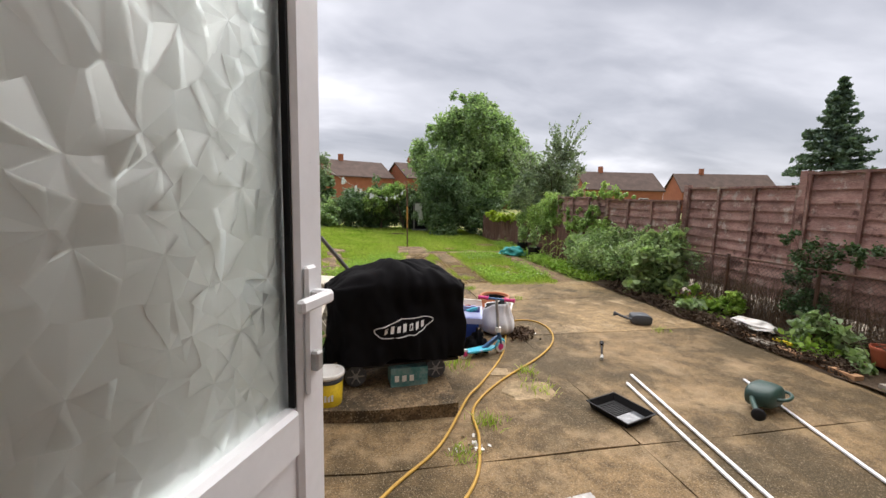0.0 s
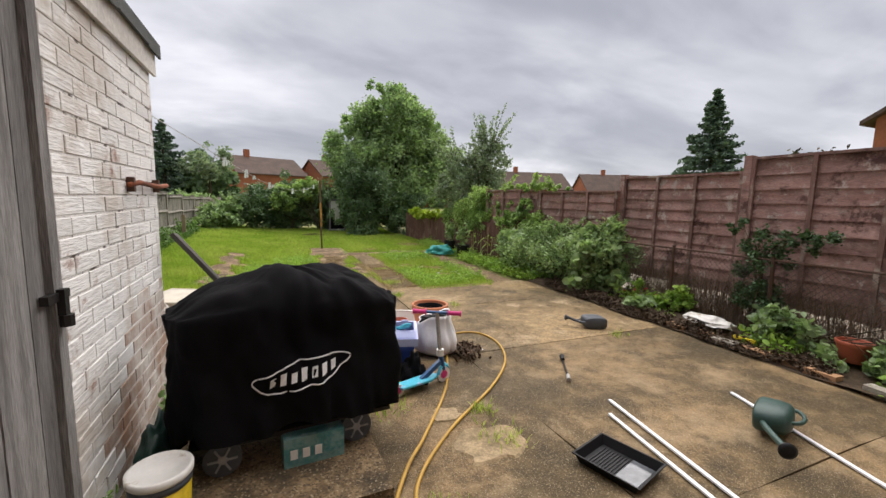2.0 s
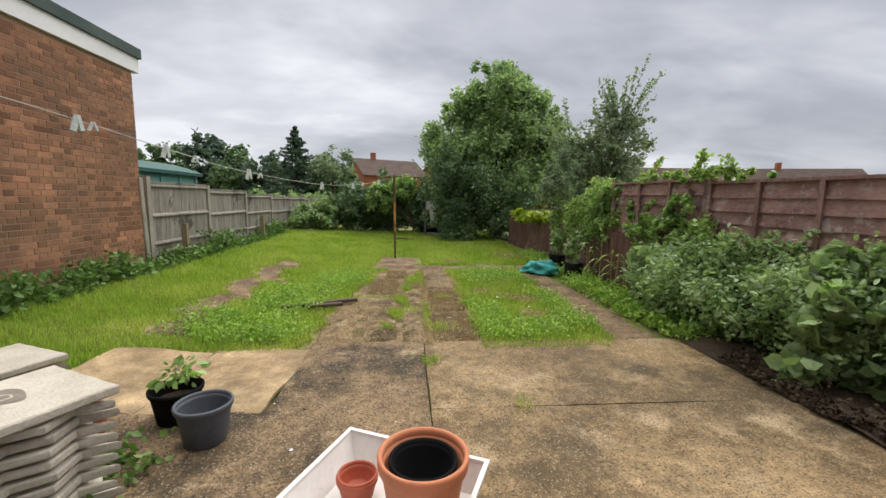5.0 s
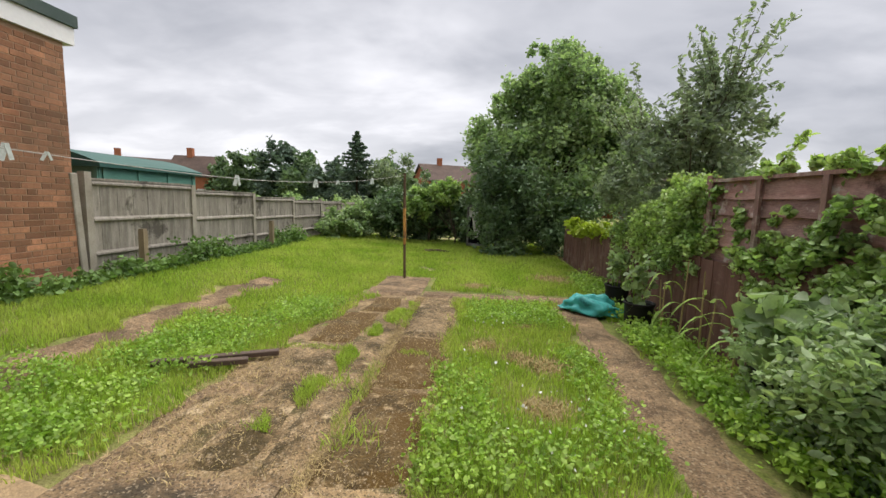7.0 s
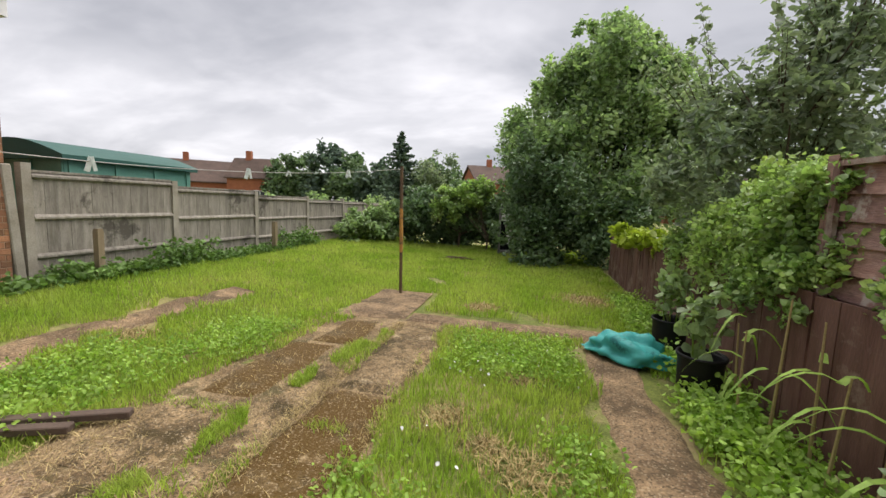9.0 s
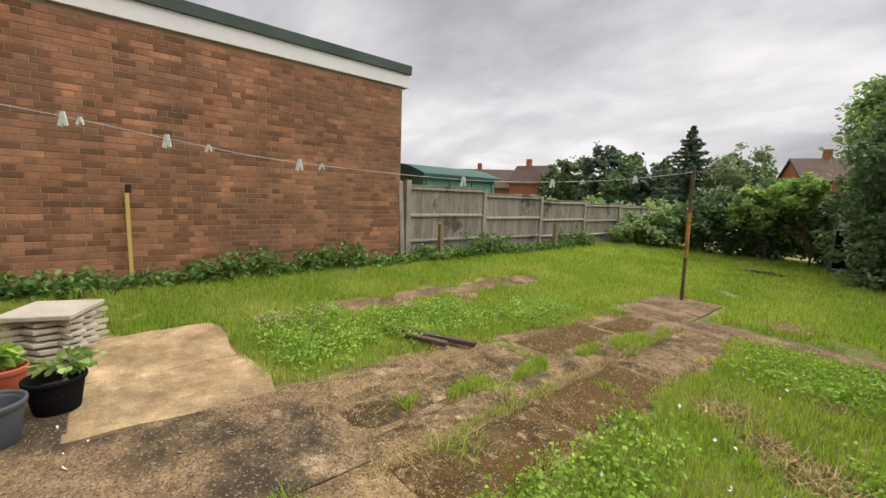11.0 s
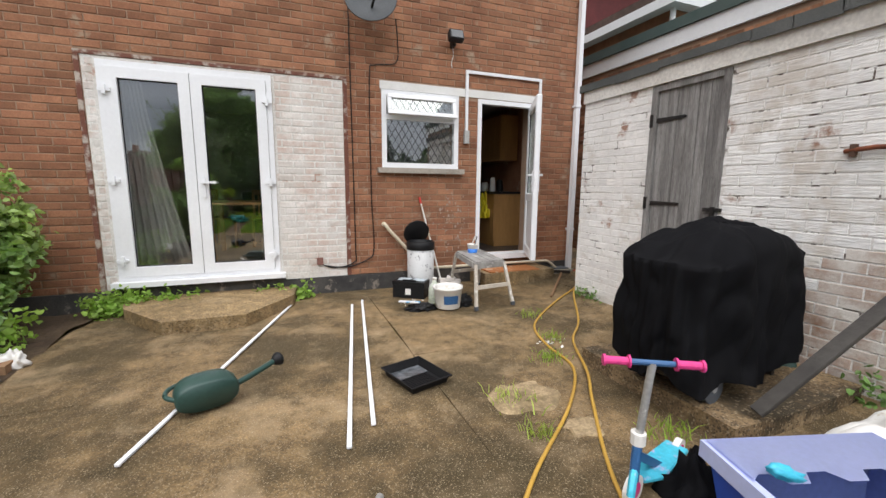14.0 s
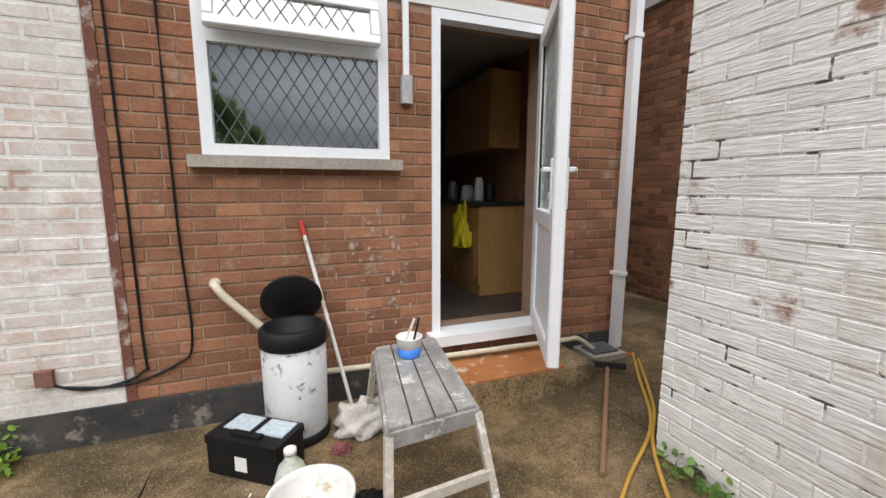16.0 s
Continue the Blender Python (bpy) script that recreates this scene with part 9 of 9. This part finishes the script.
for k in range(7):
    x, y = 4.50 + rngp.uniform(-0.08, 0.1), 8.7 + 0.22 * k
    bm = bmesh.new()
    rod(bm, (x, y, 0), (x + rngp.uniform(-0.05, 0.05), y, rngp.uniform(0.6, 0.95)), 0.011, 0.005, n=6)
    part("stalk", bm, M_STRAW, corn)
    for q in range(3):
        bm = bmesh.new()
        a, z = rngp.uniform(0, math.tau), rngp.uniform(0.2, 0.7)
        d = Vector((math.cos(a), math.sin(a), 0))
        pth = [Vector((x, y, z)) + d * t * 0.34 + Vector((0, 0, 0.22 * t - 0.42 * t * t)) for t in np.linspace(0, 1, 6)]
        sd_ = d.cross(Vector((0, 0, 1))) * 0.02
        for i in range(5):
            f0, f1 = 1 - i / 5.5, 1 - (i + 1) / 5.5
            bm.faces.new([bm.verts.new(p) for p in (pth[i] - sd_ * f0, pth[i] + sd_ * f0, pth[i + 1] + sd_ * f1, pth[i + 1] - sd_ * f1)])
        part("leaf", bm, M_WEED, corn)

# bed edging of loose bricks and stones
M_EDGE = material("edging_brick", (0.34, 0.19, 0.10), (0.42, 0.26, 0.15), single=0.3, bump=0.4)
for k, y in enumerate((4.14, 3.87, 3.58, 3.30, 3.03, 2.76, 2.38, 2.05, 1.72, 1.4)):
    bm = boxes((-0.052, 0.052, -0.115, 0.115, 0, 0.065))
    ob = part("edging_brick", bm, M_EDGE if k not in (2, 6, 7, 8) else M_CONPOST, bevel=0.008)
    ob.matrix_world = Matrix.Translation((4.27 + 0.03 * math.sin(k * 2.1), y, ground_z(4.27, y) + 0.002)) @ Matrix.Rotation(radians(random.uniform(-9, 9)), 4, "Z")
    tagged(ob, "loose brick edging the flower bed", "edging brick", "bed edging")
ob = part("yellow_tool", boxes((-0.02, 0.02, -0.1, 0.1, 0, 0.03)), material("yellow_plastic", (0.7, 0.55, 0.03), rough=0.4, bump=0), bevel=0.006)
ob.matrix_world = Matrix.Translation((4.42, 3.5, 0.06))
tagged(ob, "small yellow plastic tool on the bed edge", "tool")

# ---- grass, weeds ----
rng = np.random.default_rng(12)


def lawn(n, x0, x1, y0, y1, keep):
    xy = rng.uniform([x0, y0], [x1, y1], (n, 2))
    return xy[keep(xy[:, 0], xy[:, 1])]


def patch(x, y, s, seed):
    """Slow waves that thin the grass in places."""
    return np.sin(x * s + seed) * np.cos(y * s * 0.8 - seed * 1.7) + 0.6 * np.sin(x * s * 2.3 + y * s * 1.9 + seed)


def off_paths(x, y):
    w = 0.07 * np.sin(y * 5.1) + 0.06 * np.sin(y * 11.3 + 1)
    strips = ((x > 0.47 + w * 0.6 + 0.17 * np.clip(y - 8.3, 0, 3)) & (x < 2.2 + w * 0.6) & (y < 11.3)) | ((y > 11.3) & (y < 11.85) & (x > 0.7) & (x < 3.9))
    track = ((x > 3.55 + w) & (x < 4.1 + w) & (y < 11.6)) | ((x > -1.18 + w * 1.5) & (x < -0.78 + w * 1.5) & (y > 7.3) & (y < 11.8)) | ((x > 0.42 + w) & (x < 0.9) & (y < 8.15 + w))
    bare = (x > 0.8) & (x < 1.7) & (y > 11.3) & (y < 12.95 + w)
    return ~(strips | track | bare)


def worn(x, y):
    """Worn lawn: bald spots, thinned at the rim."""
    out = np.zeros(len(x), bool)
    for cx, cy, r in ((2.54, 9.38, 0.24), (2.98, 8.16, 0.2), (3.12, 8.93, 0.26), (2.85, 9.1, 0.18), (3.0, 10.1, 0.16), (3.9, 13.3, 0.5), (2.4, 12.3, 0.3), (-0.6, 9.9, 0.2)):
        out |= np.hypot(x - cx, y - cy) < r * rng.uniform(0.5, 1.25, len(x))
    return out


blocks = [lawn(17000, -2.8, -1.1, 5.2, 7.0, lambda x, y: (patch(x, y, 2.4, 3) > -1.0) & (np.hypot(x + 0.98, y - 5.8) > 0.45)), lawn(99000, -2.8, 3.6, 7.0, 10.5, lambda x, y: off_paths(x, y) & (patch(x, y, 2.2, 1) > -1.45) & ~worn(x, y)),
          lawn(60000, -2.8, 4.6, 10.5, 14.5, lambda x, y: off_paths(x, y) & (patch(x, y, 2.0, 2) > -1.4) & ~worn(x, y)),
          lawn(46000, -2.8, 4.6, 14.5, 20.5, lambda x, y: x < 9)]
for xy, hgt, wid in zip(blocks, (0.075, 0.075, 0.08, 0.09), (0.007, 0.007, 0.010, 0.015)):
    tagged(blade_mesh("lawn_grass", xy, ground_zs(xy[:, 0], xy[:, 1]) - 0.03, hgt, wid, M_GRASS, rng=rng), "green lawn grass", "grass", kind="stuff")
xy = lawn(30000, -2.8, 3.6, 7.22, 13.5, lambda x, y: off_paths(x, y) & ((patch(x, y, 2.2, 1) < -0.6) | (patch(x, y, 4.1, 7) < -1.1) | worn(x, y)))
xy = np.concatenate([xy, lawn(9000, 0.42, 2.22, 7.2, 11.4, lambda x, y: ((np.abs(x - 1.04) < 0.07) | (np.abs(x - 1.62) < 0.07) | (x < 0.6) | (np.abs(y - 9.05) < 0.08) | (x > 2.12)) & (patch(x, y, 3.3, 5) > -0.4))])
tagged(blade_mesh("dry_grass", xy, ground_zs(xy[:, 0], xy[:, 1]) - 0.03, 0.04, 0.006, M_STRAW, rng=rng, lean=1.6), "dry straw-coloured grass patches", "grass", kind="stuff")
xy = np.concatenate([rng.normal([cx, cy], [r * 0.5, r * 0.5], (int(9000 * r * r) + 150, 2)) for cx, cy, r in ((2.54, 9.38, 0.24), (2.98, 8.16, 0.2), (3.12, 8.93, 0.26), (2.85, 9.1, 0.18), (3.0, 10.1, 0.16), (3.9, 13.3, 0.5), (2.4, 12.3, 0.3), (-0.6, 9.9, 0.2))])
tagged(blade_mesh("dry_grass", xy, ground_zs(xy[:, 0], xy[:, 1]) - 0.028, 0.035, 0.009, M_STRAW, rng=rng, lean=2.2), "dead straw lying on worn lawn", "grass", kind="stuff")
xy = lawn(26000, -2.8, 4.3, 7.25, 14.0, lambda x, y: off_paths(x, y) & (patch(x, y, 3.4, 9) > 0.55) & ~worn(x, y))
tagged(blade_mesh("tall_grass", xy, ground_zs(xy[:, 0], xy[:, 1]) - 0.03, 0.125, 0.009, M_GRASS, rng=rng, lean=0.7), "longer grass tufts in the lawn", "grass", kind="stuff")
# dead stems between the wire fence and the lap panels
xy = rng.uniform([5.0, 0.5], [5.28, 5.6], (4200, 2))
tagged(blade_mesh("dead_stems", xy, np.zeros(len(xy)), 0.62, 0.006, material("dead_brown_stems", (0.13, 0.085, 0.05), (0.20, 0.135, 0.085), bump=0, island=0.4), rng=rng, lean=0.35), "dead brown stems behind the wire fence", "dead plants", kind="stuff")
# grass in the joints of the path
ya = rng.uniform(7.6, 11.3, 9000)
yb, yc = rng.uniform(7.25, 11.2, 1800), rng.uniform(7.2, 11.3, 2500)
xy = np.concatenate([np.stack([1.25 + 0.115 * (ya - 8.2) + rng.normal(0, 0.05, 9000), ya], 1), np.stack([1.64 + rng.normal(0, 0.03, 1800), yb], 1), np.stack([rng.uniform(0.6, 2.2, 900), 9.0 + rng.normal(0, 0.03, 900)], 1), np.stack([2.2 + rng.normal(0, 0.05, 2500), yc], 1)])
xy = xy[patch(xy[:, 0], xy[:, 1], 4.3, 4) > -0.1]
tagged(blade_mesh("joint_grass", xy, ground_zs(xy[:, 0], xy[:, 1]) - 0.01, 0.055, 0.006, M_GRASS, rng=rng, lean=0.9), "grass tufts in the path joints", "grass", kind="stuff")
# dead stalks strewn along the strips
yb, yc, yd = rng.uniform(7.1, 11.2, 3600), rng.uniform(7.1, 9.0, 1900), rng.uniform(7.1, 11.2, 1500)
xy = np.concatenate([np.stack([1.64 + rng.normal(0, 0.035, 3600), yb], 1), np.stack([0.75 + rng.normal(0, 0.2, 1900), yc], 1), np.stack([2.17 + rng.normal(0, 0.05, 1500), yd], 1), rng.uniform([0.6, 7.1], [2.1, 11.2], (2600, 2))])
xy = xy[patch(xy[:, 0], xy[:, 1], 3.1, 2) > -0.7]
tagged(blade_mesh("dry_grass", xy, ground_zs(xy[:, 0], xy[:, 1]) + 0.006, 0.024, 0.004, M_STRAW, rng=rng, lean=3.2), "dead straw strewn over the old path", "grass", kind="stuff")


def weed_bank(name, lumps, n, size, mat, label, seed):
    r_ = np.random.default_rng(seed)
    c = np.concatenate([r_.uniform([x - rx, y - ry, 0], [x + rx, y + ry, h], (max(4, int(n * rx * ry)), 3)) for x, y, rx, ry, h in lumps])
    p = np.repeat(c, 10, 0) + r_.normal(0, 0.05, (len(c) * 10, 3))
    p[:, 2] = ground_zs(p[:, 0], p[:, 1]) + np.abs(p[:, 2])
    tagged(leaf_mesh(name, p, size, mat, rng=r_, long=1.3), label, "weeds", kind="stuff")


weed_bank("wall_weeds", [(-2.62, y, 0.2, 0.42, 0.03 + 0.42 * abs(math.sin(y * 1.9) * math.sin(y * 0.83 + 1)) ** 1.6) for y in np.arange(5.0, 16.5, 0.4)], 420, 0.055, M_NETTLE, "nettles and weeds along the foot of the wall and fence", 3)
weed_bank("clover", [(2.4, 8.0, 0.22, 0.7, 0.07), (3.38, 8.4, 0.16, 0.9, 0.07), (2.9, 10.5, 0.55, 0.5, 0.07), (2.7, 7.5, 0.5, 0.25, 0.06), (0.1, 7.5, 0.3, 0.2, 0.06), (-0.4, 7.7, 0.6, 0.5, 0.06), (-0.1, 9.0, 0.5, 0.7, 0.06), (0.3, 10.2, 0.4, 0.5, 0.06)], 900, 0.024, M_WEED, "clover and broad-leaved weeds in the lawn", 6)
weed_bank("patio_weeds", [(-0.12, 5.35, 0.2, 0.12, 0.08), (0.05, 4.75, 0.12, 0.3, 0.09), (-0.45, 5.5, 0.16, 0.1, 0.1), (-0.3, 4.45, 0.3, 0.12, 0.08), (-0.72, 2.4, 0.03, 0.3, 0.05), (-0.72, 1.35, 0.03, 0.2, 0.06), (-0.74, 2.75, 0.04, 0.1, 0.12), (-0.7, 3.9, 0.06, 0.2, 0.16)], 1500, 0.034, M_NETTLE, "weeds growing round the slab stacks and shed", 7)
weed_bank("patio_weeds", [(3.6, 0.14, 0.28, 0.08, 0.12), (4.0, 0.2, 0.2, 0.12, 0.18), (2.6, 0.12, 0.2, 0.05, 0.09), (2.3, 0.15, 0.07, 0.07, 0.14)], 3000, 0.04, M_WEED, "weeds growing against the house wall", 8)
weed_bank("bed_weeds", [(4.85, 5.1, 0.16, 0.5, 0.16), (4.6, 3.35, 0.2, 0.2, 0.14), (4.45, 2.1, 0.2, 0.3, 0.1), (4.7, 1.2, 0.35, 0.6, 0.25)], 520, 0.05, M_WEED, "green weeds in the flower bed", 9)
weed_bank("path_weeds", [(4.38, 8.9, 0.26, 0.9, 0.13), (4.45, 10.4, 0.2, 0.6, 0.1), (4.45, 12.5, 0.2, 0.9, 0.12), (4.45, 7.6, 0.28, 0.5, 0.13), (4.25, 8.1, 0.16, 0.5, 0.09), (4.3, 9.7, 0.2, 0.4, 0.1)], 1300, 0.034, M_WEED, "green weeds at the foot of the low fence", 10)
tufts = np.concatenate([rng.normal([x, y], [s, s], (n, 2)) for x, y, s, n in ((0.62, 2.55, 0.06, 90), (1.25, 3.3, 0.05, 60), (0.62, 3.55, 0.07, 90), (1.6, 6.7, 0.05, 70), (2.2, 5.9, 0.05, 40), (1.2, 2.95, 0.06, 70), (0.35, 2.2, 0.05, 60), (3.4, 4.2, 0.05, 40), (0.2, 1.6, 0.05, 50), (1.75, 7.6, 0.08, 120), (1.45, 8.3, 0.06, 80), (-0.3, 5.3, 0.1, 120))])
tagged(blade_mesh("patio_tufts", tufts, ground_zs(tufts[:, 0], tufts[:, 1]) + 0.005, 0.07, 0.007, M_GRASS, rng=rng, lean=1.2), "small grass tufts in the patio joints", "grass", kind="stuff")
# small white and yellow flowers in the clover
fl_ = lawn(160, 2.3, 3.5, 7.4, 10.8, lambda x, y: patch(x, y, 3, 2) > 0.2)
tagged(leaf_mesh("clover_flowers", np.concatenate([fl_, (ground_zs(fl_[:, 0], fl_[:, 1]) + 0.05)[:, None]], 1), 0.022, M_PRINT, rng=rng, long=1.0), "white clover flowers in the grass", "flowers", kind="stuff")
